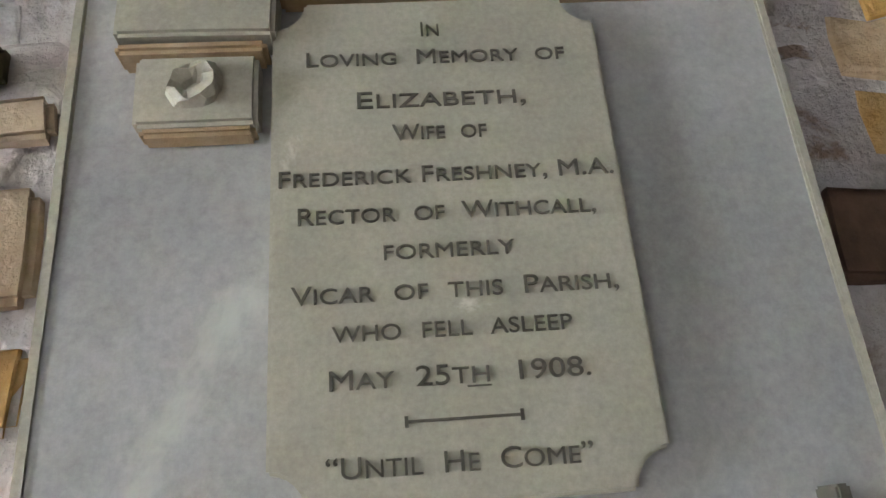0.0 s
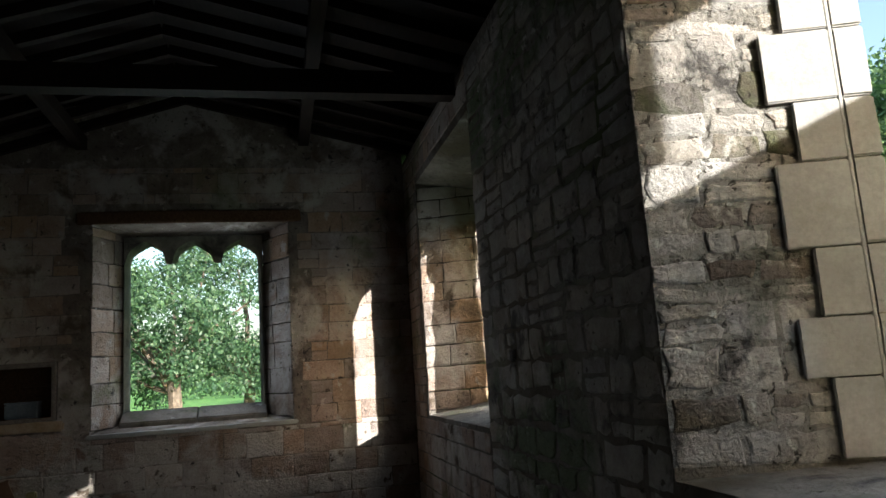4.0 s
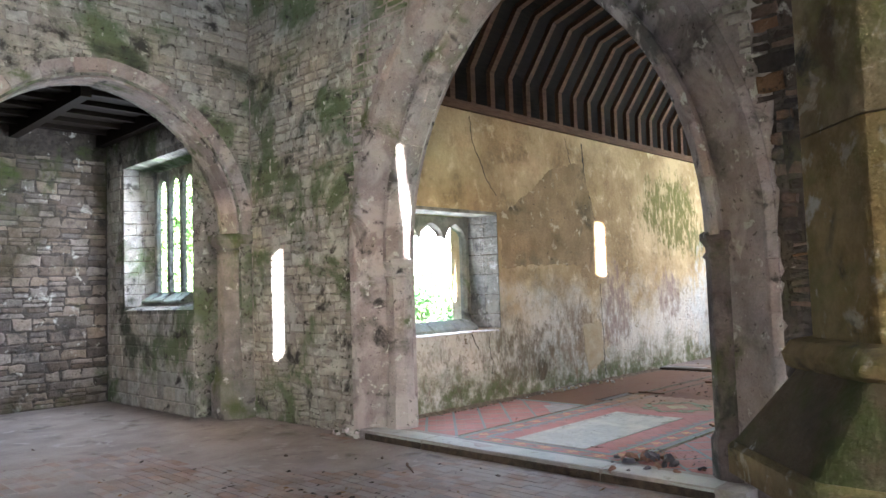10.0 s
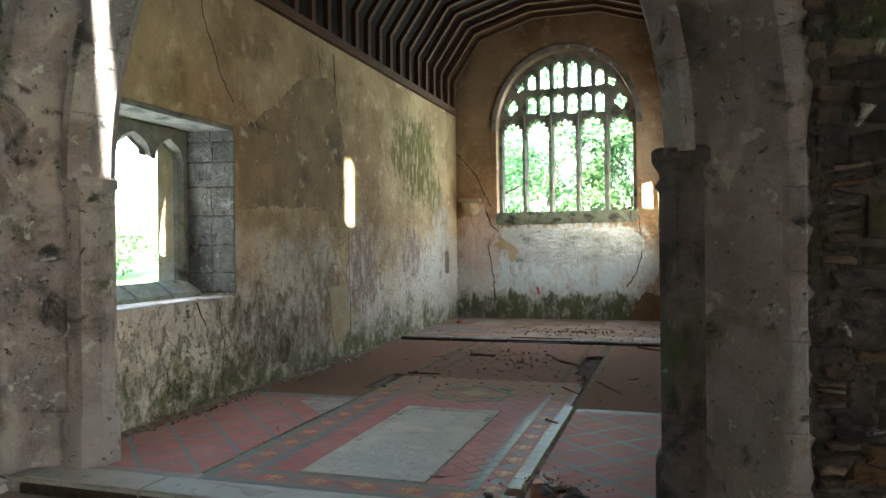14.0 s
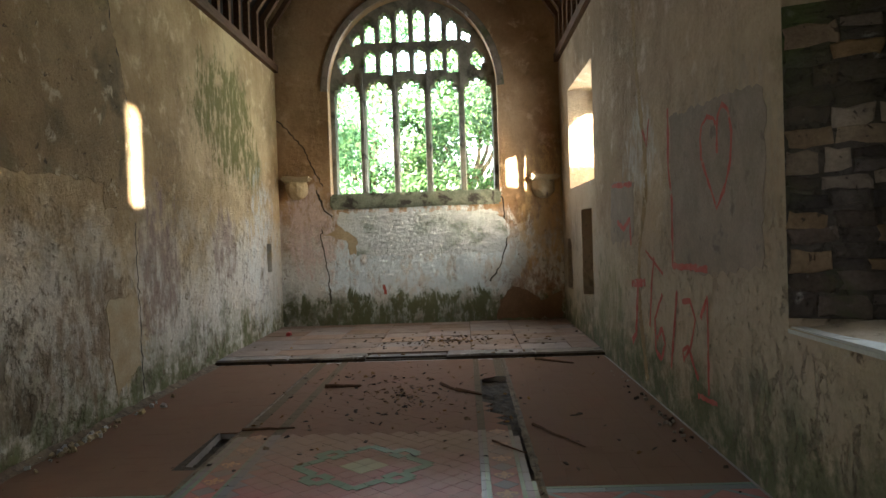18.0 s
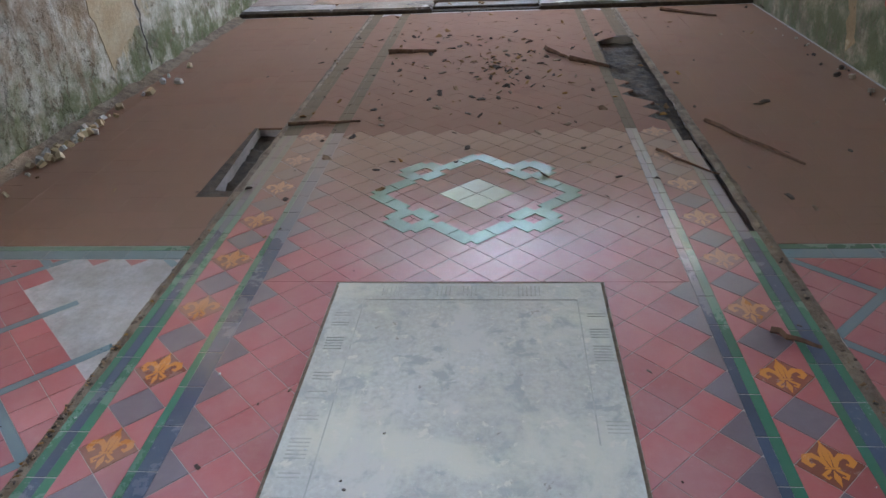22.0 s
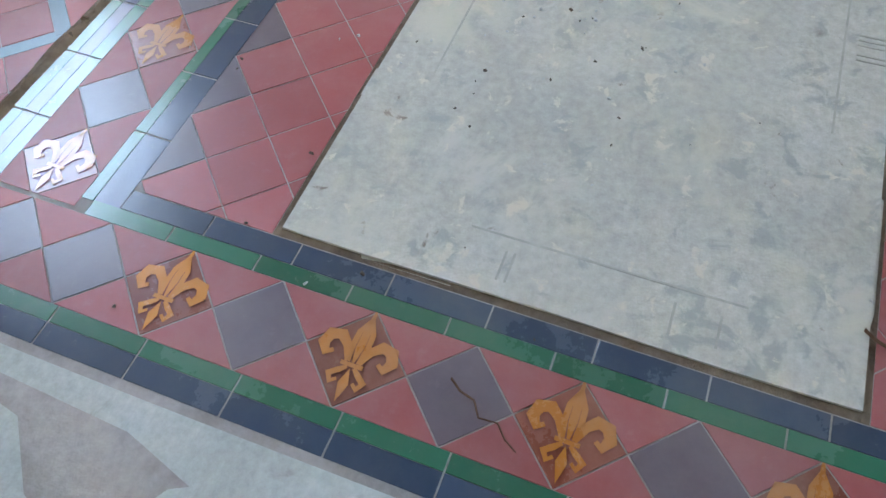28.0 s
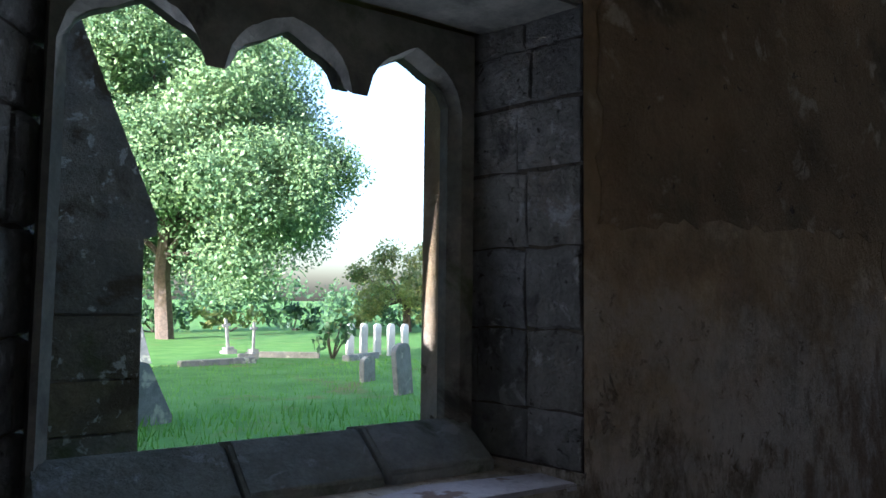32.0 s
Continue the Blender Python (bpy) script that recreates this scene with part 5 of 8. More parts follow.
tablet = thing("memorial_tablet", "grey marble wall memorial with cream inscribed plaque and chipped edges", "memorial", (0.07, AY, 2.2))


def keep_place(ob, parent):
    ob.parent = parent
    ob.matrix_parent_inverse = Matrix.Translation(parent.location).inverted()
    return ob


bm = bmesh.new()
prof = [(-0.412, 1.95), (0.545, 1.95), (0.545, 3.02), (0.35, 3.12), (-0.2, 3.12), (-0.412, 3.02)]
plate(bm, at_y(AY - 0.006, -1), prof, [], 0.0, 0.036)
bmesh.ops.bevel(bm, geom=[e for e in bm.edges if e.calc_face_angle(0) > 0.7], offset=0.006, segments=2, affect="EDGES")
keep_place(part("backing_slab", bm, M["marble"]), tablet)


def scooped(u0, u1, v0, v1, r, n=6):
    out = []
    for cu, cv, a0 in ((u0, v0, 90), (u1, v0, 180), (u1, v1, 270), (u0, v1, 0)):
        for i in range(n + 1):
            a = radians(a0 - 90 * i / n)
            out.append((cu + r * math.cos(a), cv + r * math.sin(a)))
    return out


bm = bmesh.new()
plate(bm, at_y(AY - 0.042, -1), scooped(-0.148, 0.286, 2.225, 2.88, 0.042), [], 0.0, 0.028)
bmesh.ops.bevel(bm, geom=[e for e in bm.edges if e.calc_face_angle(0) > 0.9], offset=0.004, segments=2, affect="EDGES")
plaque = keep_place(part("plaque", bm, M["plaque"], label="cream plaque with cut dark lettering"), tablet)
LINES = [("In", 0.049, 0.073, 2.818), ("Loving  Memory  of", -0.103, 0.238, 2.774), ("Elizabeth,", -0.039, 0.178, 2.708), ("Wife  of", 0.004, 0.123, 2.660),
         ("Frederick Freshney, M.A.", -0.137, 0.276, 2.600), ("Rector  of  Withcall,", -0.114, 0.246, 2.549), ("formerly", -0.014, 0.141, 2.500),
         ("Vicar  of  this  Parish,", -0.122, 0.258, 2.450), ("who  fell  asleep", -0.076, 0.197, 2.404), ("May  25th  1908.", -0.080, 0.210, 2.350),
         ("\u201cUntil  He  Come\u201d", -0.085, 0.200, 2.257)]
for text, a, b, v in LINES:
    cu = bpy.data.curves.new("inscription", "FONT")
    cu.body, cu.extrude, cu.size, cu.small_caps_scale = text, 0.0012, 0.04, 0.82
    for i in range(len(text)):
        cu.body_format[i].use_small_caps = True
    tmp = new("inscription", cu)
    bpy.context.view_layer.update()
    me = bpy.data.meshes.new_from_object(tmp.evaluated_get(bpy.context.evaluated_depsgraph_get()))
    bpy.data.objects.remove(tmp)
    xs_ = [q.co.x for q in me.vertices]
    k = (b - a) / (max(xs_) - min(xs_))
    tall = {"Elizabeth,": 1.1}.get(text, 1.0)
    for q in me.vertices:
        q.co = (a + (q.co.x - min(xs_)) * k, AY - 0.0715 - q.co.z, v + q.co.y * 0.80 * tall)
    bm = bmesh.new()
    bm.from_mesh(me)
    left = set(bm.verts)
    while left:
        todo, got = [next(iter(left))], set()
        while todo:
            q = todo.pop()
            if q not in got:
                got.add(q)
                todo += [e.other_vert(q) for e in q.link_edges]
        left -= got
        number = {q: i for i, q in enumerate(got)}
        one = bpy.data.meshes.new("letter")
        one.from_pydata([tuple(q.co) for q in number], [], [[number[q] for q in f.verts] for f in bm.faces if f.verts[0] in got])
        one.materials.append(M["ink"])
        ob = new("letter", one)
        ob.parent = plaque
    bm.free()
bm = bmesh.new()
for lo, hi in (((0.002, 2.3105), (0.128, 2.3135)), ((0.000, 2.306), (0.004, 2.318)), ((0.126, 2.306), (0.130, 2.318)), ((0.071, 2.3455), (0.098, 2.347))):
    box(bm, (lo[0], AY - 0.0725, lo[1]), (hi[0], AY - 0.069, hi[1]))
part("inscription_rule", bm, M["ink"], plaque)
M["quoin"] = stone("smooth_grey_quoin", (0.25, 0.24, 0.225), (0.33, 0.32, 0.30), 3.0, spread=0.08, bump=0.4, depth=0.008, stains=((SOOT, 5.0, 0.64, 0.74), ((0.20, 0.20, 0.15), 1.5, 0.55, 0.7)))
M["tan_stone"] = stone("tan_broken_stone", (0.36, 0.25, 0.14), (0.46, 0.36, 0.25), 8, spread=0, bump=0.5)
for lo, hi, jit, mt in (((-0.345, AY - 0.085, 2.795), (-0.152, AY - 0.03, 2.812), 0.003, "tan_stone"), ((-0.318, AY - 0.075, 2.690), (-0.162, AY - 0.03, 2.793), 0.006, "plaque"),
                        ((-0.345, AY - 0.09, 2.815), (-0.14, AY - 0.03, 2.93), 0.008, "plaque"), ((-0.14, AY - 0.075, 2.888), (0.56, AY - 0.03, 2.94), 0.006, "tan_stone"),
                        ((-0.31, AY - 0.07, 2.678), (-0.165, AY - 0.035, 2.692), 0.008, "tan_stone")):
    keep_place(part("broken_moulding", rough_box(lo, hi, 0.006, jit, cuts=2), M[mt]), tablet)
for u, v in ((0.455, 2.20), (-0.292, 2.198)):
    keep_place(part("iron_fixing", rough_box((u - 0.008, AY - 0.085, v - 0.014), (u + 0.008, AY - 0.03, v + 0.016), 0.003), M["ink"]), tablet)
bm = bmesh.new()
lathe(bm, [(0.034, 0.0), (0.033, 0.014), (0.024, 0.026), (0.012, 0.018), (0.006, 0.004)], 14)
for v_ in bm.verts:
    v_.co += 0.012 * noise.noise_vector(v_.co * 45.0)
bm.transform(Matrix.Translation((-0.243, AY - 0.073, 2.745)) @ Matrix.Rotation(radians(90), 4, "X"))
keep_place(part("broken_boss", bm, M["plaque"], label="chipped round stone boss"), tablet)

for u, w in ((-0.420, 0.016), (0.537, 0.014)):
    bm = rough_box((u, AY - 0.046, 1.95), (u + w, AY - 0.004, 3.02), 0.004, 0.004, cuts=6)
    keep_place(part("chipped_edge", bm, M["plaque"], label="pale chipped slab edge"), tablet)
# ---- chancel floor: ledger slab, borders, tiles
SLAB = (-11.69, -9.545, -8.932, -8.016)
slab = thing("ledger_slab", "pale worn stone ledger slab with a faint cut border inscription", "slab", (-10.6, -8.47, FL))
bm = rough_box((SLAB[0], SLAB[2], FL - 0.05), (SLAB[1], SLAB[3], FL + 0.004), 0.006, 0.004, cuts=5)
keep_place(part("slab_stone", bm, M["slab"]), slab)
M["worn_cut"] = stone("worn_cut_letters", (0.30, 0.285, 0.24), (0.37, 0.35, 0.295), 9, spread=0, bump=0.1)
bm = bmesh.new()
rnd = random.Random(12)
TOP = FL + 0.0048
for u0, v0, u1, v1 in ((-9.66, -8.82, -9.66, -8.11), (-11.58, -8.82, -11.58, -8.11)):
    box(bm, (u0 - 0.002, v0, TOP - 0.004), (u0 + 0.002, v1, TOP))
for v in (-8.82, -8.11):
    box(bm, (-11.58, v - 0.002, TOP - 0.004), (-9.66, v + 0.002, TOP))
def black_letters(a, b, fixed, axis):
    t = a
    while t < b:
        n_ = rnd.randint(2, 6)
        if rnd.random() < 0.75:
            for k in range(n_):
                p = t + 0.014 * k
                lo, hi = fixed - 0.028, fixed + 0.028
                if rnd.random() < 0.8:
                    if axis == "y":
                        box(bm, (lo, p, TOP - 0.004), (hi, p + 0.004, TOP))
                    else:
                        box(bm, (p, lo, TOP - 0.004), (p + 0.004, hi, TOP))
        t += 0.014 * n_ + rnd.uniform(0.02, 0.07)
black_letters(-8.80, -8.15, -9.605, "y")
black_letters(-8.78, -8.20, -11.635, "y")
black_letters(-11.5, -9.75, -8.058, "x")
black_letters(-11.5, -9.75, -8.875, "x")
keep_place(part("border_inscription", bm, M["worn_cut"]), slab)


def clip_poly(poly, box4):
    x0, x1, y0, y1 = box4
    for axis, lim, sign in ((0, x0, 1), (0, x1, -1), (1, y0, 1), (1, y1, -1)):
        out = []
        for a, b in zip(poly, poly[1:] + poly[:1]):
            ia, ib = sign * (a[axis] - lim) >= 0, sign * (b[axis] - lim) >= 0
            if ia:
                out.append(a)
            if ia != ib:
                t = (lim - a[axis]) / (b[axis] - a[axis])
                out.append((a[0] + t * (b[0] - a[0]), a[1] + t * (b[1] - a[1])))
        poly = out
        if len(poly) < 3:
            return []
    return poly


def area(poly):
    return abs(sum(a[0] * b[1] - b[0] * a[1] for a, b in zip(poly, poly[1:] + poly[:1]))) / 2


TILE_MESH = {}
LOOSE = {}


def tile(poly, mat, single=True, name="tile", lift=0.0):
    """One floor tile as a bevelled prism. Alike tiles share a mesh."""
    if area(poly) < 0.0004:
        return
    c = (sum(p[0] for p in poly) / len(poly), sum(p[1] for p in poly) / len(poly))
    if inside(c, TRENCH) or inside(c, GAP):
        return
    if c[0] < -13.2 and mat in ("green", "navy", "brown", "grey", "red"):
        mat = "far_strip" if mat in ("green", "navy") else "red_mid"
        single = False
    key = (mat, tuple((round(p[0] - c[0], 3), round(p[1] - c[1], 3)) for p in poly))

    def shape(at):
        n = len(poly)
        rr = []
        tight = 0.25 if mat in ("red_far", "red_mid") else 1.0
        for z, g in ((-0.012, 0.0011), (-0.0004, 0.0011), (0.0, 0.0016)):
            ring = []
            for p in poly:
                d = Vector((p[0] - c[0], p[1] - c[1]))
                d = d * max(0.0, 1 - g * tight / max(d.length * 0.7, 0.004))
                ring.append((at[0] + d.x, at[1] + d.y, at[2] + z))
            rr += ring
        fs = [list(range(2 * n, 3 * n))]
        for k in (0, 1):
            fs += [[k * n + i, k * n + (i + 1) % n, (k + 1) * n + (i + 1) % n, (k + 1) * n + i] for i in range(n)]
        return rr, fs

    z = FL + lift + 0.0005 * noise.noise((c[0] * 1.3, c[1] * 1.3, 0)) + random.Random(key[0] + str(c)).uniform(-0.0003, 0.0003)
    if single:
        if key not in TILE_MESH:
            me = bpy.data.meshes.new(name)
            v, f = shape((0, 0, 0))
            me.from_pydata(v, [], f)
            me.materials.append(M[mat])
            TILE_MESH[key] = me
        ob = new(name, TILE_MESH[key])
        ob.parent = floor_c
        ob.location = (c[0], c[1], z)
        return ob
    v, f = shape((c[0], c[1], z))
    vs_, fs_ = LOOSE.setdefault(mat, ([], []))
    base = len(vs_)
    vs_ += v
    fs_ += [[base + i for i in q] for q in f]


D = 0.0823  # half a tile's diagonal
BL, BR = (-9.545, -9.519, -9.488, -9.458, -9.288, -9.264, -9.210), (-7.395, -7.421, -7.464, -7.490, -7.660, -7.691, -7.720)
FRONT = (-9.535, -9.494, -9.463, -9.301, -9.272, -9.232)
NEAR = -12.0
BACK = -16.4


def diamond(x, y, d=D):
    return [(x - d, y), (x, y - d), (x + d, y), (x, y + d)]


for ys in (BL, BR):
    lo = lambda a, b: (min(a, b), max(a, b))
    for k, mat in ((0, "green"), (1, "navy"), (2, "green"), (4, "green"), (5, "navy")):
        y0, y1 = lo(ys[k], ys[k + 1])
        x = (-9.30 if k < 3 else -9.49)
        while x > BACK:
            step = 0.163
            tile(rect(x - step, x, y0, y1), mat, x > NEAR - 0.4)
            x -= step
    y0, y1 = lo(ys[3], ys[4])
    yc = (y0 + y1) / 2
    x = -11.195 + 0.330 * 5
    while x > BACK:
        for dx, mat in ((0.0, "brown"), (-0.165, "grey")):
            tile(clip_poly(diamond(x + dx, yc, 0.0825), (BACK, -9.47, y0, y1)), mat, x > NEAR - 0.8)
        for dx in (0.0825, -0.0825):
            for s in (-1, 1):
                tile(clip_poly(diamond(x + dx, yc + s * 0.0825, 0.0825), (BACK, -9.47, y0, y1)), "red", x > NEAR - 0.4)
        x -= 0.330
# the border across the front
for a, b, mat in ((FRONT[0], FRONT[1], "navy"), (FRONT[1], FRONT[2], "green"), (FRONT[3], FRONT[4], "green"), (FRONT[4], FRONT[5], "navy")):
    y = BL[6] if a == FRONT[0] else (BL[5] if a == FRONT[1] else BL[1])
    end = BR[6] if a == FRONT[0] else (BR[5] if a == FRONT[1] else BR[1])
    while y < end - 0.01:
        tile(rect(a, b, y, min(end, y + 0.1645)), mat)
        y += 0.1645
y = -8.389 - 0.326 * 4
while y < -7.3:
    xc = (FRONT[2] + FRONT[3]) / 2
    lim = (FRONT[2], FRONT[3], BL[3], BR[3])
    for dy, mat in ((0.0, "brown"), (0.163, "grey")):
        tile(clip_poly(diamond(xc, y + dy, 0.081), lim), "grey" if y + dy < -9.3 else mat)
    for dy in (-0.0815, 0.0815):
        for s in (-1, 1):
            tile(clip_poly(diamond(xc + s * 0.0815, y + dy, 0.081), lim), "red")
    y += 0.326
# the field between the borders, on the diagonal
MED = (-12.434, -8.478)
for x0, y0, way in ((-10.956, BL[6], 1), (-10.808, -7.725, -1)):
    for i in range(-70, 24):
        for j in range(-1, 20):
            if (i + j) % 2:
                continue
            x, y = x0 + D * i, y0 + way * D * j
            cell = diamond(x, y)
            if way > 0:
                pieces = [clip_poly(cell, (SLAB[0] - 0.010, -9.536, BL[6], SLAB[2] - 0.006)), clip_poly(cell, (BACK, SLAB[0] - 0.010, BL[6], BR[6]))]
            else:
                pieces = [clip_poly(cell, (SLAB[0] - 0.010, -9.536, SLAB[3] + 0.006, BR[6]))]
            for poly in pieces:
                if not poly:
                    continue
                c = (sum(p[0] for p in poly) / len(poly), sum(p[1] for p in poly) / len(poly))
                dx, dy = abs(c[0] - MED[0]), abs(c[1] - MED[1])
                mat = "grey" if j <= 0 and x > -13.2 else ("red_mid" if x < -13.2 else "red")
                if dx + dy < 0.17:
                    mat = "cream"
                elif abs(dx - 0.2525) < 0.05 and abs(dy - 0.2525) < 0.05:
                    mat = "yellow" if c[0] > MED[0] else "cream"
                tile(poly, mat, x > -12.0 or mat in ("cream", "yellow"))
def strip(a, b, w, mat, lift=0.002, single=True, cut=0.12):
    a, b = Vector((*a, 0)), Vector((*b, 0))
    d = b - a
    n = max(1, round(d.length / cut))
    side = Vector((-d.y, d.x, 0)).normalized() * w / 2
    for k in range(n):
        p, q = a + d * k / n, a + d * (k + 1) / n
        tile([(p + side).xy[:], (q + side).xy[:], (q - side).xy[:], (p - side).xy[:]], mat, single, "tile", lift)
for sx in (-1, 1):
    for sy in (-1, 1):
        put = lambda u, v: (MED[0] + sx * u, MED[1] + sy * v)
        for a, b in (((0.0, 0.44), (0.15, 0.29)), ((0.29, 0.15), (0.44, 0.0)), ((0.163, 0.262), (0.245, 0.344)), ((0.245, 0.344), (0.344, 0.245)), ((0.344, 0.245), (0.262, 0.163)), ((0.163, 0.245), (0.245, 0.163))):
            strip(put(*a), put(*b), 0.07, "glaze_green")
# side panels near the arch, cells of nine tiles between blue strips on the diagonal
PATCH = [(-11.86, -9.56), (-11.86, -10.12), (-11.62, -10.0), (-11.35, -9.72), (-11.2, -9.56)]
for lo_y, hi_y, ox, oy in ((NY + 0.03, BL[0] - 0.03, -9.578, -9.826), (BR[0] + 0.045, SY - 0.02, -9.642, -7.12)):
    lim = (-11.86, -9.32, lo_y, hi_y)
    s = 0.2482
    for i in range(-10, 12):
        for j in range(-8, 9):
            if (i + j) % 2:
                continue
            cx, cyy = ox - s * (i + 1), oy + s * j
            e1, e2 = Vector((0.7071, 0.7071)), Vector((0.7071, -0.7071))
            c0 = Vector((cx, cyy))
            for a in (-1, 0, 1):
                for b in (-1, 0, 1):
                    q = c0 + e1 * a * 0.1063 + e2 * b * 0.1063
                    poly = clip_poly([tuple(q + e1 * u * 0.05315 + e2 * v * 0.05315) for u, v in ((-1, -1), (1, -1), (1, 1), (-1, 1))], lim)
                    if poly and not inside((q.x, q.y), PATCH):
                        tile(poly, "red", q.y < -9.0)
            for e, f_ in ((e1, e2), (e2, e1)):
                q = c0 + f_ * 0.1755
                poly = clip_poly([tuple(q + e * u * 0.1755 + f_ * v * 0.016) for u, v in ((-1, -1), (1, -1), (1, 1), (-1, 1))], lim)
                if poly and not inside((q.x, q.y), PATCH):
                    tile(poly, "strip")
    for y0, y1 in ((lo_y, hi_y),):
        y = y0
        while y < y1:
            tile(rect(-11.93, -11.865, y, min(y1, y + 0.165)), "strip")
            tile(rect(-11.965, -11.932, y, min(y1, y + 0.165)), "green")
            y += 0.165
    x = -11.97
    while x > BACK:
        y = lo_y
        while y < hi_y:
            cc = (x - 0.076, y + 0.076)
            if not inside(cc, GAP) and not inside(cc, TRENCH):
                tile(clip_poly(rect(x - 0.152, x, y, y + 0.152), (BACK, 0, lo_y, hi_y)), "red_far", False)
            y += 0.152
        x -= 0.152
# dirt lodged along the outer edges of the borders
for y0, y1, seed in ((BL[0] - 0.034, BL[0] + 0.003, 1), (BR[0] - 0.003, BR[0] + 0.05, 2)):
    bm = bmesh.new()
    x, prev, n = -9.33, None, 0
    while x > BACK:
        e0, e1 = 0.012 * noise.noise((x * 7, seed, 0)), 0.012 * noise.noise((x * 7, seed, 5))
        row = [bm.verts.new((x, y0 + e0, FL - 0.001)), bm.verts.new((x, (y0 + y1) / 2, FL + 0.006 + 0.006 * noise.noise((x * 13, seed, 9)))), bm.verts.new((x, y1 + e1, FL - 0.001))]
        if prev:
            bm.faces.new((prev[0], prev[1], row[1], row[0]))
            bm.faces.new((prev[1], prev[2], row[2], row[1]))
        prev = row
        x -= 0.04
    part("lodged_dirt", bm, M["drift"], floor_c)
bm = bmesh.new()
prev = None
for k in range(90):
    x = -9.7 - 0.075 * k
    w = 0.08 + 0.05 * noise.noise((x * 1.7, 3, 0)) + 0.03 * noise.noise((x * 9, 1, 0))
    row = [bm.verts.new((x, NY + 0.002, FL + 0.035 + 0.02 * noise.noise((x * 5, 2, 2)))), bm.verts.new((x, NY + w * 0.5, FL + 0.012 + 0.008 * noise.noise((x * 8, 7, 2)))), bm.verts.new((x, NY + w, FL - 0.001))]
    if prev:
        bm.faces.new((prev[0], prev[1], row[1], row[0]))
        bm.faces.new((prev[1], prev[2], row[2], row[1]))
    prev = row
part("lodged_dirt", bm, M["drift"], floor_c, "drift of dirt and crumbs along the wall foot")
part("bare_bedding", plate(bmesh.new(), lambda u, v, d: (u, v, FL - 0.0004 - d), PATCH, [], 0.0, 0.02), M["bed"], floor_c, "pale mortar bed where tiles are missing")
for hole, r in ((GAP, rect(-13.58, -12.3, -9.80, -9.535)), (TRENCH, rect(-15.45, -11.9, -7.76, -7.28))):
    part("lodged_dirt", plate(bmesh.new(), lambda u, v, d: (u, v, FL - 0.0006 - d), r, [hole], 0.0, 0.0004), M["dirt"], floor_c)
# Thin dark ring marks the joint between slab and tiles.
bm = plate(bmesh.new(), lambda u, v, d: (u, v, FL - 0.0007 - d), rect(SLAB[0] - 0.010, SLAB[1] + 0.008, SLAB[2] - 0.006, SLAB[3] + 0.006), [rect(SLAB[0] + 0.01, SLAB[1] - 0.01, SLAB[2] + 0.01, SLAB[3] - 0.01)], 0.0, 0.0004)
part("lodged_dirt", bm, M["drift"], floor_c, "dark joint strip round the slab")
# sanctuary paving and its broken kerb
rnd = random.Random(5)
y = NY
while y < SY - 0.05:
    w = min(rnd.uniform(0.5, 1.1), SY - y)
    gone = -9.35 < y + w / 2 < -8.0
    bm = rough_box((-16.75, y + 0.004, FL - 0.01), (-16.45 - (0.12 if gone else 0.0), y + w - 0.004, SAN - (0.02 if gone else 0.0)), 0.012, 0.012, cuts=2)
    part("kerb_stone", bm, M["dressed"], floor_c)
    # Thin dark strip paints the kerb's shadow line and the debris in it.
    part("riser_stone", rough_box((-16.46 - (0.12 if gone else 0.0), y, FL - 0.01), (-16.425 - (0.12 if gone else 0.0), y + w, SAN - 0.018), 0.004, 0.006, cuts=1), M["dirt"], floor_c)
    y += w
x = -16.752
while x > EX + 0.02:
    y = NY
    d = min(0.46, x - EX)
    while y < SY - 0.02:
        w = min(0.62, SY - y)
        vs_, fs_ = LOOSE.setdefault("slab_far", ([], []))
        b0 = len(vs_)
        j = rnd.uniform(-0.004, 0.002)
        vs_ += [(x - d + 0.004, y + 0.004, SAN + j), (x - 0.004, y + 0.004, SAN + j), (x - 0.004, y + w - 0.004, SAN + j), (x - d + 0.004, y + w - 0.004, SAN + j)]
        vs_ += [(a, b, SAN - 0.045) for a, b, _ in vs_[-4:]]
        fs_ += [[b0, b0 + 1, b0 + 2, b0 + 3]] + [[b0 + k, b0 + (k + 1) % 4, b0 + 4 + (k + 1) % 4, b0 + 4 + k] for k in range(4)]
        y += w
    x -= d
M["slab_far"] = stone("sanctuary_paving", (0.21, 0.145, 0.11), (0.28, 0.21, 0.165), 3, spread=0.15, island=True, bump=0.3, depth=0.006, stains=(((0.16, 0.12, 0.08), 4.0, 0.58, 0.7),))
for mat, (v, f) in LOOSE.items():
    me = bpy.data.meshes.new("tiles")
    me.from_pydata(v, [], f)
    me.materials.append(M[mat])
    ob = new("tiles", me)
    ob.parent = floor_c
    ob["kind"] = "stuff"
# chancel step at the arch
y = -10.72
for w in (0.98, 2.3, 1.05):
    bm = rough_box((-9.23, y + 0.004, -0.02), (-8.93, y + w - 0.004, FL + 0.002), 0.014, 0.01, cuts=2)
    part("kerb_stone", bm, M["concrete"], floor_c)
    # Added dark strip makes the step's front darker than its top.
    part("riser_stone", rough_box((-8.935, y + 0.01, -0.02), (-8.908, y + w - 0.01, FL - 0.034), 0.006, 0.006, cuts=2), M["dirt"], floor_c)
    y += w


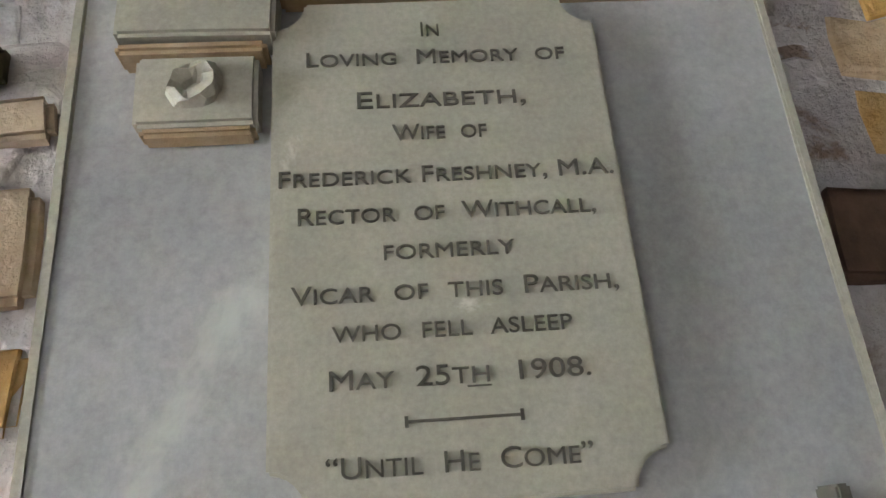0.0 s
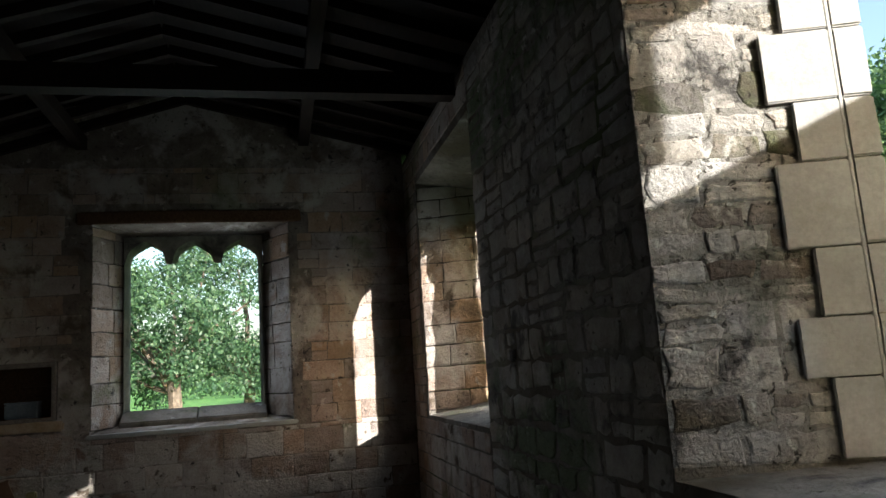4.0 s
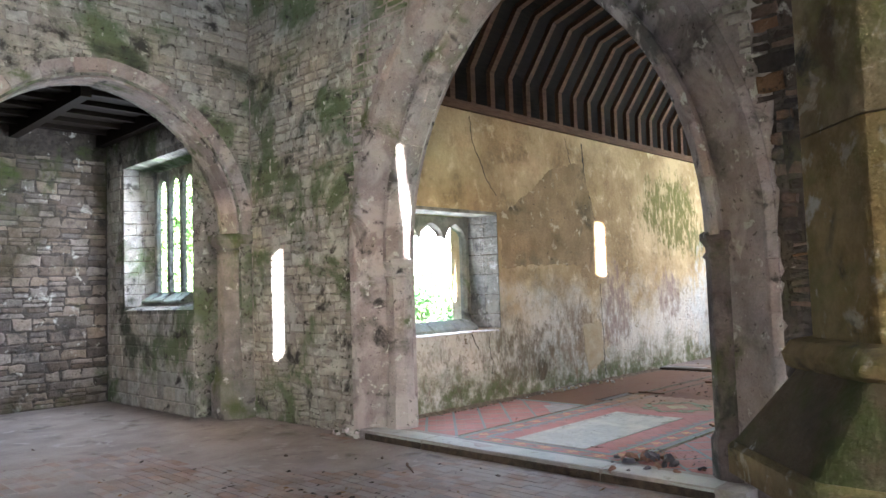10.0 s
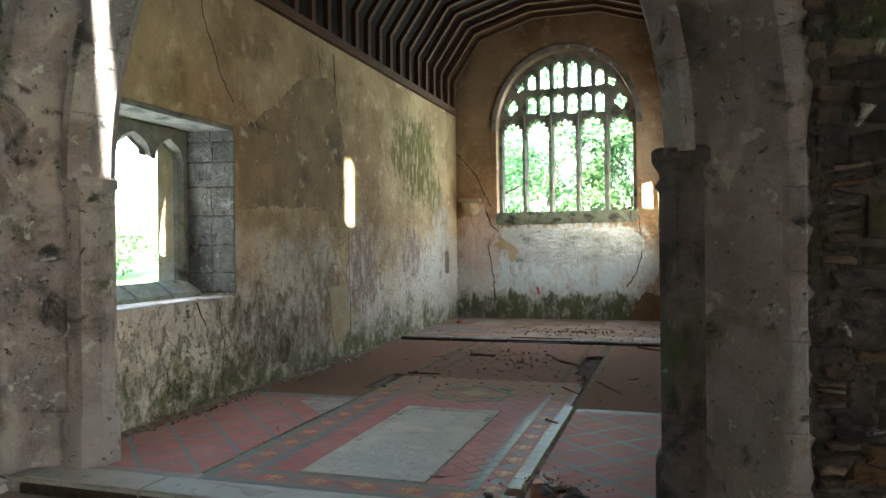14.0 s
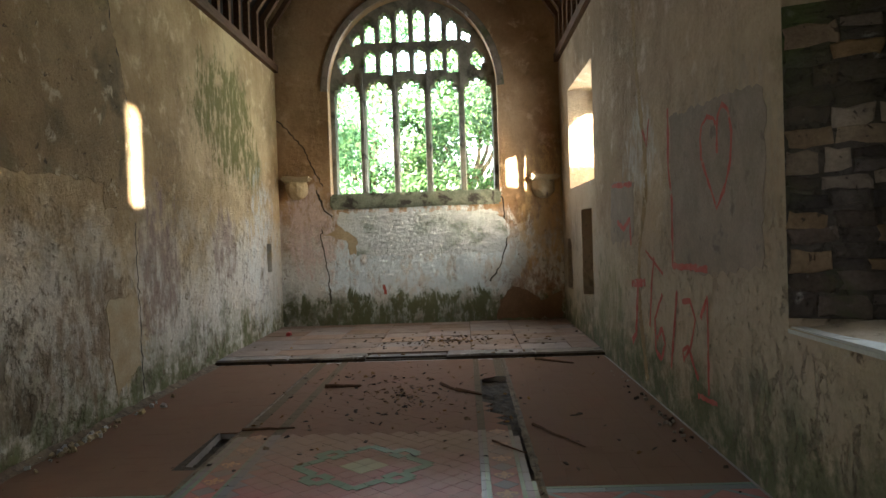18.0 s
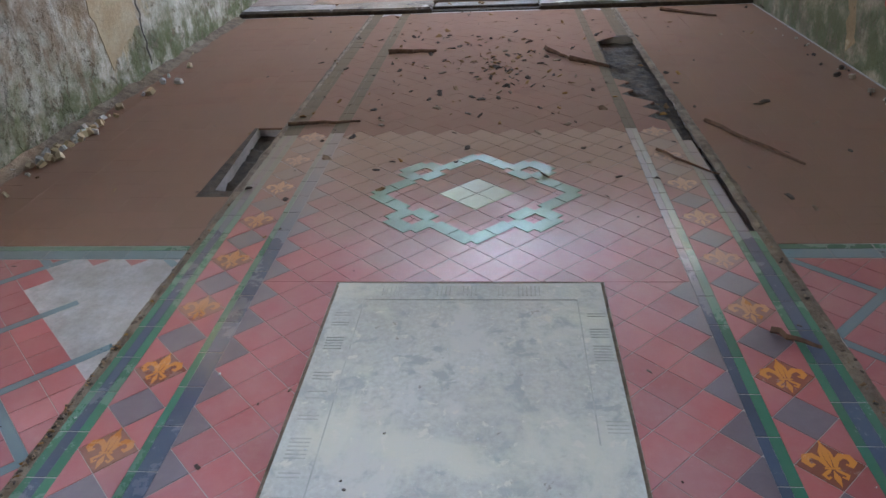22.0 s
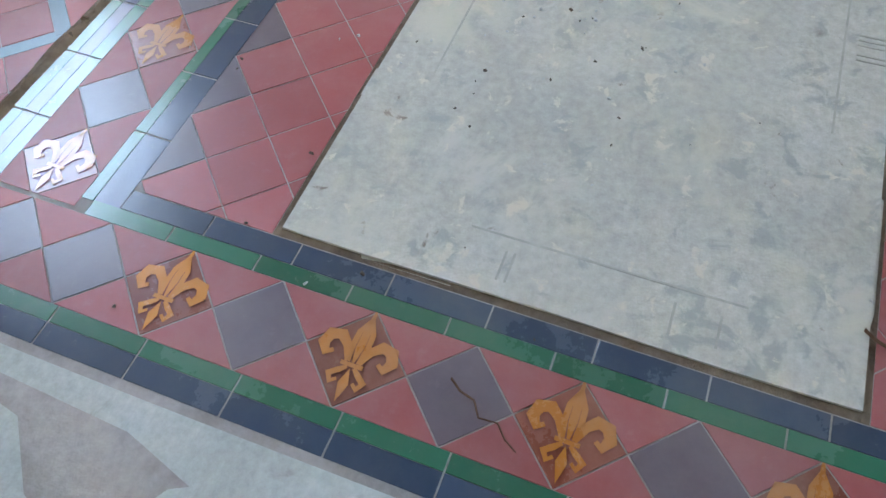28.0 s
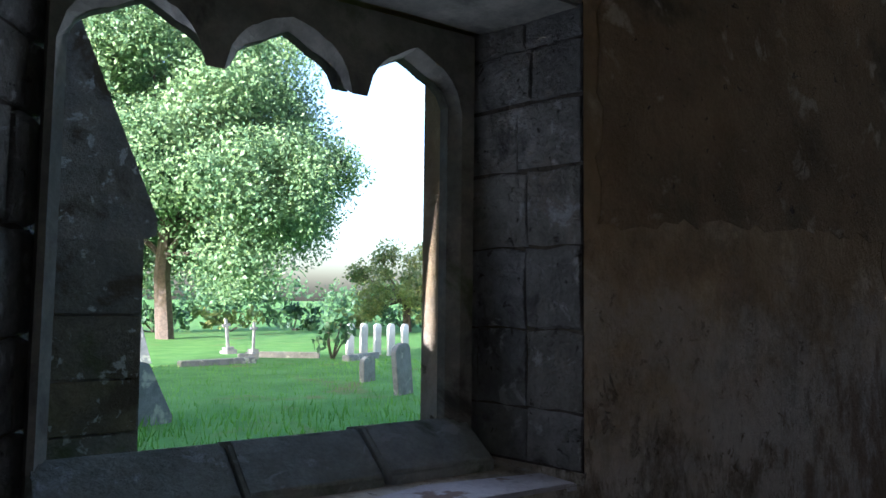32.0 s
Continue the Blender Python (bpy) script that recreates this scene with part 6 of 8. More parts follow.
def fleur(c, k):
    """The yellow inlay of a patterned tile: a lily with two curled petals, pointing up the church."""
    bm = bmesh.new()
    def blob(pts):
        bm.faces.new([bm.verts.new((c[0] - v * k, c[1] + u * k, FL + 0.0016)) for u, v in pts])
    def ribbon(pts, w0, w1):
        """A curled band through pts that swells from w0 to w1."""
        n = len(pts)
        side = []
        for i, (u, v) in enumerate(pts):
            a, b = pts[max(0, i - 1)], pts[min(n - 1, i + 1)]
            d = Vector((b[0] - a[0], b[1] - a[1])).normalized()
            w = w0 + (w1 - w0) * math.sin(math.pi * i / (n - 1))
            side.append(((u - d.y * w, v + d.x * w), (u + d.y * w, v - d.x * w)))
        for (a, b), (c2, d2) in zip(side, side[1:]):
            blob([a, b, d2, c2])

    for s in (-1, 0, 1):
        ribbon([(0.10 * s, -0.12), (0.17 * s, 0.25), (0.16 * s, 0.6), (0.0, 1.16 if s == 0 else 1.0)], 0.03, 0.10 if s == 0 else 0.07)
        if s:
            ribbon([(0.14 * s, -0.12), (0.27 * s, 0.22), (0.48 * s, 0.42), (0.72 * s, 0.36), (0.80 * s, 0.12), (0.66 * s, -0.08), (0.52 * s, 0.02)], 0.05, 0.15)
            ribbon([(0.08 * s, -0.24), (0.22 * s, -0.36), (0.40 * s, -0.50), (0.30 * s, -0.66), (0.18 * s, -0.56)], 0.04, 0.08)
    blob([(-0.26, -0.13), (0.26, -0.13), (0.26, -0.23), (-0.26, -0.23)])
    blob([(0, -0.26), (0.12, -0.62), (0, -1.05), (-0.12, -0.62)])
    bmesh.ops.recalc_face_normals(bm, faces=bm.faces[:])
    for f in bm.faces:
        if f.normal.z < 0:
            f.normal_flip()
    return bm


spots = [((FRONT[2] + FRONT[3]) / 2, -8.389 + 0.326 * k) for k in range(-2, 4)]
for ys in (BL, BR):
    spots += [(-11.195 + 0.330 * k, (ys[3] + ys[4]) / 2) for k in range(-6, 6)]
me = bpy.data.meshes.new("lily_inlay")
b_ = fleur((0, 0), 0.069)
b_.to_mesh(me)
me.materials.append(M["yellow"])
for x, y in spots:
    if x < -13.2 or inside((x, y), TRENCH):
        continue
    ob = new("lily_inlay", me)
    ob.location = (x, y, 0.0004)
    ob.parent = floor_c

# ---- roughcast of the walls: stones laid one by one
ARCH_HOLE = pointed(ARCH["c"], 2.63, 2.12, 4.04, base=-0.28)
# east wall of the aisle: squared courses
AISLE_HOLES = [rect(-2.66, -0.43, 1.44, 3.86), rect(-3.72, -2.82, 1.56, 2.34)]
masonry(w_aisle_e, (WX, 0, 0), (0, 1, 0), (1, 0, 0), -3.74, 0.86, 0.0, 1.44, (0.17, 0.27), (0.22, 0.5), "square", ["lime_low", "lime_low", "lime_ashlar"], [], (-2.2, 0.8), 110, (0.002, 0.008), 0.008, 3, "lime_low")
masonry(w_aisle_e, (WX, 0, 0), (0, 1, 0), (1, 0, 0), -3.74, 0.86, 1.44, 4.36, (0.17, 0.27), (0.22, 0.5), "square", ["ashlar", "lime_ashlar", "lime_ashlar"], AISLE_HOLES, (-2.2, 2.4), 170, (0.002, 0.009), 0.008, 4, "lime_ashlar_far")
# nave east wall, south of the arch and north of it: thin rough rubble, the south part darkened for its dimmer light
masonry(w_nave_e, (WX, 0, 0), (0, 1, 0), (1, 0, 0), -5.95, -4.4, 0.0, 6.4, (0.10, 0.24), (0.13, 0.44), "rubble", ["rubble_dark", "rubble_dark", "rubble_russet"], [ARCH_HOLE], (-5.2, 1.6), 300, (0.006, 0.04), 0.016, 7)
masonry(w_nave_e, (WX, 0, 0), (0, 1, 0), (1, 0, 0), -13.38, -10.95, 0.0, 7.9, (0.10, 0.20), (0.14, 0.40), "rubble", ["rubble_grey"], [ARCH_HOLE], (-11.8, 1.6), 240, (0.007, 0.018), 0.014, 8, "rubble_grey_far")
masonry(w_nave_e, (WX, 0, 0), (0, 1, 0), (1, 0, 0), -10.95, -5.95, 3.2, 7.9, (0.10, 0.20), (0.14, 0.40), "rubble", ["rubble"], [ARCH_HOLE], None, 0, (0.003, 0.016), 0.018, 9, "rubble_grey_far")
# smooth-faced outer order of the chancel arch
order("voussoir", at_x(WX + 0.004, -1), (-1, 0, 0), ARCH["c"], 2.275, 2.12, 3.68, [(0.0, 0.13), (0.26, -0.012), (0.34, -0.012), (0.34, 0.06), (0.02, 0.2)], M["arch_stone"], w_nave_e, 16, 2)
for s in (-1, 1):
    v = 0.0
    k = 0
    while v < 2.1:
        h = (0.38, 0.30, 0.46, 0.34, 0.42)[k % 5]
        h = min(h, 2.12 - v)
        bm = bmesh.new()
        prof = [(2.275, -0.13), (2.535, 0.012), (2.615, 0.012), (2.615, -0.06), (2.295, -0.2)]
        rings = [[bm.verts.new((WX + 0.004 + d, ARCH["c"] + s * u, z)) for u, d in prof] for z in (v + 0.004, v + h - 0.004)]
        for i in range(5):
            bm.faces.new((rings[0][i], rings[0][(i + 1) % 5], rings[1][(i + 1) % 5], rings[1][i]))
        bm.faces.new(rings[0]), bm.faces.new(rings[1])
        bmesh.ops.recalc_face_normals(bm, faces=bm.faces[:])
        bmesh.ops.bevel(bm, geom=bm.edges[:], offset=0.006, segments=1, affect="EDGES")
        part("jamb_stone", bm, M["arch_stone"], w_nave_e)
        v += h
        k += 1
# north arcade, north aisle
NA_HOLE_W = [(u, v) for u, v in pointed(-6.95, 2.16, 2.62, 2.32, base=-0.28)]
masonry(w_arcade_n, (0, -13.4, 0), (1, 0, 0), (0, 1, 0), -9.03, -2.0, 0.0, 7.9, (0.11, 0.2), (0.16, 0.42), "rubble", ["rubble_grey"], [NA_HOLE_W], None, 0, (0.003, 0.016), 0.018, 11, "rubble_grey_far")
masonry(w_naisle_e, (-8.45, 0, 0), (0, 1, 0), (1, 0, 0), -17.28, -14.04, 0.0, 4.3, (0.16, 0.24), (0.22, 0.48), "square", ["ashlar"], [rect(-16.62, -14.0, 1.55, 4.12)], None, 0, (0.006, 0.018), 0.014, 12, "rubble_grey_far")
masonry(w_naisle_n, (0, -17.3, 0), (1, 0, 0), (0, 1, 0), -8.44, -2.5, 0.0, 4.3, (0.13, 0.22), (0.2, 0.45), "rubble", ["rubble"], [], None, 0, (0.004, 0.018), 0.016, 13, "rubble_far")
# south wall: lime-smeared rubble by the tablet
masonry(w_south, (0, AY, 0), (1, 0, 0), (0, -1, 0), -0.99, 1.5, 1.0, 3.9, (0.10, 0.21), (0.14, 0.36), "rubble", ["rubble_lime", "rubble_lime", "rubble_lime", "rubble_lime", "rubble_lime", "rubble_tan"], [rect(-0.43, 0.56, 1.93, 3.1)], (-0.4, 2.5), 280, (0.003, 0.020), 0.008, 14)
masonry(w_south, (0, AY, 0), (1, 0, 0), (0, -1, 0), -6.02, -3.40, 0.0, 4.36, (0.11, 0.22), (0.16, 0.42), "rubble", ["rubble"], [], None, 0, (0.004, 0.014), 0.02, 15, "rubble_grey_far")
masonry(w_south, (0, AY, 0), (1, 0, 0), (0, -1, 0), -9.03, -6.02, 0.0, 4.36, (0.15, 0.22), (0.2, 0.45), "square", ["ashlar"], [rect(-8.33, -6.0, 1.44, 3.98)], None, 0, (0.004, 0.012), 0.014, 16, "lime_ashlar_far")


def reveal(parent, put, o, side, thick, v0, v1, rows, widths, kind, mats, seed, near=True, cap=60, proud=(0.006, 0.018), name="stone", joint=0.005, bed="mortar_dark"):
    """Stones on one splayed jamb of an opening; side 0: the lower u, 1: the upper."""
    ui = min(p[0] for p in o["inner"]) if side == 0 else max(p[0] for p in o["inner"])
    uo = min(p[0] for p in o["outer"]) if side == 0 else max(p[0] for p in o["outer"])
    a, b = Vector(put(ui, 0, 0)), Vector(put(uo, 0, thick))
    along = (b - a)
    mid = Vector(put((min(p[0] for p in o["inner"]) + max(p[0] for p in o["inner"])) / 2, 0, thick / 2))
    n = Vector((0, 0, 1)).cross(along).normalized()
    if n.dot(mid - a) < 0:
        n = -n
    bm = bmesh.new()
    face = [a + n * 0.002 + Vector((0, 0, v0)), b + n * 0.002 + Vector((0, 0, v0)), b + n * 0.002 + Vector((0, 0, v1)), a + n * 0.002 + Vector((0, 0, v1))]
    bm.faces.new([bm.verts.new(p - n * q) for q in (0.0,) for p in face])
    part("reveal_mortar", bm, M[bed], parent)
    masonry(parent, a, along, n, 0.0, along.length, v0, v1, rows, widths, kind, mats, [], (0.3, (v0 + v1) / 2), cap, proud, joint, seed, mats[0], name)


reveal(w_chan_n, at_y(NY, -1), N_WIN, 0, 0.60, 1.18, 2.88, (0.2, 0.34), (0.22, 0.4), "square", ["grey_ashlar"], 31)
reveal(w_chan_n, at_y(NY, -1), N_WIN, 1, 0.60, 1.18, 2.88, (0.2, 0.34), (0.22, 0.4), "square", ["grey_ashlar"], 32, proud=(0.01, 0.03))
reveal(w_aisle_e, at_x(WX, -1), A_WIN, 0, 0.5, 1.52, 3.7, (0.2, 0.3), (0.25, 0.5), "square", ["lime_ashlar", "ashlar"], 33)
reveal(w_aisle_e, at_x(WX, -1), A_WIN, 1, 0.5, 1.52, 3.7, (0.2, 0.3), (0.25, 0.5), "square", ["lime_ashlar", "ashlar"], 34)
reveal(w_south, at_y(AY, 1), OP1, 0, 0.86, 1.46, 4.26, (0.07, 0.2), (0.12, 0.34), "rubble", ["rubble", "rubble_grey", "rubble_grey"], 35, cap=150, proud=(0.003, 0.013), joint=0.014, bed="mortar_grey")
reveal(w_south, at_y(AY, 1), OP1, 1, 0.86, 1.46, 4.0, (0.06, 0.15), (0.10, 0.22), "rubble", ["rubble_tan", "rubble_lime", "rubble"], 39, cap=90, proud=(0.003, 0.014), bed="mortar_lime")
reveal(w_south, at_y(AY, 1), S_W2, 0, 0.86, 1.5, 3.9, (0.16, 0.26), (0.2, 0.45), "square", ["ashlar"], 36)
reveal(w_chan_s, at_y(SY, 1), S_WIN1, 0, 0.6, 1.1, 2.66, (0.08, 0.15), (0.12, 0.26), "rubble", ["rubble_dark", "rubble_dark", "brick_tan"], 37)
reveal(w_naisle_e, at_x(-8.45, -1), NA_WIN, 0, 0.56, 1.65, 4.05, (0.17, 0.24), (0.2, 0.4), "square", ["rubble_grey"], 38)
# dressed quoins and chamfered outer jamb of the broken window
REVEAL = Matrix.Translation((-3.40, AY, 0)) @ Matrix.Rotation(math.atan2(0.88, 0.34), 4, "Z")
v, k = 1.47, 0
while v < 4.2:
    h = (0.31, 0.24, 0.28, 0.36, 0.26)[k % 5]
    w = 0.54 if k % 2 else 0.64
    part("quoin", rough_box((w, -0.036, v + 0.003), (0.826, 0.03, v + h - 0.003), 0.006, 0.003, REVEAL), M["quoin"], win_o)
    part("chamfer_stone", rough_box((0.84, -0.034, v + 0.003), (0.965, 0.03, v + h - 0.003), 0.008, 0.003, REVEAL), M["quoin"], win_o)
    v += h
    k += 1
bm = bmesh.new()
lathe(bm, [(0.012, 1.47), (0.012, 4.2)], 8, (0.833, -0.022))
bm.transform(REVEAL)
part("roll_moulding", bm, M["quoin"], win_o)
# lintels
for parent, lo, hi, mt in ((w_aisle_e, (WX - 0.4, -2.75, 3.725), (WX + 0.03, -0.36, 3.86), "oak"), (w_chan_n, (-11.72, NY - 0.46, 2.862), (-9.66, NY - 0.004, 2.912), "carved"),
                           (w_south, (-8.3, AY + 0.004, 3.962), (-5.95, AY + 0.5, 4.05), "tan_stone")):
    part("lintel", rough_box(lo, hi, 0.012, 0.012, cuts=3), M[mt], parent)
# ledge under the aisle window, plastered ledge of the chancel window
part("ledge", rough_box((WX - 0.3, -2.62, 1.44), (WX + 0.045, -0.46, 1.485), 0.012, 0.008, cuts=3), M["concrete"], w_aisle_e)
part("ledge", rough_box((-11.66, NY - 0.42, 1.12), (-9.68, NY - 0.002, 1.15), 0.014, 0.008, cuts=3), M["limewash"], w_chan_n)
part("ledge", rough_box((-11.48, SY - 0.012, 1.02), (-9.94, SY + 0.5, 1.062), 0.014, 0.008, cuts=3), M["concrete"], w_chan_s)

# ---- recess cupboard in the aisle wall
cup = thing("wall_cupboard", "open dark recess with a worn timber frame and stone sill", "cupboard", (WX, -3.27, 1.66))
for lo, hi, nm in (((-0.08, -0.36, 0.0), (0.035, -0.315, 0.60), "frame_post"), ((-0.08, 0.315, 0.0), (0.035, 0.36, 0.60), "frame_post"), ((-0.08, -0.36, 0.555), (0.04, 0.36, 0.605), "frame_head"),
                   ((-0.08, -0.36, 0.0), (0.04, 0.36, 0.035), "frame_rail")):
    part(nm, rough_box(lo, hi, 0.006, 0.006), M["grey_wood"], cup)
part("sill", rough_box((-0.1, -0.35, -0.11), (0.05, 0.44, -0.005), 0.02, 0.012, cuts=2), M["tan_stone"], cup)
part("back_panel", rough_box((-0.34, -0.36, 0.0), (-0.30, 0.36, 0.61), 0.0), M["oak"], cup)
part("shelf", rough_box((-0.29, -0.33, 0.36), (-0.14, 0.33, 0.385), 0.004), M["oak"], cup)
box_in = thing("zinc_box", "dull blue-grey metal box inside the recess", "box", (WX - 0.2, -3.27, 1.70))
zb = part("body", rough_box((-0.07, -0.17, 0.0), (0.07, 0.15, 0.15), 0.01), M["zinc"], box_in)
part("lid", rough_box((-0.075, -0.175, 0.151), (0.075, 0.155, 0.17), 0.005), M["zinc"], zb)
# backs of the niches, and of the aumbry in a near-black that darkens its recess
bm = bmesh.new()
box(bm, (-19.38, SY + 0.25, 0.66), (-18.82, SY + 0.3, 1.52))
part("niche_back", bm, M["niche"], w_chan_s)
bm = bmesh.new()
box(bm, (-17.88, SY + 0.25, 0.66), (-17.06, SY + 0.3, 1.9))
part("niche_back", bm, M["niche"], w_chan_s)
bm = bmesh.new()
box(bm, (-19.23, NY - 0.34, 1.08), (-18.94, NY - 0.3, 1.56))
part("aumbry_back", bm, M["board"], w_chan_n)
# corbels either side of the east window
for y, z in ((-10.52, 2.45), (-6.45, 2.35)):
    c = thing("corbel", "broken plastered stone corbel beside the window", "corbel", (EX, y, z), "corbels")
    part("shelf", rough_box((0.0, -0.24, 0.08), (0.19, 0.25, 0.17), 0.03, 0.03, cuts=2), M["bare_ochre"], c)
    bm = bmesh.new()
    bmesh.ops.create_uvsphere(bm, u_segments=18, v_segments=12, radius=1.0)
    for v in bm.verts:
        q = 1 + 0.12 * noise.noise(v.co * 2.3 + Vector((y, z, 0)))
        v.co = Vector((v.co.x * 0.17 * q, v.co.y * 0.19 * q, -0.02 + v.co.z * 0.19 * q))
    part("bracket", bm, M["bare_ochre"], c)

# small fixings on the stone walls
stub = thing("timber_stub", "mossy yellow-green timber post fixed to the wall", "timber post", (WX + 0.012, -3.11, 0.49))
part("post", rough_box((0.0, -0.05, 0.0), (0.06, 0.05, 0.48), 0.012, 0.008, cuts=2), M["mossy_plaster"], stub)
panel = thing("slate_panel", "dark blue-grey board fixed high on the nave wall", "panel", (WX + 0.02, -10.6, 5.72))
part("board", rough_box((0.0, -0.56, 0.0), (0.05, 0.56, 0.62), 0.006, 0.004, cuts=1), M["zinc"], panel)
part("bottom_edge", rough_box((0.0, -0.57, -0.03), (0.055, 0.57, -0.002), 0.004), M["concrete"], panel)
# ---- capital leaves
def leaf_mesh():
    bm = bmesh.new()
    rows = []
    for i, (d, z, w) in enumerate(((0.262, 2.79, 0.035), (0.275, 2.85, 0.05), (0.315, 2.91, 0.06), (0.365, 2.945, 0.065), (0.395, 2.93, 0.05), (0.39, 2.895, 0.025))):
        rows.append([bm.verts.new((d + (0.014 if k in (1, 3) else -0.008), w * (k - 2) / 2, z)) for k in range(5)])
    for a, b in zip(rows, rows[1:]):
        for k in range(4):
            bm.faces.new((a[k], a[k + 1], b[k + 1], b[k]))
    bmesh.ops.solidify(bm, geom=bm.faces[:], thickness=0.018)
    bmesh.ops.recalc_face_normals(bm, faces=bm.faces[:])
    for c in ((0.385, -0.045, 2.925), (0.385, 0.045, 2.925), (0.40, 0.0, 2.905)):
        bmesh.ops.create_icosphere(bm, subdivisions=1, radius=0.026, matrix=Matrix.Translation(c))
    for f in bm.faces:
        f.smooth = True
    me = bpy.data.meshes.new("leaf")
    bm.to_mesh(me)
    me.materials.append(M["pier"])
    return me


LEAF = leaf_mesh()
capital = [c for c in main_pier.children if c.name.startswith("capital")][0]
for k in range(16):
    ob = new("leaf", LEAF)
    ob.parent = capital
    ob.matrix_local = Matrix.Rotation(radians(22.5 * k + 11), 4, "Z")

# ---- cracks, bared patches and painted scrawls
def ribbon_on(put, pts, w, d=-0.003, seed=0, wander=0.02):
    """A thin wandering band on a wall face through pts of (u, v)."""
    rnd = random.Random(seed)
    fine = []
    for (a, b), (c, e) in zip(pts, pts[1:]):
        n = max(2, int(math.hypot(c - a, e - b) / 0.05))
        fine += [(a + (c - a) * k / n + (rnd.uniform(-wander, wander) if k else 0), b + (e - b) * k / n + (rnd.uniform(-wander, wander) if k else 0)) for k in range(n)]
    fine.append(pts[-1])
    bm = bmesh.new()
    prev = None
    for i, (u, v) in enumerate(fine):
        a, b = fine[max(0, i - 1)], fine[min(len(fine) - 1, i + 1)]
        du, dv = b[0] - a[0], b[1] - a[1]
        l = math.hypot(du, dv) or 1
        k = w * (rnd.uniform(0.6, 1.3) if wander else 1.0) / 2
        pair = [bm.verts.new(put(u - dv / l * k, v + du / l * k, d)), bm.verts.new(put(u + dv / l * k, v - du / l * k, d))]
        if prev:
            bm.faces.new((prev[0], pair[0], pair[1], prev[1]))
        prev = pair
    return bm


for k, (pts, w) in enumerate((([(-14.05, 4.25), (-14.1, 3.67), (-14.15, 3.42), (-14.27, 3.22), (-14.28, 3.08), (-14.38, 2.87), (-14.45, 2.77)], 0.035), ([(-14.45, 1.79), (-14.46, 1.31), (-14.48, 0.73), (-14.51, 0.18)], 0.02),
                              ([(-11.14, 4.29), (-11.18, 3.92), (-11.34, 3.65), (-11.45, 3.41), (-11.68, 3.16)], 0.016), ([(-13.54, 4.28), (-13.71, 3.8), (-13.9, 3.4), (-14.1, 3.1)], 0.015),
                              ([(-11.02, 1.13), (-11.07, 1.03), (-11.16, 0.88)], 0.018), ([(-11.44, 1.12), (-11.39, 0.92), (-11.47, 0.71), (-11.44, 0.52)], 0.014))):
    part("crack", ribbon_on(at_y(NY, 1), pts, w, 0.002, k), M["crack"], w_chan_n)
for k, (pts, w) in enumerate((([(-10.83, 3.57), (-10.63, 3.38), (-10.42, 3.14), (-10.29, 2.87), (-10.09, 2.46)], 0.02), ([(-10.2, 2.4), (-10.1, 2.1), (-9.95, 1.95)], 0.03), ([(-10.14, 1.75), (-10.14, 1.49), (-10.07, 1.09), (-10.01, 0.5)], 0.02),
                              ([(-7.15, 2.2), (-7.1, 1.91), (-7.08, 1.48), (-7.18, 1.09), (-7.37, 0.8)], 0.022), ([(-9.6, 1.78), (-9.58, 1.5), (-9.6, 1.36)], 0.025))):
    part("crack", ribbon_on(at_x(EX, 1), pts, w, 0.002, 20 + k), M["crack"], w_chan_e)
# Small purple-black patch on the ledge, in front of the sill.
M["ledge_mark"] = stone("purple_black_mark", (0.02, 0.012, 0.018), (0.05, 0.025, 0.04), 12, spread=0)
part("scorch_mark", plate(bmesh.new(), lambda u, v, d: (u, v, 1.158 + d), [(-9.92, -11.12), (-10.15, -11.12), (-10.13, -11.09), (-10.06, -11.07), (-9.98, -11.065), (-9.93, -11.08)], [], 0.0, 0.003), M["ledge_mark"], w_chan_n)
part("crack", ribbon_on(at_y(SY, -1), [(-14.6, 4.3), (-14.54, 3.17), (-14.42, 2.73), (-14.29, 2.31), (-14.25, 1.93), (-14.51, 1.51), (-14.66, 1.11), (-14.61, 0.73), (-14.4, 0.2)], 0.12, 0.002, 41), M["umber_coat"], w_chan_s)
HEART = [(-12.44, 2.04), (-12.43, 2.19), (-12.49, 2.27), (-12.61, 2.30), (-12.72, 2.26), (-12.76, 2.17), (-12.75, 2.04), (-12.61, 1.86), (-12.47, 1.69), (-12.33, 1.80), (-12.21, 1.97), (-12.18, 2.14), (-12.23, 2.28), (-12.33, 2.33), (-12.41, 2.27), (-12.43, 2.19)]
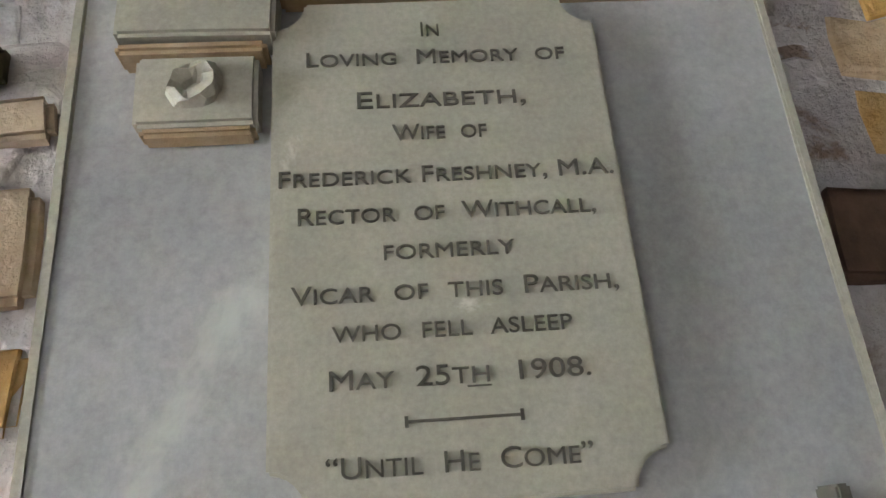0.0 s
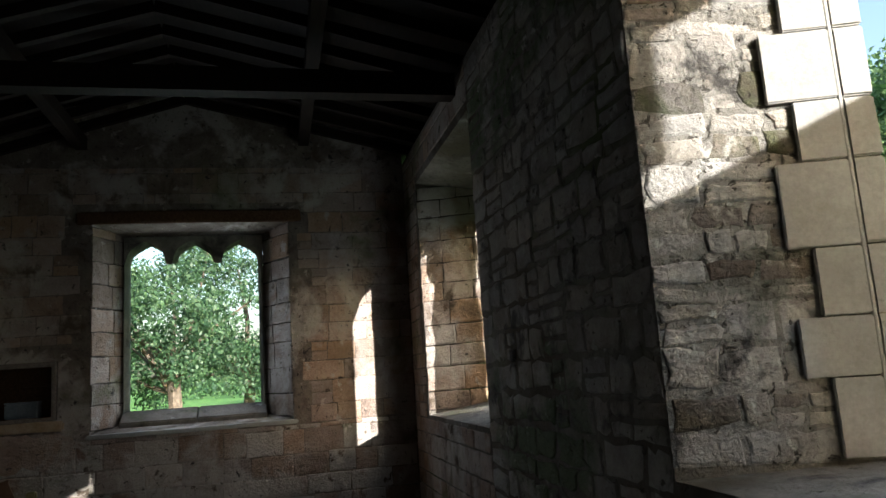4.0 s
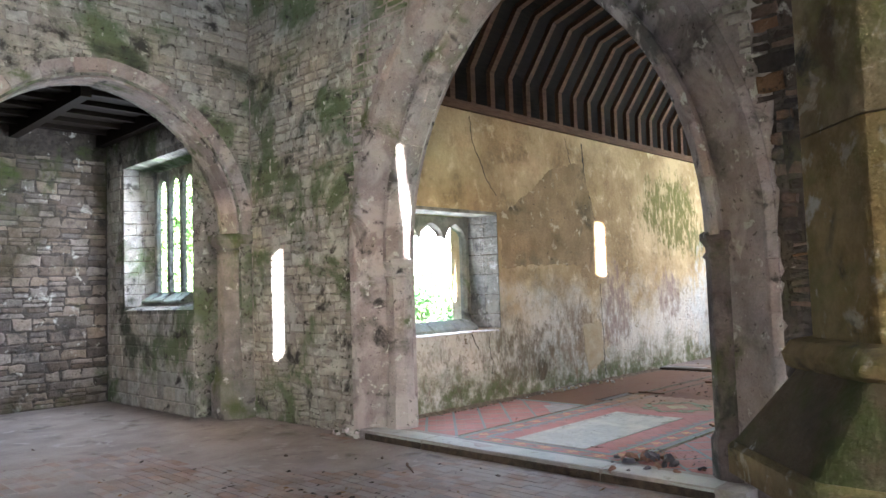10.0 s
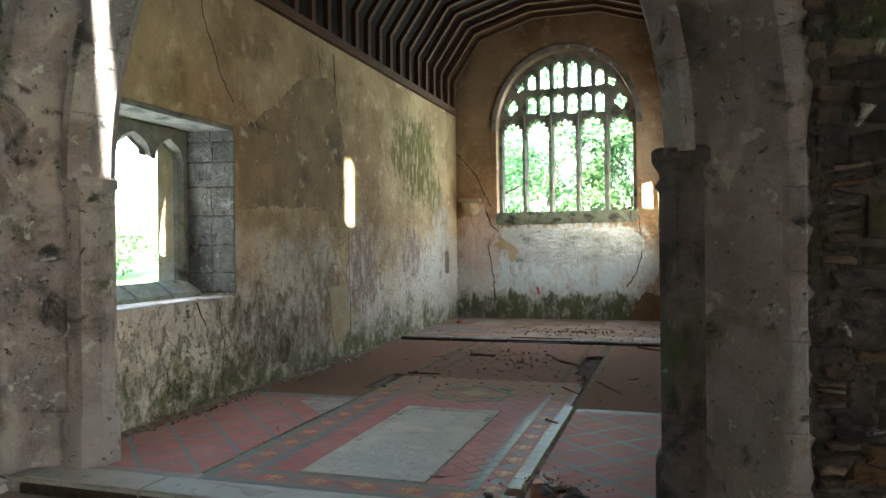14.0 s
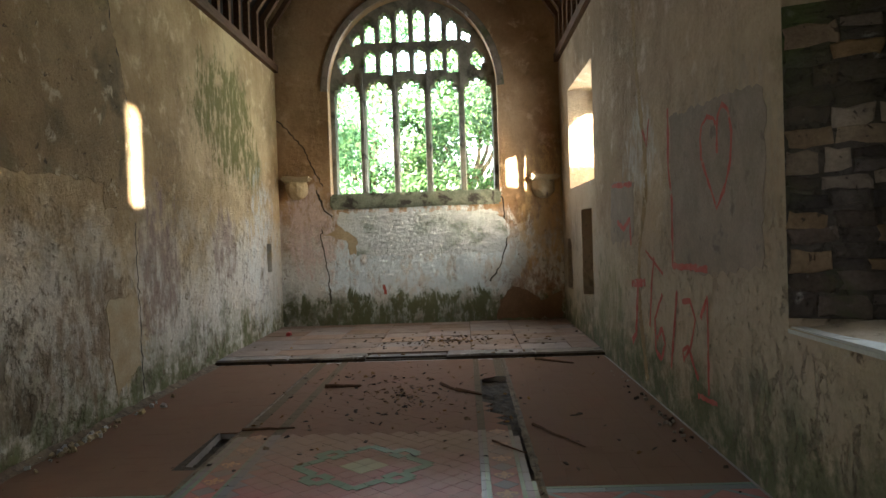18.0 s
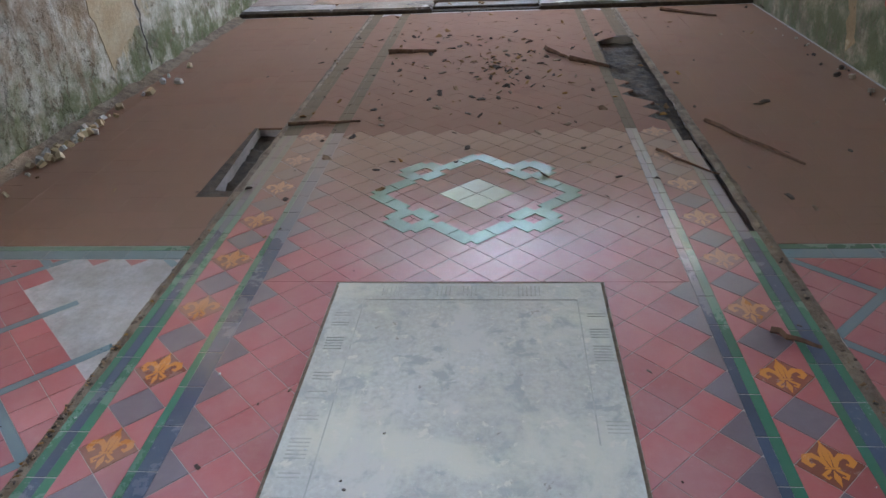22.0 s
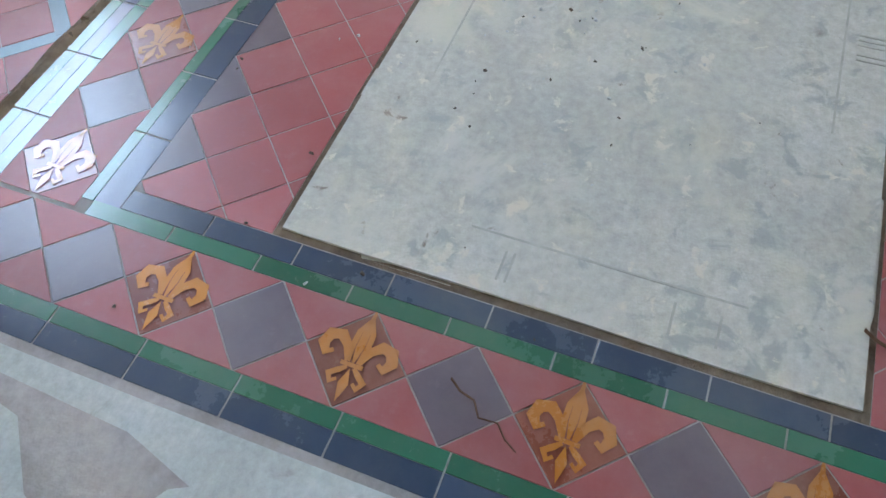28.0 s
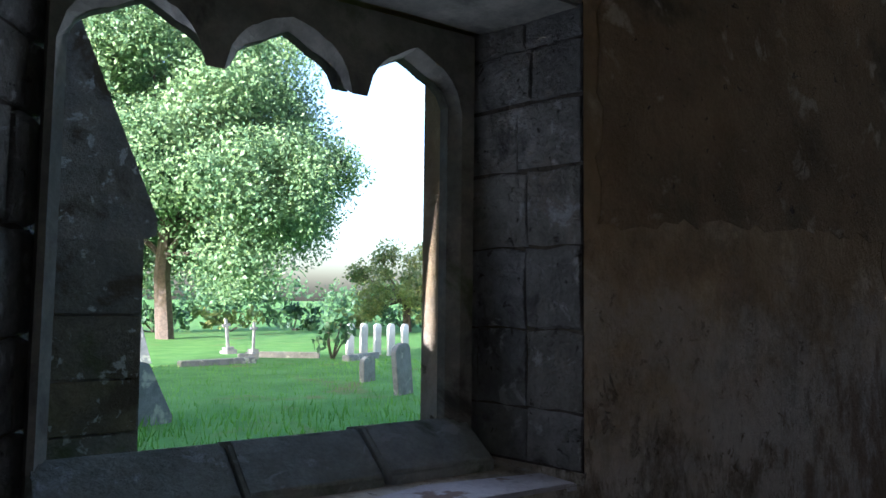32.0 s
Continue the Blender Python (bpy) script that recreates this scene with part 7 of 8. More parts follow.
SCRAWLS = (([(-13.52, 2.51), (-13.55, 2.07), (-13.47, 1.77), (-13.50, 1.28), (-12.68, 1.29)], 0.05), ([(-14.38, 1.09), (-14.92, 1.05)], 0.07), ([(-14.67, 1.04), (-14.79, 0.57), (-14.95, 0.48)], 0.07), ([(-14.06, 1.33), (-14.16, 1.09), (-14.26, 0.71)], 0.045),
           ([(-13.82, 1.03), (-14.08, 0.80), (-14.07, 0.53), (-13.90, 0.48), (-13.77, 0.62), (-13.86, 0.74), (-14.04, 0.63)], 0.045), ([(-13.40, 1.09), (-13.61, 0.46)], 0.045),
           ([(-13.28, 1.02), (-13.08, 1.04), (-12.97, 0.92), (-13.09, 0.71), (-13.27, 0.58), (-13.29, 0.65), (-13.15, 0.70), (-13.01, 0.56), (-12.93, 0.50)], 0.035), ([(-12.85, 0.94), (-12.70, 1.11), (-12.70, 0.85), (-12.72, 0.43)], 0.035),
           ([(-12.95, 0.38), (-12.55, 0.41)], 0.04), ([(-15.75, 2.05), (-14.81, 2.01)], 0.05), ([(-15.51, 1.66), (-15.22, 1.58), (-14.93, 1.68), (-14.91, 1.42)], 0.05), ([(-14.34, 2.46), (-14.2, 2.30), (-14.1, 2.52)], 0.04), ([(-14.34, 1.38), (-13.79, 1.20)], 0.03))
part("graffito", ribbon_on(at_y(SY, -1), HEART, 0.034, 0.003, 50, 0.004), M["spray"], w_chan_s, "red sprayed heart outline")
for k, (pts, w) in enumerate(SCRAWLS):
    part("graffito", ribbon_on(at_y(SY, -1), pts, w * 1.05, 0.003 + 0.0006 * (k % 3), 60 + k, 0.005), M["spray"], w_chan_s, "faded red sprayed scrawl")
part("graffito", ribbon_on(at_x(EX, 1), [(-9.13, 0.80), (-9.11, 0.64)], 0.05, 0.003, 80, 0.01), M["spray"], w_chan_e)


def bared(put, pts, d, mat, parent, name="bare_patch"):
    """A patch where the plaster has fallen, thicker or thinner than its surroundings, with a ragged edge."""
    rnd = random.Random(len(pts) + int(abs(pts[0][0]) * 100))
    fine = []
    for (a, b), (c, e) in zip(pts, pts[1:] + pts[:1]):
        n = max(2, int(math.hypot(c - a, e - b) / 0.06))
        fine += [(a + (c - a) * k / n + rnd.uniform(-0.025, 0.025), b + (e - b) * k / n + rnd.uniform(-0.025, 0.025)) for k in range(n)]
    part(name, plate(bmesh.new(), put, fine, [], 0.0, d), M[mat], parent)


bared(at_y(AY, -1), [(-0.98, 1.0), (1.5, 1.0), (1.5, 3.9), (-0.96, 3.9)], 0.003, "limewash", w_south, "lime_render")
# Besides tan stones, dark lumps stand for the shade inside small holes.
for u0, u1, v0, v1, mt, nm in ((-0.62, -0.45, 2.49, 2.63, "rubble_tan", "stone"), (-0.51, -0.44, 2.34, 2.44, "rubble_tan", "stone"), (-0.81, -0.56, 2.07, 2.17, "rubble_tan", "stone"), (-0.54, -0.43, 2.69, 2.75, "rubble_tan", "stone"),
                           (-0.575, -0.495, 2.775, 2.85, "mossy_shaded_stone", "hole_plug"), (-0.615, -0.555, 2.345, 2.43, "mossy_shaded_stone", "hole_plug"), (0.57, 0.68, 2.45, 2.58, "rust", "hole_plug")):
    part(nm, rough_box((u0, AY - 0.022, v0), (u1, AY, v1), 0.012, 0.035, cuts=5), M[mt], w_south)
# Dark mortar sheet helps paint the south part as less lit.
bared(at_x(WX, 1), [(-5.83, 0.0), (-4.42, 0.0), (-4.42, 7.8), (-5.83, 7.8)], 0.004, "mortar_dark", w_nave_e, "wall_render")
bared(at_x(WX, 1), [(-13.37, 0.0), (-11.07, 0.0), (-11.07, 7.8), (-13.37, 7.8)], 0.005, "mortar_grey", w_nave_e, "wall_render")
bared(at_x(EX, 1), [(-9.86, 2.01), (-7.31, 1.98), (-7.09, 1.83), (-7.06, 1.56), (-7.13, 1.28), (-9.57, 1.29), (-9.54, 1.56), (-9.85, 1.8)], 0.008, "pale_stone", w_chan_e)
masonry(w_chan_e, (EX, 0, 0), (0, 1, 0), (1, 0, 0), -9.5, -7.2, 1.32, 1.96, (0.12, 0.2), (0.18, 0.4), "rubble", ["pale_stone"], [], (-7.6, 1.7), 60, (0.0085, 0.0125), 0.004, 71, "pale_stone")
bared(at_x(EX, 1), [(-10.1, 1.62), (-9.87, 1.78), (-9.68, 1.8), (-9.56, 1.65), (-9.55, 1.31), (-9.7, 1.32), (-9.73, 1.57), (-9.98, 1.62)], 0.004, "bare_ochre", w_chan_e)
bared(at_x(EX, 1), [(-7.02, 0.74), (-6.65, 0.56), (-6.53, 0.47), (-6.2, 0.63), (-6.2, 0.18), (-7.29, 0.18), (-7.24, 0.41)], 0.004, "rust_plaster", w_chan_e)
bared(at_y(NY, 1), [(-11.76, 2.05), (-12.5, 2.12), (-13.87, 2.13), (-13.88, 1.91), (-14.4, 1.91), (-14.42, 2.79), (-14.25, 3.28), (-14.0, 3.9), (-13.1, 3.7), (-12.3, 3.15), (-11.76, 2.9)], 0.004, "umber_coat", w_chan_n)
bared(at_y(NY, 1), [(-13.85, 1.12), (-14.42, 1.11), (-14.44, 0.47), (-13.99, 0.29), (-13.88, 0.65)], 0.004, "bare_ochre", w_chan_n)
bared(at_y(SY, -1), [(-13.49, 2.43), (-12.69, 2.4), (-11.73, 2.33), (-11.69, 2.19), (-11.77, 1.34), (-12.62, 1.25), (-13.43, 1.3)], 0.0016, "panel_brown", w_chan_s)
bared(at_y(SY, -1), [(-15.8, 2.09), (-14.72, 2.03), (-14.82, 1.48), (-15.9, 1.43)], 0.0016, "panel_brown", w_chan_s)
bared(at_x(WX + 0.012, 1), [(-3.62, 1.05), (-3.35, 1.12), (-3.22, 0.7), (-3.1, 0.5), (-3.3, 0.35), (-3.6, 0.45)], 0.012, "rust_plaster", w_aisle_e)
bared(at_x(WX + 0.012, 1), [(-3.66, 1.55), (-2.75, 1.5), (-2.7, 1.12), (-3.2, 1.2), (-3.66, 1.08)], 0.012, "lime_ashlar", w_aisle_e)
part("pipe_chase", rough_box((WX - 0.02, -4.93, 0.4), (WX + 0.05, -4.87, 5.2), 0.015, 0.02, cuts=6), M["rust"], w_nave_e)

# ---- loose things indoors
def slab_thing(name, label, cat, at, size, turn, mat, group=""):
    t = thing(name, label, cat, at, group)
    t.rotation_euler = (0, 0, radians(turn))
    part("stone", rough_box((-size[0] / 2, -size[1] / 2, 0), (size[0] / 2, size[1] / 2, size[2]), 0.02, 0.02, cuts=3), M[mat], t)
    return t


slab_thing("stone_block", "broken pale stone slab lying on the aisle floor", "stone block", (-8.45, -3.18, 0.0), (0.62, 0.52, 0.30), 12, "dressed", "slabs along the wall")
slab_thing("stone_block", "long pale stone slab lying along the aisle wall", "stone block", (-8.62, -1.95, 0.0), (0.38, 1.05, 0.30), 2, "dressed", "slabs along the wall")
slab_thing("stone_block", "long pale stone slab lying along the aisle wall", "stone block", (-8.6, -0.85, 0.0), (0.40, 1.0, 0.30), -3, "dressed", "slabs along the wall")
slab_thing("stone_block", "mossy stone fragment leaning at the foot of the respond", "stone block", (-8.62, -3.72, 0.0), (0.2, 0.28, 0.42), 35, "dressed")
for k, (x, y, z, a) in enumerate(((-8.62, -4.12, 0.0, 20), (-8.60, -3.98, 0.0, -35), (-8.64, -4.1, 0.07, 50))):
    b_ = thing("brick", "loose chipped red brick on the floor by the respond", "brick", (x, y, z), "loose bricks")
    b_.rotation_euler = (0, 0, radians(a))
    part("brick_body", rough_box((-0.11, -0.05, 0.0), (0.11, 0.05, 0.066), 0.006, 0.006, cuts=1), M["brick_red"], b_)


def shards(name, label, cat, centre, spread, count, sizes, mats, seed, flat=0.35, heap=0.1):
    """A heap of small broken pieces, joined."""
    rnd = random.Random(seed)
    ob = None
    for mat in mats:
        vs_, fs_ = [], []
        for k in range(count // len(mats)):
            r = abs(rnd.gauss(0, 0.5))
            a = rnd.uniform(0, 2 * math.pi)
            p = Vector((centre[0] + spread[0] * r * math.cos(a), centre[1] + spread[1] * r * math.sin(a), centre[2] + heap * max(0, 1 - r) * rnd.random()))
            s = rnd.uniform(*sizes)
            if -12.2 < p.x < -9.5 and p.y < -6.5:
                s = min(s, 0.016)
            if SLAB[0] - 0.5 < p.x < SLAB[1] and SLAB[2] < p.y < SLAB[3] and s > 0.012:
                continue
            m = Matrix.Translation(p) @ Euler((rnd.uniform(-0.6, 0.6), rnd.uniform(-0.6, 0.6), rnd.uniform(0, 6.3))).to_matrix().to_4x4() @ Matrix.Diagonal((s, s * rnd.uniform(0.4, 0.9), s * flat, 1))
            base = len(vs_)
            pts = [(-0.5, -0.4, 0), (0.5, -0.5, 0), (0.6, 0.1, 0), (0.2, 0.5, 0), (-0.5, 0.4, 0), (-0.4, -0.3, 1), (0.4, -0.4, 1), (0.45, 0.1, 1), (0.1, 0.4, 1), (-0.4, 0.3, 1)]
            vs_ += [tuple(m @ Vector((x + rnd.uniform(-0.1, 0.1), y + rnd.uniform(-0.1, 0.1), z))) for x, y, z in pts]
            fs_ += [[base + i for i in f] for f in ((0, 1, 2, 3, 4)[::-1], (5, 6, 7, 8, 9), (0, 1, 6, 5), (1, 2, 7, 6), (2, 3, 8, 7), (3, 4, 9, 8), (4, 0, 5, 9))]
        me = bpy.data.meshes.new(name)
        me.from_pydata(vs_, [], fs_)
        me.materials.append(M[mat])
        o = new(name, me)
        tagged(o, label, cat, kind="stuff")


shards("rubble_pile", "heap of broken red tile and dark slate pieces", "rubble", (-9.58, -7.22, FL), (0.42, 0.42, 0), 130, (0.03, 0.12), ("brick_red", "grey_rubbish"), 3)
shards("plaster_crumbs", "crumbs of fallen plaster along the wall foot", "rubble", (-9.0, -10.95, 0.0), (0.18, 0.5, 0), 40, (0.03, 0.09), ("concrete", "limewash"), 4, 0.7, 0.02)
shards("plaster_crumbs", "crumbs of fallen plaster along the wall foot", "rubble", (-13.2, NY + 0.14, FL), (2.4, 0.10, 0), 60, (0.015, 0.06), ("bare_ochre", "concrete"), 5, 0.6, 0.01)
shards("plaster_crumbs", "crumbs of fallen plaster along the wall foot", "rubble", (-13.5, SY - 0.12, FL), (3.0, 0.10, 0), 50, (0.01, 0.04), ("bare", "dirt"), 6, 0.6, 0.01)
shards("plaster_crumbs", "crumbs of fallen plaster on the nave floor", "rubble", (-8.75, -5.2, 0.0), (0.16, 0.9, 0), 60, (0.02, 0.06), ("concrete", "brick_red"), 7, 0.6, 0.01)
shards("fallen_leaves", "dry brown leaves and crumbs scattered over the floor", "leaves", (-14.5, -8.4, FL + 0.003), (3.6, 2.2, 0), 420, (0.012, 0.05), ("dirt", "dry_leaf"), 8, 0.12, 0.0)
shards("fallen_leaves", "dry brown leaves on the sanctuary step", "leaves", (-17.6, -8.0, SAN + 0.002), (1.3, 2.0, 0), 260, (0.02, 0.06), ("dirt", "dry_leaf"), 9, 0.15, 0.0)
shards("fallen_leaves", "dry leaves and grit on the nave floor", "leaves", (-6.8, -8.6, 0.004), (2.2, 3.6, 0), 360, (0.012, 0.06), ("dirt", "dry_leaf"), 10, 0.12, 0.0)
shards("straw_litter", "bits of straw and leaf lodged along the tile border", "litter", (-10.9, BL[0] - 0.016, FL), (1.5, 0.013, 0), 220, (0.006, 0.016), ("dirt", "dry_leaf"), 12, 0.5, 0.003)
shards("straw_litter", "dark leaf crumbs gathered at the wall foot", "litter", (-11.0, NY + 0.13, FL), (1.4, 0.09, 0), 160, (0.006, 0.02), ("dirt", "dry_leaf"), 13, 0.5, 0.003)
shards("straw_litter", "bits of straw and leaf lodged along the tile border", "litter", (-10.9, BR[0] + 0.022, FL), (1.5, 0.016, 0), 160, (0.006, 0.016), ("dirt", "dry_leaf"), 14, 0.5, 0.003)
shards("grit", "fine grit scattered on the tiles", "grit", (-10.2, -8.6, FL + 0.003), (1.6, 1.8, 0), 120, (0.003, 0.009), ("dirt", "concrete"), 11, 0.5, 0.0)


def stick(at, to, r, label="dry brown twig lying on the tiles"):
    t = thing("twig", label, "twig", at, "twigs")
    bm = bmesh.new()
    a, b = Vector((0, 0, 0)), Vector(to) - Vector(at)
    rnd = random.Random(int(abs(at[0] * 971 + at[1] * 313)))
    n = 6
    side = b.cross(Vector((0, 0, 1))).normalized()
    ring = []
    for k in range(n + 1):
        p = a + (b - a) * k / n + side * rnd.uniform(-0.012, 0.012) * (0 < k < n)
        rr = r * (1 - 0.5 * k / n)
        ring.append([bm.verts.new(p + side * rr * math.cos(q) + Vector((0, 0, 1)) * (rr + rr * math.sin(q))) for q in (0, 1.57, 3.14, 4.71)])
    for u, v in zip(ring, ring[1:]):
        for i in range(4):
            bm.faces.new((u[i], u[(i + 1) % 4], v[(i + 1) % 4], v[i]))
    bm.faces.new(ring[0]), bm.faces.new(ring[-1])
    bmesh.ops.recalc_face_normals(bm, faces=bm.faces[:])
    part("stem", bm, M["oak"], t)


for a, b, r in (((-9.69, -7.99), (-9.70, -7.90), 0.003), ((-9.68, -8.03), (-9.66, -7.93), 0.004), ((-12.9, -7.62), (-12.6, -7.40), 0.008), ((-13.3, -7.3), (-12.7, -7.0), 0.012), ((-14.9, -9.2), (-14.95, -8.85), 0.02), ((-14.6, -7.9), (-14.4, -7.66), 0.02),
                ((-14.9, -8.05), (-14.62, -7.9), 0.02), ((-13.35, -9.55), (-13.4, -9.15), 0.012), ((-10.6, -9.72), (-10.45, -9.62), 0.004), ((-11.4, -7.55), (-11.32, -7.43), 0.012), ((-9.4, -8.57), (-9.33, -8.45), 0.002),
                ((-8.3, -9.3), (-8.1, -9.0), 0.015), ((-16.2, -7.0), (-15.9, -6.6), 0.015)):
    z = FL + 0.004 if a[0] < -8.95 else 0.002
    stick((*a, z), (*b, z), r)
can = thing("crushed_can", "crushed red drinks can on the sanctuary floor", "can", (-18.6, -10.45, SAN))
bm = bmesh.new()
lathe(bm, [(0.028, -0.06), (0.033, -0.05), (0.030, 0.0), (0.033, 0.05), (0.027, 0.06)], 12)
for v in bm.verts:
    v.co += 0.008 * noise.noise_vector(v.co * 40)
    v.co = Vector((v.co.z, v.co.x, v.co.y + 0.03))
part("can_body", bm, M["can_red"], can)

# nave paving: bricks showing through the dust
vs_, fs_ = [], []
rnd = random.Random(21)
x = -8.86
while x < -3.6:
    y = -12.6 + rnd.uniform(0, 0.1)
    while y < -4.6:
        if noise.noise((x * 0.45, y * 0.45, 2)) > -0.12:
            z = 0.003 + 0.006 * noise.noise((x * 0.8, y * 0.8, 5)) + rnd.uniform(-0.002, 0.002)
            b0 = len(vs_)
            q = [(x + 0.005, y + 0.005), (x + 0.107, y + 0.005), (x + 0.107, y + 0.219), (x + 0.005, y + 0.219)]
            vs_ += [(a, b, z - 0.02) for a, b in q] + [(a, b, z) for a, b in q]
            fs_ += [[b0 + 4, b0 + 5, b0 + 6, b0 + 7]] + [[b0 + k, b0 + (k + 1) % 4, b0 + 4 + (k + 1) % 4, b0 + 4 + k] for k in range(4)]
        y += 0.224
    x += 0.112
me = bpy.data.meshes.new("paving_bricks")
me.from_pydata(vs_, [], fs_)
me.materials.append(M["paver"])
o = new("paving_bricks", me)
o.parent = floor
o["kind"] = "stuff"

# ---- churchyard
def leaf_cloud(clumps, per, size, seed, squash=0.8):
    """Leaves as small bent quads gathered in clumps of (x, y, z, radius)."""
    rng = np.random.default_rng(seed)
    V, F = [], []
    base = 0
    for x, y, z, r in clumps:
        n = int(per * (r ** 2))
        d = rng.normal(size=(n, 3))
        d /= np.linalg.norm(d, axis=1)[:, None]
        c = np.array((x, y, z)) + d * (r * rng.uniform(0.3, 1.25, size=(n, 1))) * np.array((1, 1, squash))
        t = rng.normal(size=(n, 3))
        t /= np.linalg.norm(t, axis=1)[:, None]
        u = np.cross(t, d + 0.6 * rng.normal(size=(n, 3)))
        u /= np.linalg.norm(u, axis=1)[:, None] + 1e-6
        s = size * rng.uniform(0.6, 1.3, size=(n, 1))
        quad = np.stack((c - t * s, c + u * s * 0.55, c + t * s, c - u * s * 0.55), axis=1).reshape(-1, 3)
        V.append(quad)
        F.append(np.arange(base, base + 4 * n).reshape(-1, 4))
        base += 4 * n
    me = bpy.data.meshes.new("crown")
    co, n = np.concatenate(V), base // 4
    me.vertices.add(4 * n)
    me.vertices.foreach_set("co", co.ravel())
    me.loops.add(4 * n)
    me.loops.foreach_set("vertex_index", np.arange(4 * n))
    me.polygons.add(n)
    me.polygons.foreach_set("loop_start", np.arange(0, 4 * n, 4))
    me.update(calc_edges=True)
    return me


def limb(bm, a, b, r0, r1, sides=7):
    a, b = Vector(a), Vector(b)
    d = (b - a).normalized()
    s = d.orthogonal().normalized()
    t = d.cross(s)
    mid = (a + b) / 2 + s * (b - a).length * 0.06
    rings = []
    for p, r in ((a, r0), (mid, (r0 + r1) / 2), (b, r1)):
        rings.append([bm.verts.new(p + (s * math.cos(q) + t * math.sin(q)) * r) for q in (2 * math.pi * k / sides for k in range(sides))])
    for u, v in zip(rings, rings[1:]):
        for k in range(sides):
            bm.faces.new((u[k], u[(k + 1) % sides], v[(k + 1) % sides], v[k]))


def tree(at, height, crown_r, crown_z, seed, mat="leaf_green", size=0.22, per=150, label="broad leafy green churchyard tree", clumps=46, squash=0.85, stem=0.28):
    rnd = random.Random(seed)
    t = thing("tree", label, "tree", at, "churchyard trees")
    cl = []
    for k in range(int(clumps * 1.5)):
        th, ph = rnd.uniform(0, 2 * math.pi), math.acos(rnd.uniform(-0.8, 1))
        q = rnd.uniform(0.25, 1.0) ** 0.55
        r = crown_r * rnd.uniform(0.13, 0.26)
        cl.append((q * crown_r * math.sin(ph) * math.cos(th), q * crown_r * math.sin(ph) * math.sin(th), crown_z + q * (height - crown_z) * math.cos(ph) * squash, r))
    bm = bmesh.new()
    limb(bm, (0, 0, -0.3), (0.1, 0.05, crown_z * 0.7), stem, stem * 0.7)
    for c in cl[:14]:
        limb(bm, (0.08, 0.04, crown_z * rnd.uniform(0.4, 0.75)), c[:3], stem * 0.38, 0.03, 5)
    bmesh.ops.recalc_face_normals(bm, faces=bm.faces[:])
    part("trunk", bm, M["bark"], t)
    me = leaf_cloud(cl, per, size, seed)
    me.materials.append(M[mat])
    ob = new("crown", me)
    ob.parent = t
    return t


def bush(at, rad, high, seed, mat="leaf_green", size=0.13, per=260, label="rounded leafy bush among the graves", name="bush", cat="bush"):
    rnd = random.Random(seed)
    t = thing(name, label, cat, at)
    cl = [(rnd.uniform(-0.7, 0.7) * rad[0], rnd.uniform(-0.7, 0.7) * rad[1], rnd.uniform(0.15, 0.85) * high, rnd.uniform(0.25, 0.42) * min(high, max(rad))) for _ in range(14)]
    me = leaf_cloud(cl, per, size, seed)
    me.materials.append(M[mat])
    ob = new("foliage", me)
    ob.parent = t
    bm = bmesh.new()
    for c in cl[:6]:
        limb(bm, (0, 0, -0.1), c[:3], 0.04, 0.01, 5)
    part("woody_base", bm, M["bark"], t)
    return t


# south of the church
tree((-29.0, 34.5, 0.0), 17.5, 8.8, 8.0, 1, "leaf_lit", size=0.17, per=330, label="large round green tree with boughs near the ground", clumps=120, stem=0.4, squash=0.98)
for k, (x, y, h) in enumerate(((-33.5, 33.0, 3.6), (-29.5, 33.0, 3.4), (-25.0, 35.5, 3.8), (-21.5, 37.5, 3.4))):
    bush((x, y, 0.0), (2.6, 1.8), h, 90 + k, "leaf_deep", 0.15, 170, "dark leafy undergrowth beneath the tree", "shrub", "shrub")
tree((-13.0, 42.0, 0.0), 13.5, 6.0, 6.4, 2, size=0.15, per=300, label="tall dark green tree beyond the south graves", clumps=50, stem=0.35)
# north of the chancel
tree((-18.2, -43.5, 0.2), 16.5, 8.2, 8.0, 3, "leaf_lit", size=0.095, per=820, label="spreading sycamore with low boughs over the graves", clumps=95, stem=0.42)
tree((-32.6, -46.0, 0.2), 5.6, 3.2, 2.6, 4, "leaf_gold", 0.10, 520, "sunlit yellow-green tree by the boundary", 34)
tree((-35.2, -41.5, 0.2), 4.4, 2.4, 1.9, 5, "leaf_green", 0.10, 520, "dark green tree by the boundary", 26)
bush((-19.95, -29.9, 0.0), (0.7, 0.7), 1.7, 6)
for k in range(7):
    bush((-11.0 - 4.2 * k, -50.0 - 0.4 * k, 0.0), (2.6, 1.0), 1.5, 20 + k, "leaf_gold" if k % 2 else "leaf_green", 0.22, 90, "untrimmed green boundary hedge of mixed shrubs", "hedge", "hedge")
for k, (x, y, h) in enumerate(((-33.5, -35.5, 2.8), (-36.0, -36.5, 3.2), (-38.5, -37.5, 3.4), (-35.5, -40.5, 3.6), (-41.0, -40.0, 4.2), (-44.0, -43.0, 4.4), (-30.5, -36.0, 2.6))):
    bush((x, y, 0.0), (2.6, 2.2), h, 60 + k, "leaf_lit" if k % 2 else "leaf_green", 0.14, 150, "tall leafy shrub beyond the north graves", "shrub", "shrub")
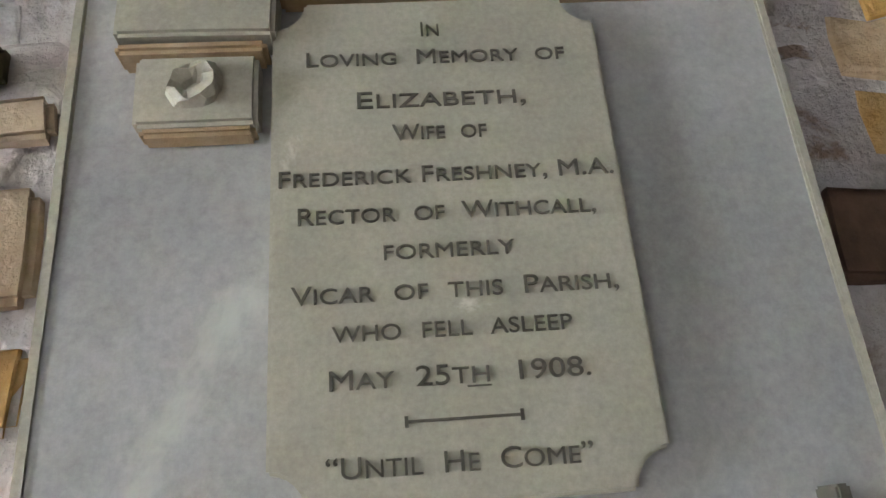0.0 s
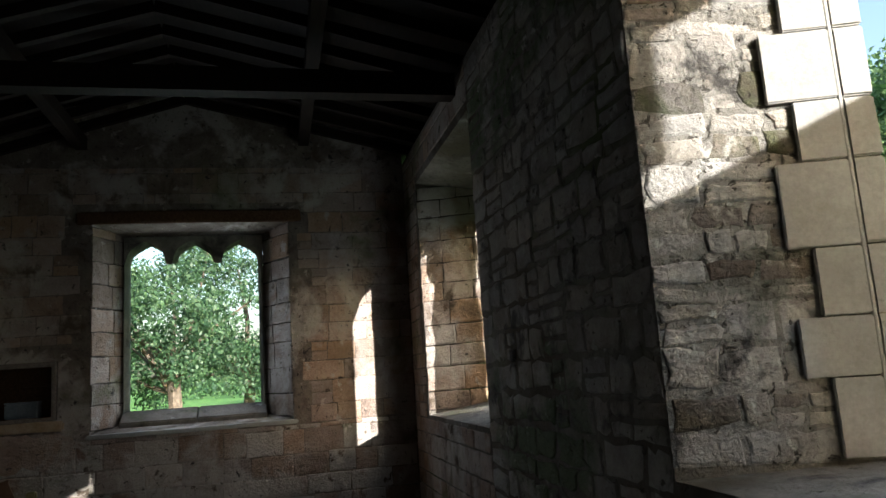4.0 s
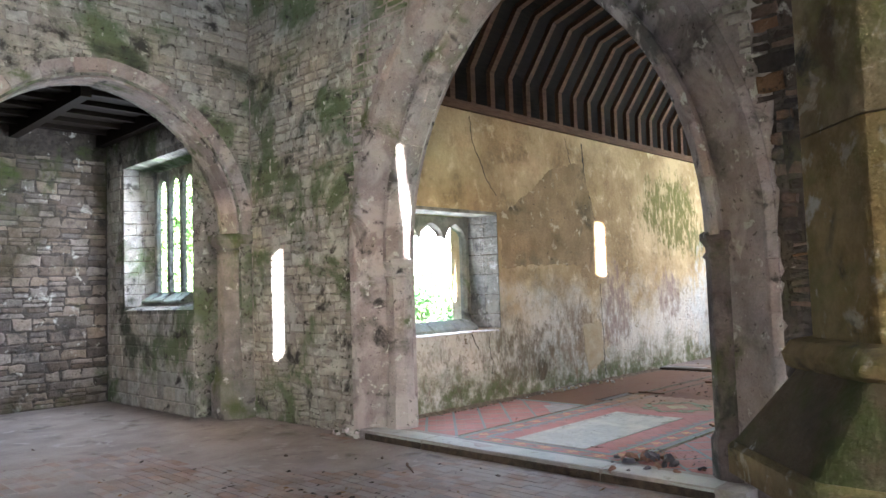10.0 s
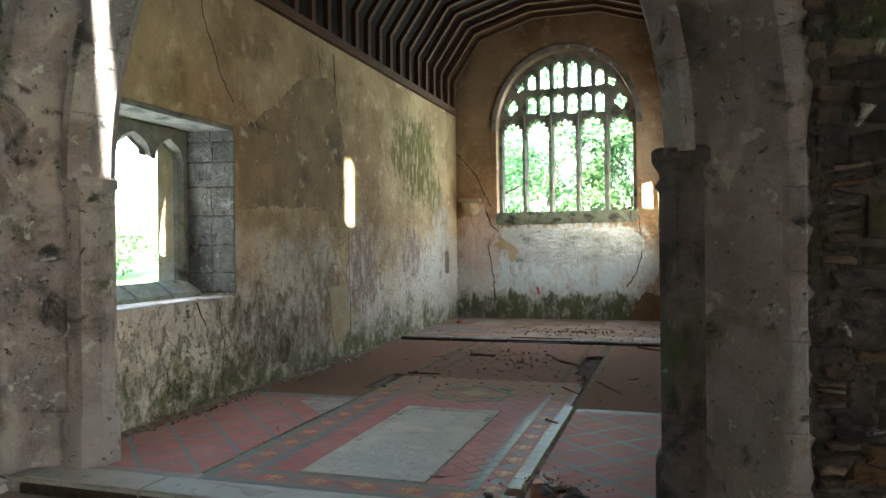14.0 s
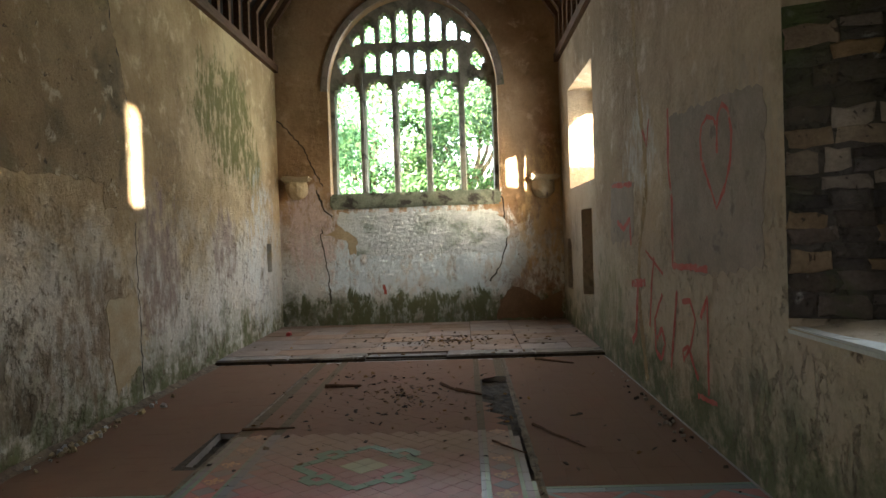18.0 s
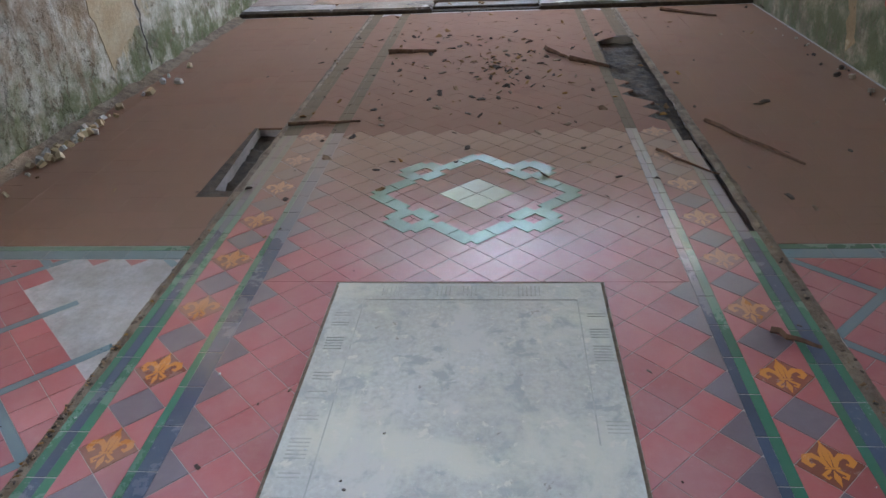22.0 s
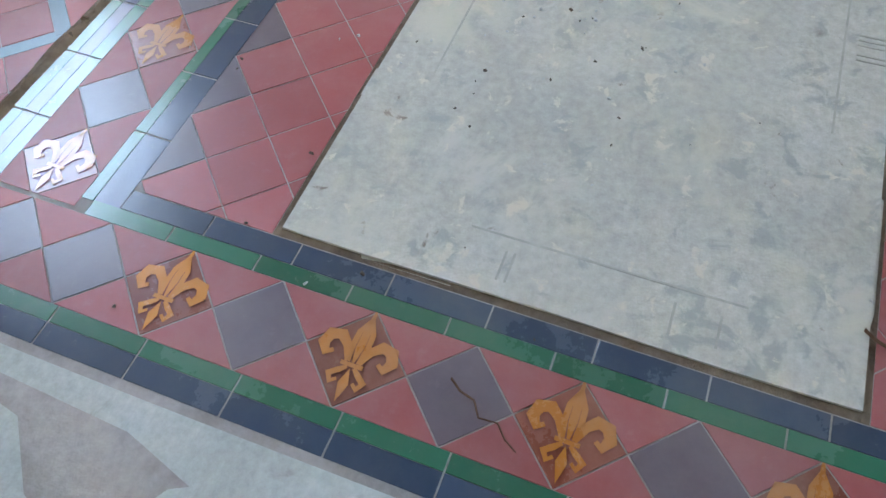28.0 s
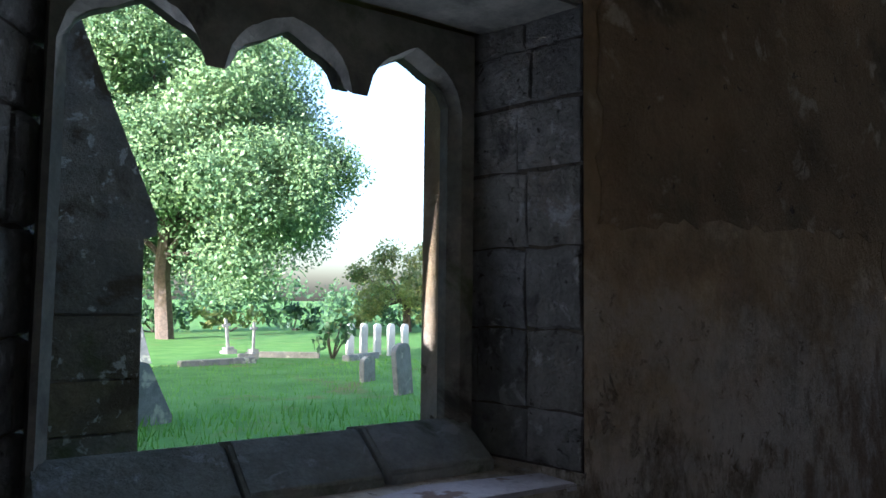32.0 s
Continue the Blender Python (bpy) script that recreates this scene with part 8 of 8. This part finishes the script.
# east of the church
for k, (x, y, h, r, mt) in enumerate(((-29.0, -13.5, 9.5, 3.6, "leaf_teal"), (-31.5, -7.6, 8.5, 3.3, "leaf_green"), (-27.5, -4.2, 8.2, 3.2, "leaf_deep"), (-33.0, -11.0, 11.0, 3.8, "leaf_teal"), (-31.0, 1.5, 9.0, 3.6, "leaf_deep"), (-37.0, -18.0, 9.5, 4.0, "leaf_green"), (-34.0, -2.0, 10.0, 3.8, "leaf_deep"))):
    tree((x, y, 0.0), h, r, h * 0.48, 40 + k, mt, 0.085, 480, "leafy tree crowding the east end of the churchyard", 44)

# far woods round the fields
rnd = random.Random(77)
clumps = []
for k in range(260):
    a = rnd.uniform(0, 2 * math.pi)
    d = rnd.uniform(105, 150)
    clumps.append((-10 + d * math.cos(a), -8 + d * math.sin(a), rnd.uniform(0.5, 4.5), rnd.uniform(2.5, 5.0)))
me = leaf_cloud(clumps, 16, 0.5, 78)
me.materials.append(M["leaf_green"])
tagged(new("far_woods", me), "distant line of hedgerow trees beyond the fields", "woods", kind="stuff")


def headstone(at, w, h, thick, turn, lean, seed, shape="round", label="grey lichened headstone standing in grass", mat="grave"):
    t = thing("headstone", label, "headstone", at, "headstones")
    t.rotation_euler = (0, radians(lean), radians(turn))
    top = [(w / 2 * math.cos(a), h - w * 0.22 + w * 0.3 * math.sin(a)) for a in (math.pi * k / 10 for k in range(11))] if shape == "round" else [(w / 2, h - 0.12), (w * 0.3, h), (-w * 0.3, h), (-w / 2, h - 0.12)]
    bm = plate(bmesh.new(), lambda u, v, d: (u, d - thick / 2, v), [(-w / 2, -0.2), (w / 2, -0.2)] + top, [], 0.0, thick)
    bmesh.ops.bevel(bm, geom=[e for e in bm.edges if e.calc_face_angle(0) > 0.7], offset=0.012, segments=2, affect="EDGES")
    part("stone", bm, M[mat], t)
    return t


def cross(at, h, turn, lean, label="pale stone cross on a stepped base"):
    t = thing("grave_cross", label, "grave cross", at, "grave crosses")
    t.rotation_euler = (0, radians(lean), radians(turn))
    k = h / 2.4
    part("base_step", rough_box((-0.42 * k, -0.42 * k, -0.1), (0.42 * k, 0.42 * k, 0.2 * k), 0.02 * k, 0.01), M["grave_shaded"], t)
    part("base_step", rough_box((-0.3 * k, -0.3 * k, 0.2 * k), (0.3 * k, 0.3 * k, 0.42 * k), 0.02 * k, 0.01), M["grave_shaded"], t)
    part("shaft", rough_box((-0.10 * k, -0.08 * k, 0.42 * k), (0.10 * k, 0.08 * k, h), 0.02 * k, 0.006), M["grave_shaded"], t)
    part("arms", rough_box((-0.33 * k, -0.075 * k, h - 0.55 * k), (0.33 * k, 0.075 * k, h - 0.35 * k), 0.02 * k, 0.006), M["grave_shaded"], t)


headstone((-17.27, -21.2, 0.0), 0.52, 0.95, 0.12, 25, 9, 1, label="tall leaning headstone pale with lichen")
headstone((-17.72, -23.5, 0.0), 0.5, 0.52, 0.12, 30, 3, 2, label="low weathered grey headstone")
for k in range(5):
    headstone((-21.33 - 0.36 * k, -31.4 + 0.3 * k, 0.0), 0.40, 1.0, 0.09, 28, 0, 10 + k, label="white war grave headstone in a row", mat="white_grave")
cross((-17.78, -33.3, 0.0), 1.15, 20, 8, "leaning stone grave cross on a stepped base")
cross((-18.23, -32.2, 0.0), 1.05, 20, 0)
headstone((-12.41, -20.4, 0.0), 0.6, 0.85, 0.12, 15, 26, 4, label="dark slab leaning over near the buttress")
headstone((-14.4, -30.0, 0.0), 0.35, 1.3, 0.16, 20, 18, 5, "shoulder", "narrow leaning stone post")
headstone((-13.96, 12.0, -0.05), 0.62, 0.95, 0.12, 30, -6, 6, label="pointed grey headstone in the grass")
headstone((-19.1, 23.6, 0.0), 0.55, 0.55, 0.2, 20, 0, 7, "shoulder", "short stone stump in the grass")
headstone((-11.6, 17.2, 0.0), 0.7, 1.15, 0.12, 30, -12, 8, label="white leaning headstone by the cross")
cross((-10.1, 16.0, 0.0), 3.1, 35, 0, "tall pale stone cross monument on a plinth")
headstone((-24.0, 27.0, 0.0), 0.6, 0.7, 0.12, 10, 5, 9)
for x, y, l, a in ((-16.1, -29.0, 2.3, 14), (-18.9, -30.8, 1.9, -35), (-20.6, -29.2, 1.8, 30), (-17.5, -30.6, 0.6, 0)):
    k_ = thing("grave_kerb", "low stone grave kerb half sunk in grass", "grave kerb", (x, y, 0.0), "grave kerbs")
    k_.rotation_euler = (0, 0, radians(a))
    part("kerb_stone", rough_box((-l / 2, -0.12, -0.1), (l / 2, 0.12, 0.16), 0.02, 0.015, cuts=2), M["grave"], k_)
# buttress at the north-east corner of the nave
but = structure("wall_buttress", "stepped mossy stone buttress outside the chancel window", "buttress")
bm = plate(bmesh.new(), at_y(-13.42, -1), [(-9.02, -0.4), (-10.76, -0.4), (-10.74, 2.12), (-10.81, 2.14), (-10.81, 2.24), (-10.24, 3.62), (-10.24, 7.0), (-9.02, 7.0)], [], 0.0, 0.6)
part("wall_body", bm, M["buttress"], but)
v = 0.0
for k in range(9):
    h = (0.34, 0.28, 0.4, 0.3, 0.36, 0.42)[k % 6]
    if v + h > 2.1:
        break
    for u0, u1 in (((-10.74, -10.2), (-10.19, -9.66)) if k % 2 else ((-10.74, -9.95), (-9.94, -9.66))):
        part("stone", rough_box((u0 + 0.005, -13.42, v + 0.005), (u1 - 0.005, -13.405, v + h - 0.005), 0.005, 0.003), M["buttress"], but)
    v += h
# grass tufts by the north window
rng = np.random.default_rng(7)
n = 9000
gx, gy = rng.uniform(-22, -9.8, n), rng.uniform(-29, -14.6, n)
ang, hh, w = rng.uniform(0, 6.28, n), rng.uniform(0.04, 0.13, n), 0.012
lean = rng.normal(0, 0.04, (n, 2))
V = np.zeros((n, 3, 3))
V[:, 0] = np.stack((gx - w * np.cos(ang), gy - w * np.sin(ang), np.full(n, -0.06)), 1)
V[:, 1] = np.stack((gx + w * np.cos(ang), gy + w * np.sin(ang), np.full(n, -0.06)), 1)
V[:, 2] = np.stack((gx + lean[:, 0], gy + lean[:, 1], hh), 1)
me = bpy.data.meshes.new("grass")
me.from_pydata(V.reshape(-1, 3).tolist(), [], np.arange(3 * n).reshape(-1, 3).tolist())
me.materials.append(M["blade"])
tagged(new("grass", me), "short green churchyard grass", "grass", kind="stuff")
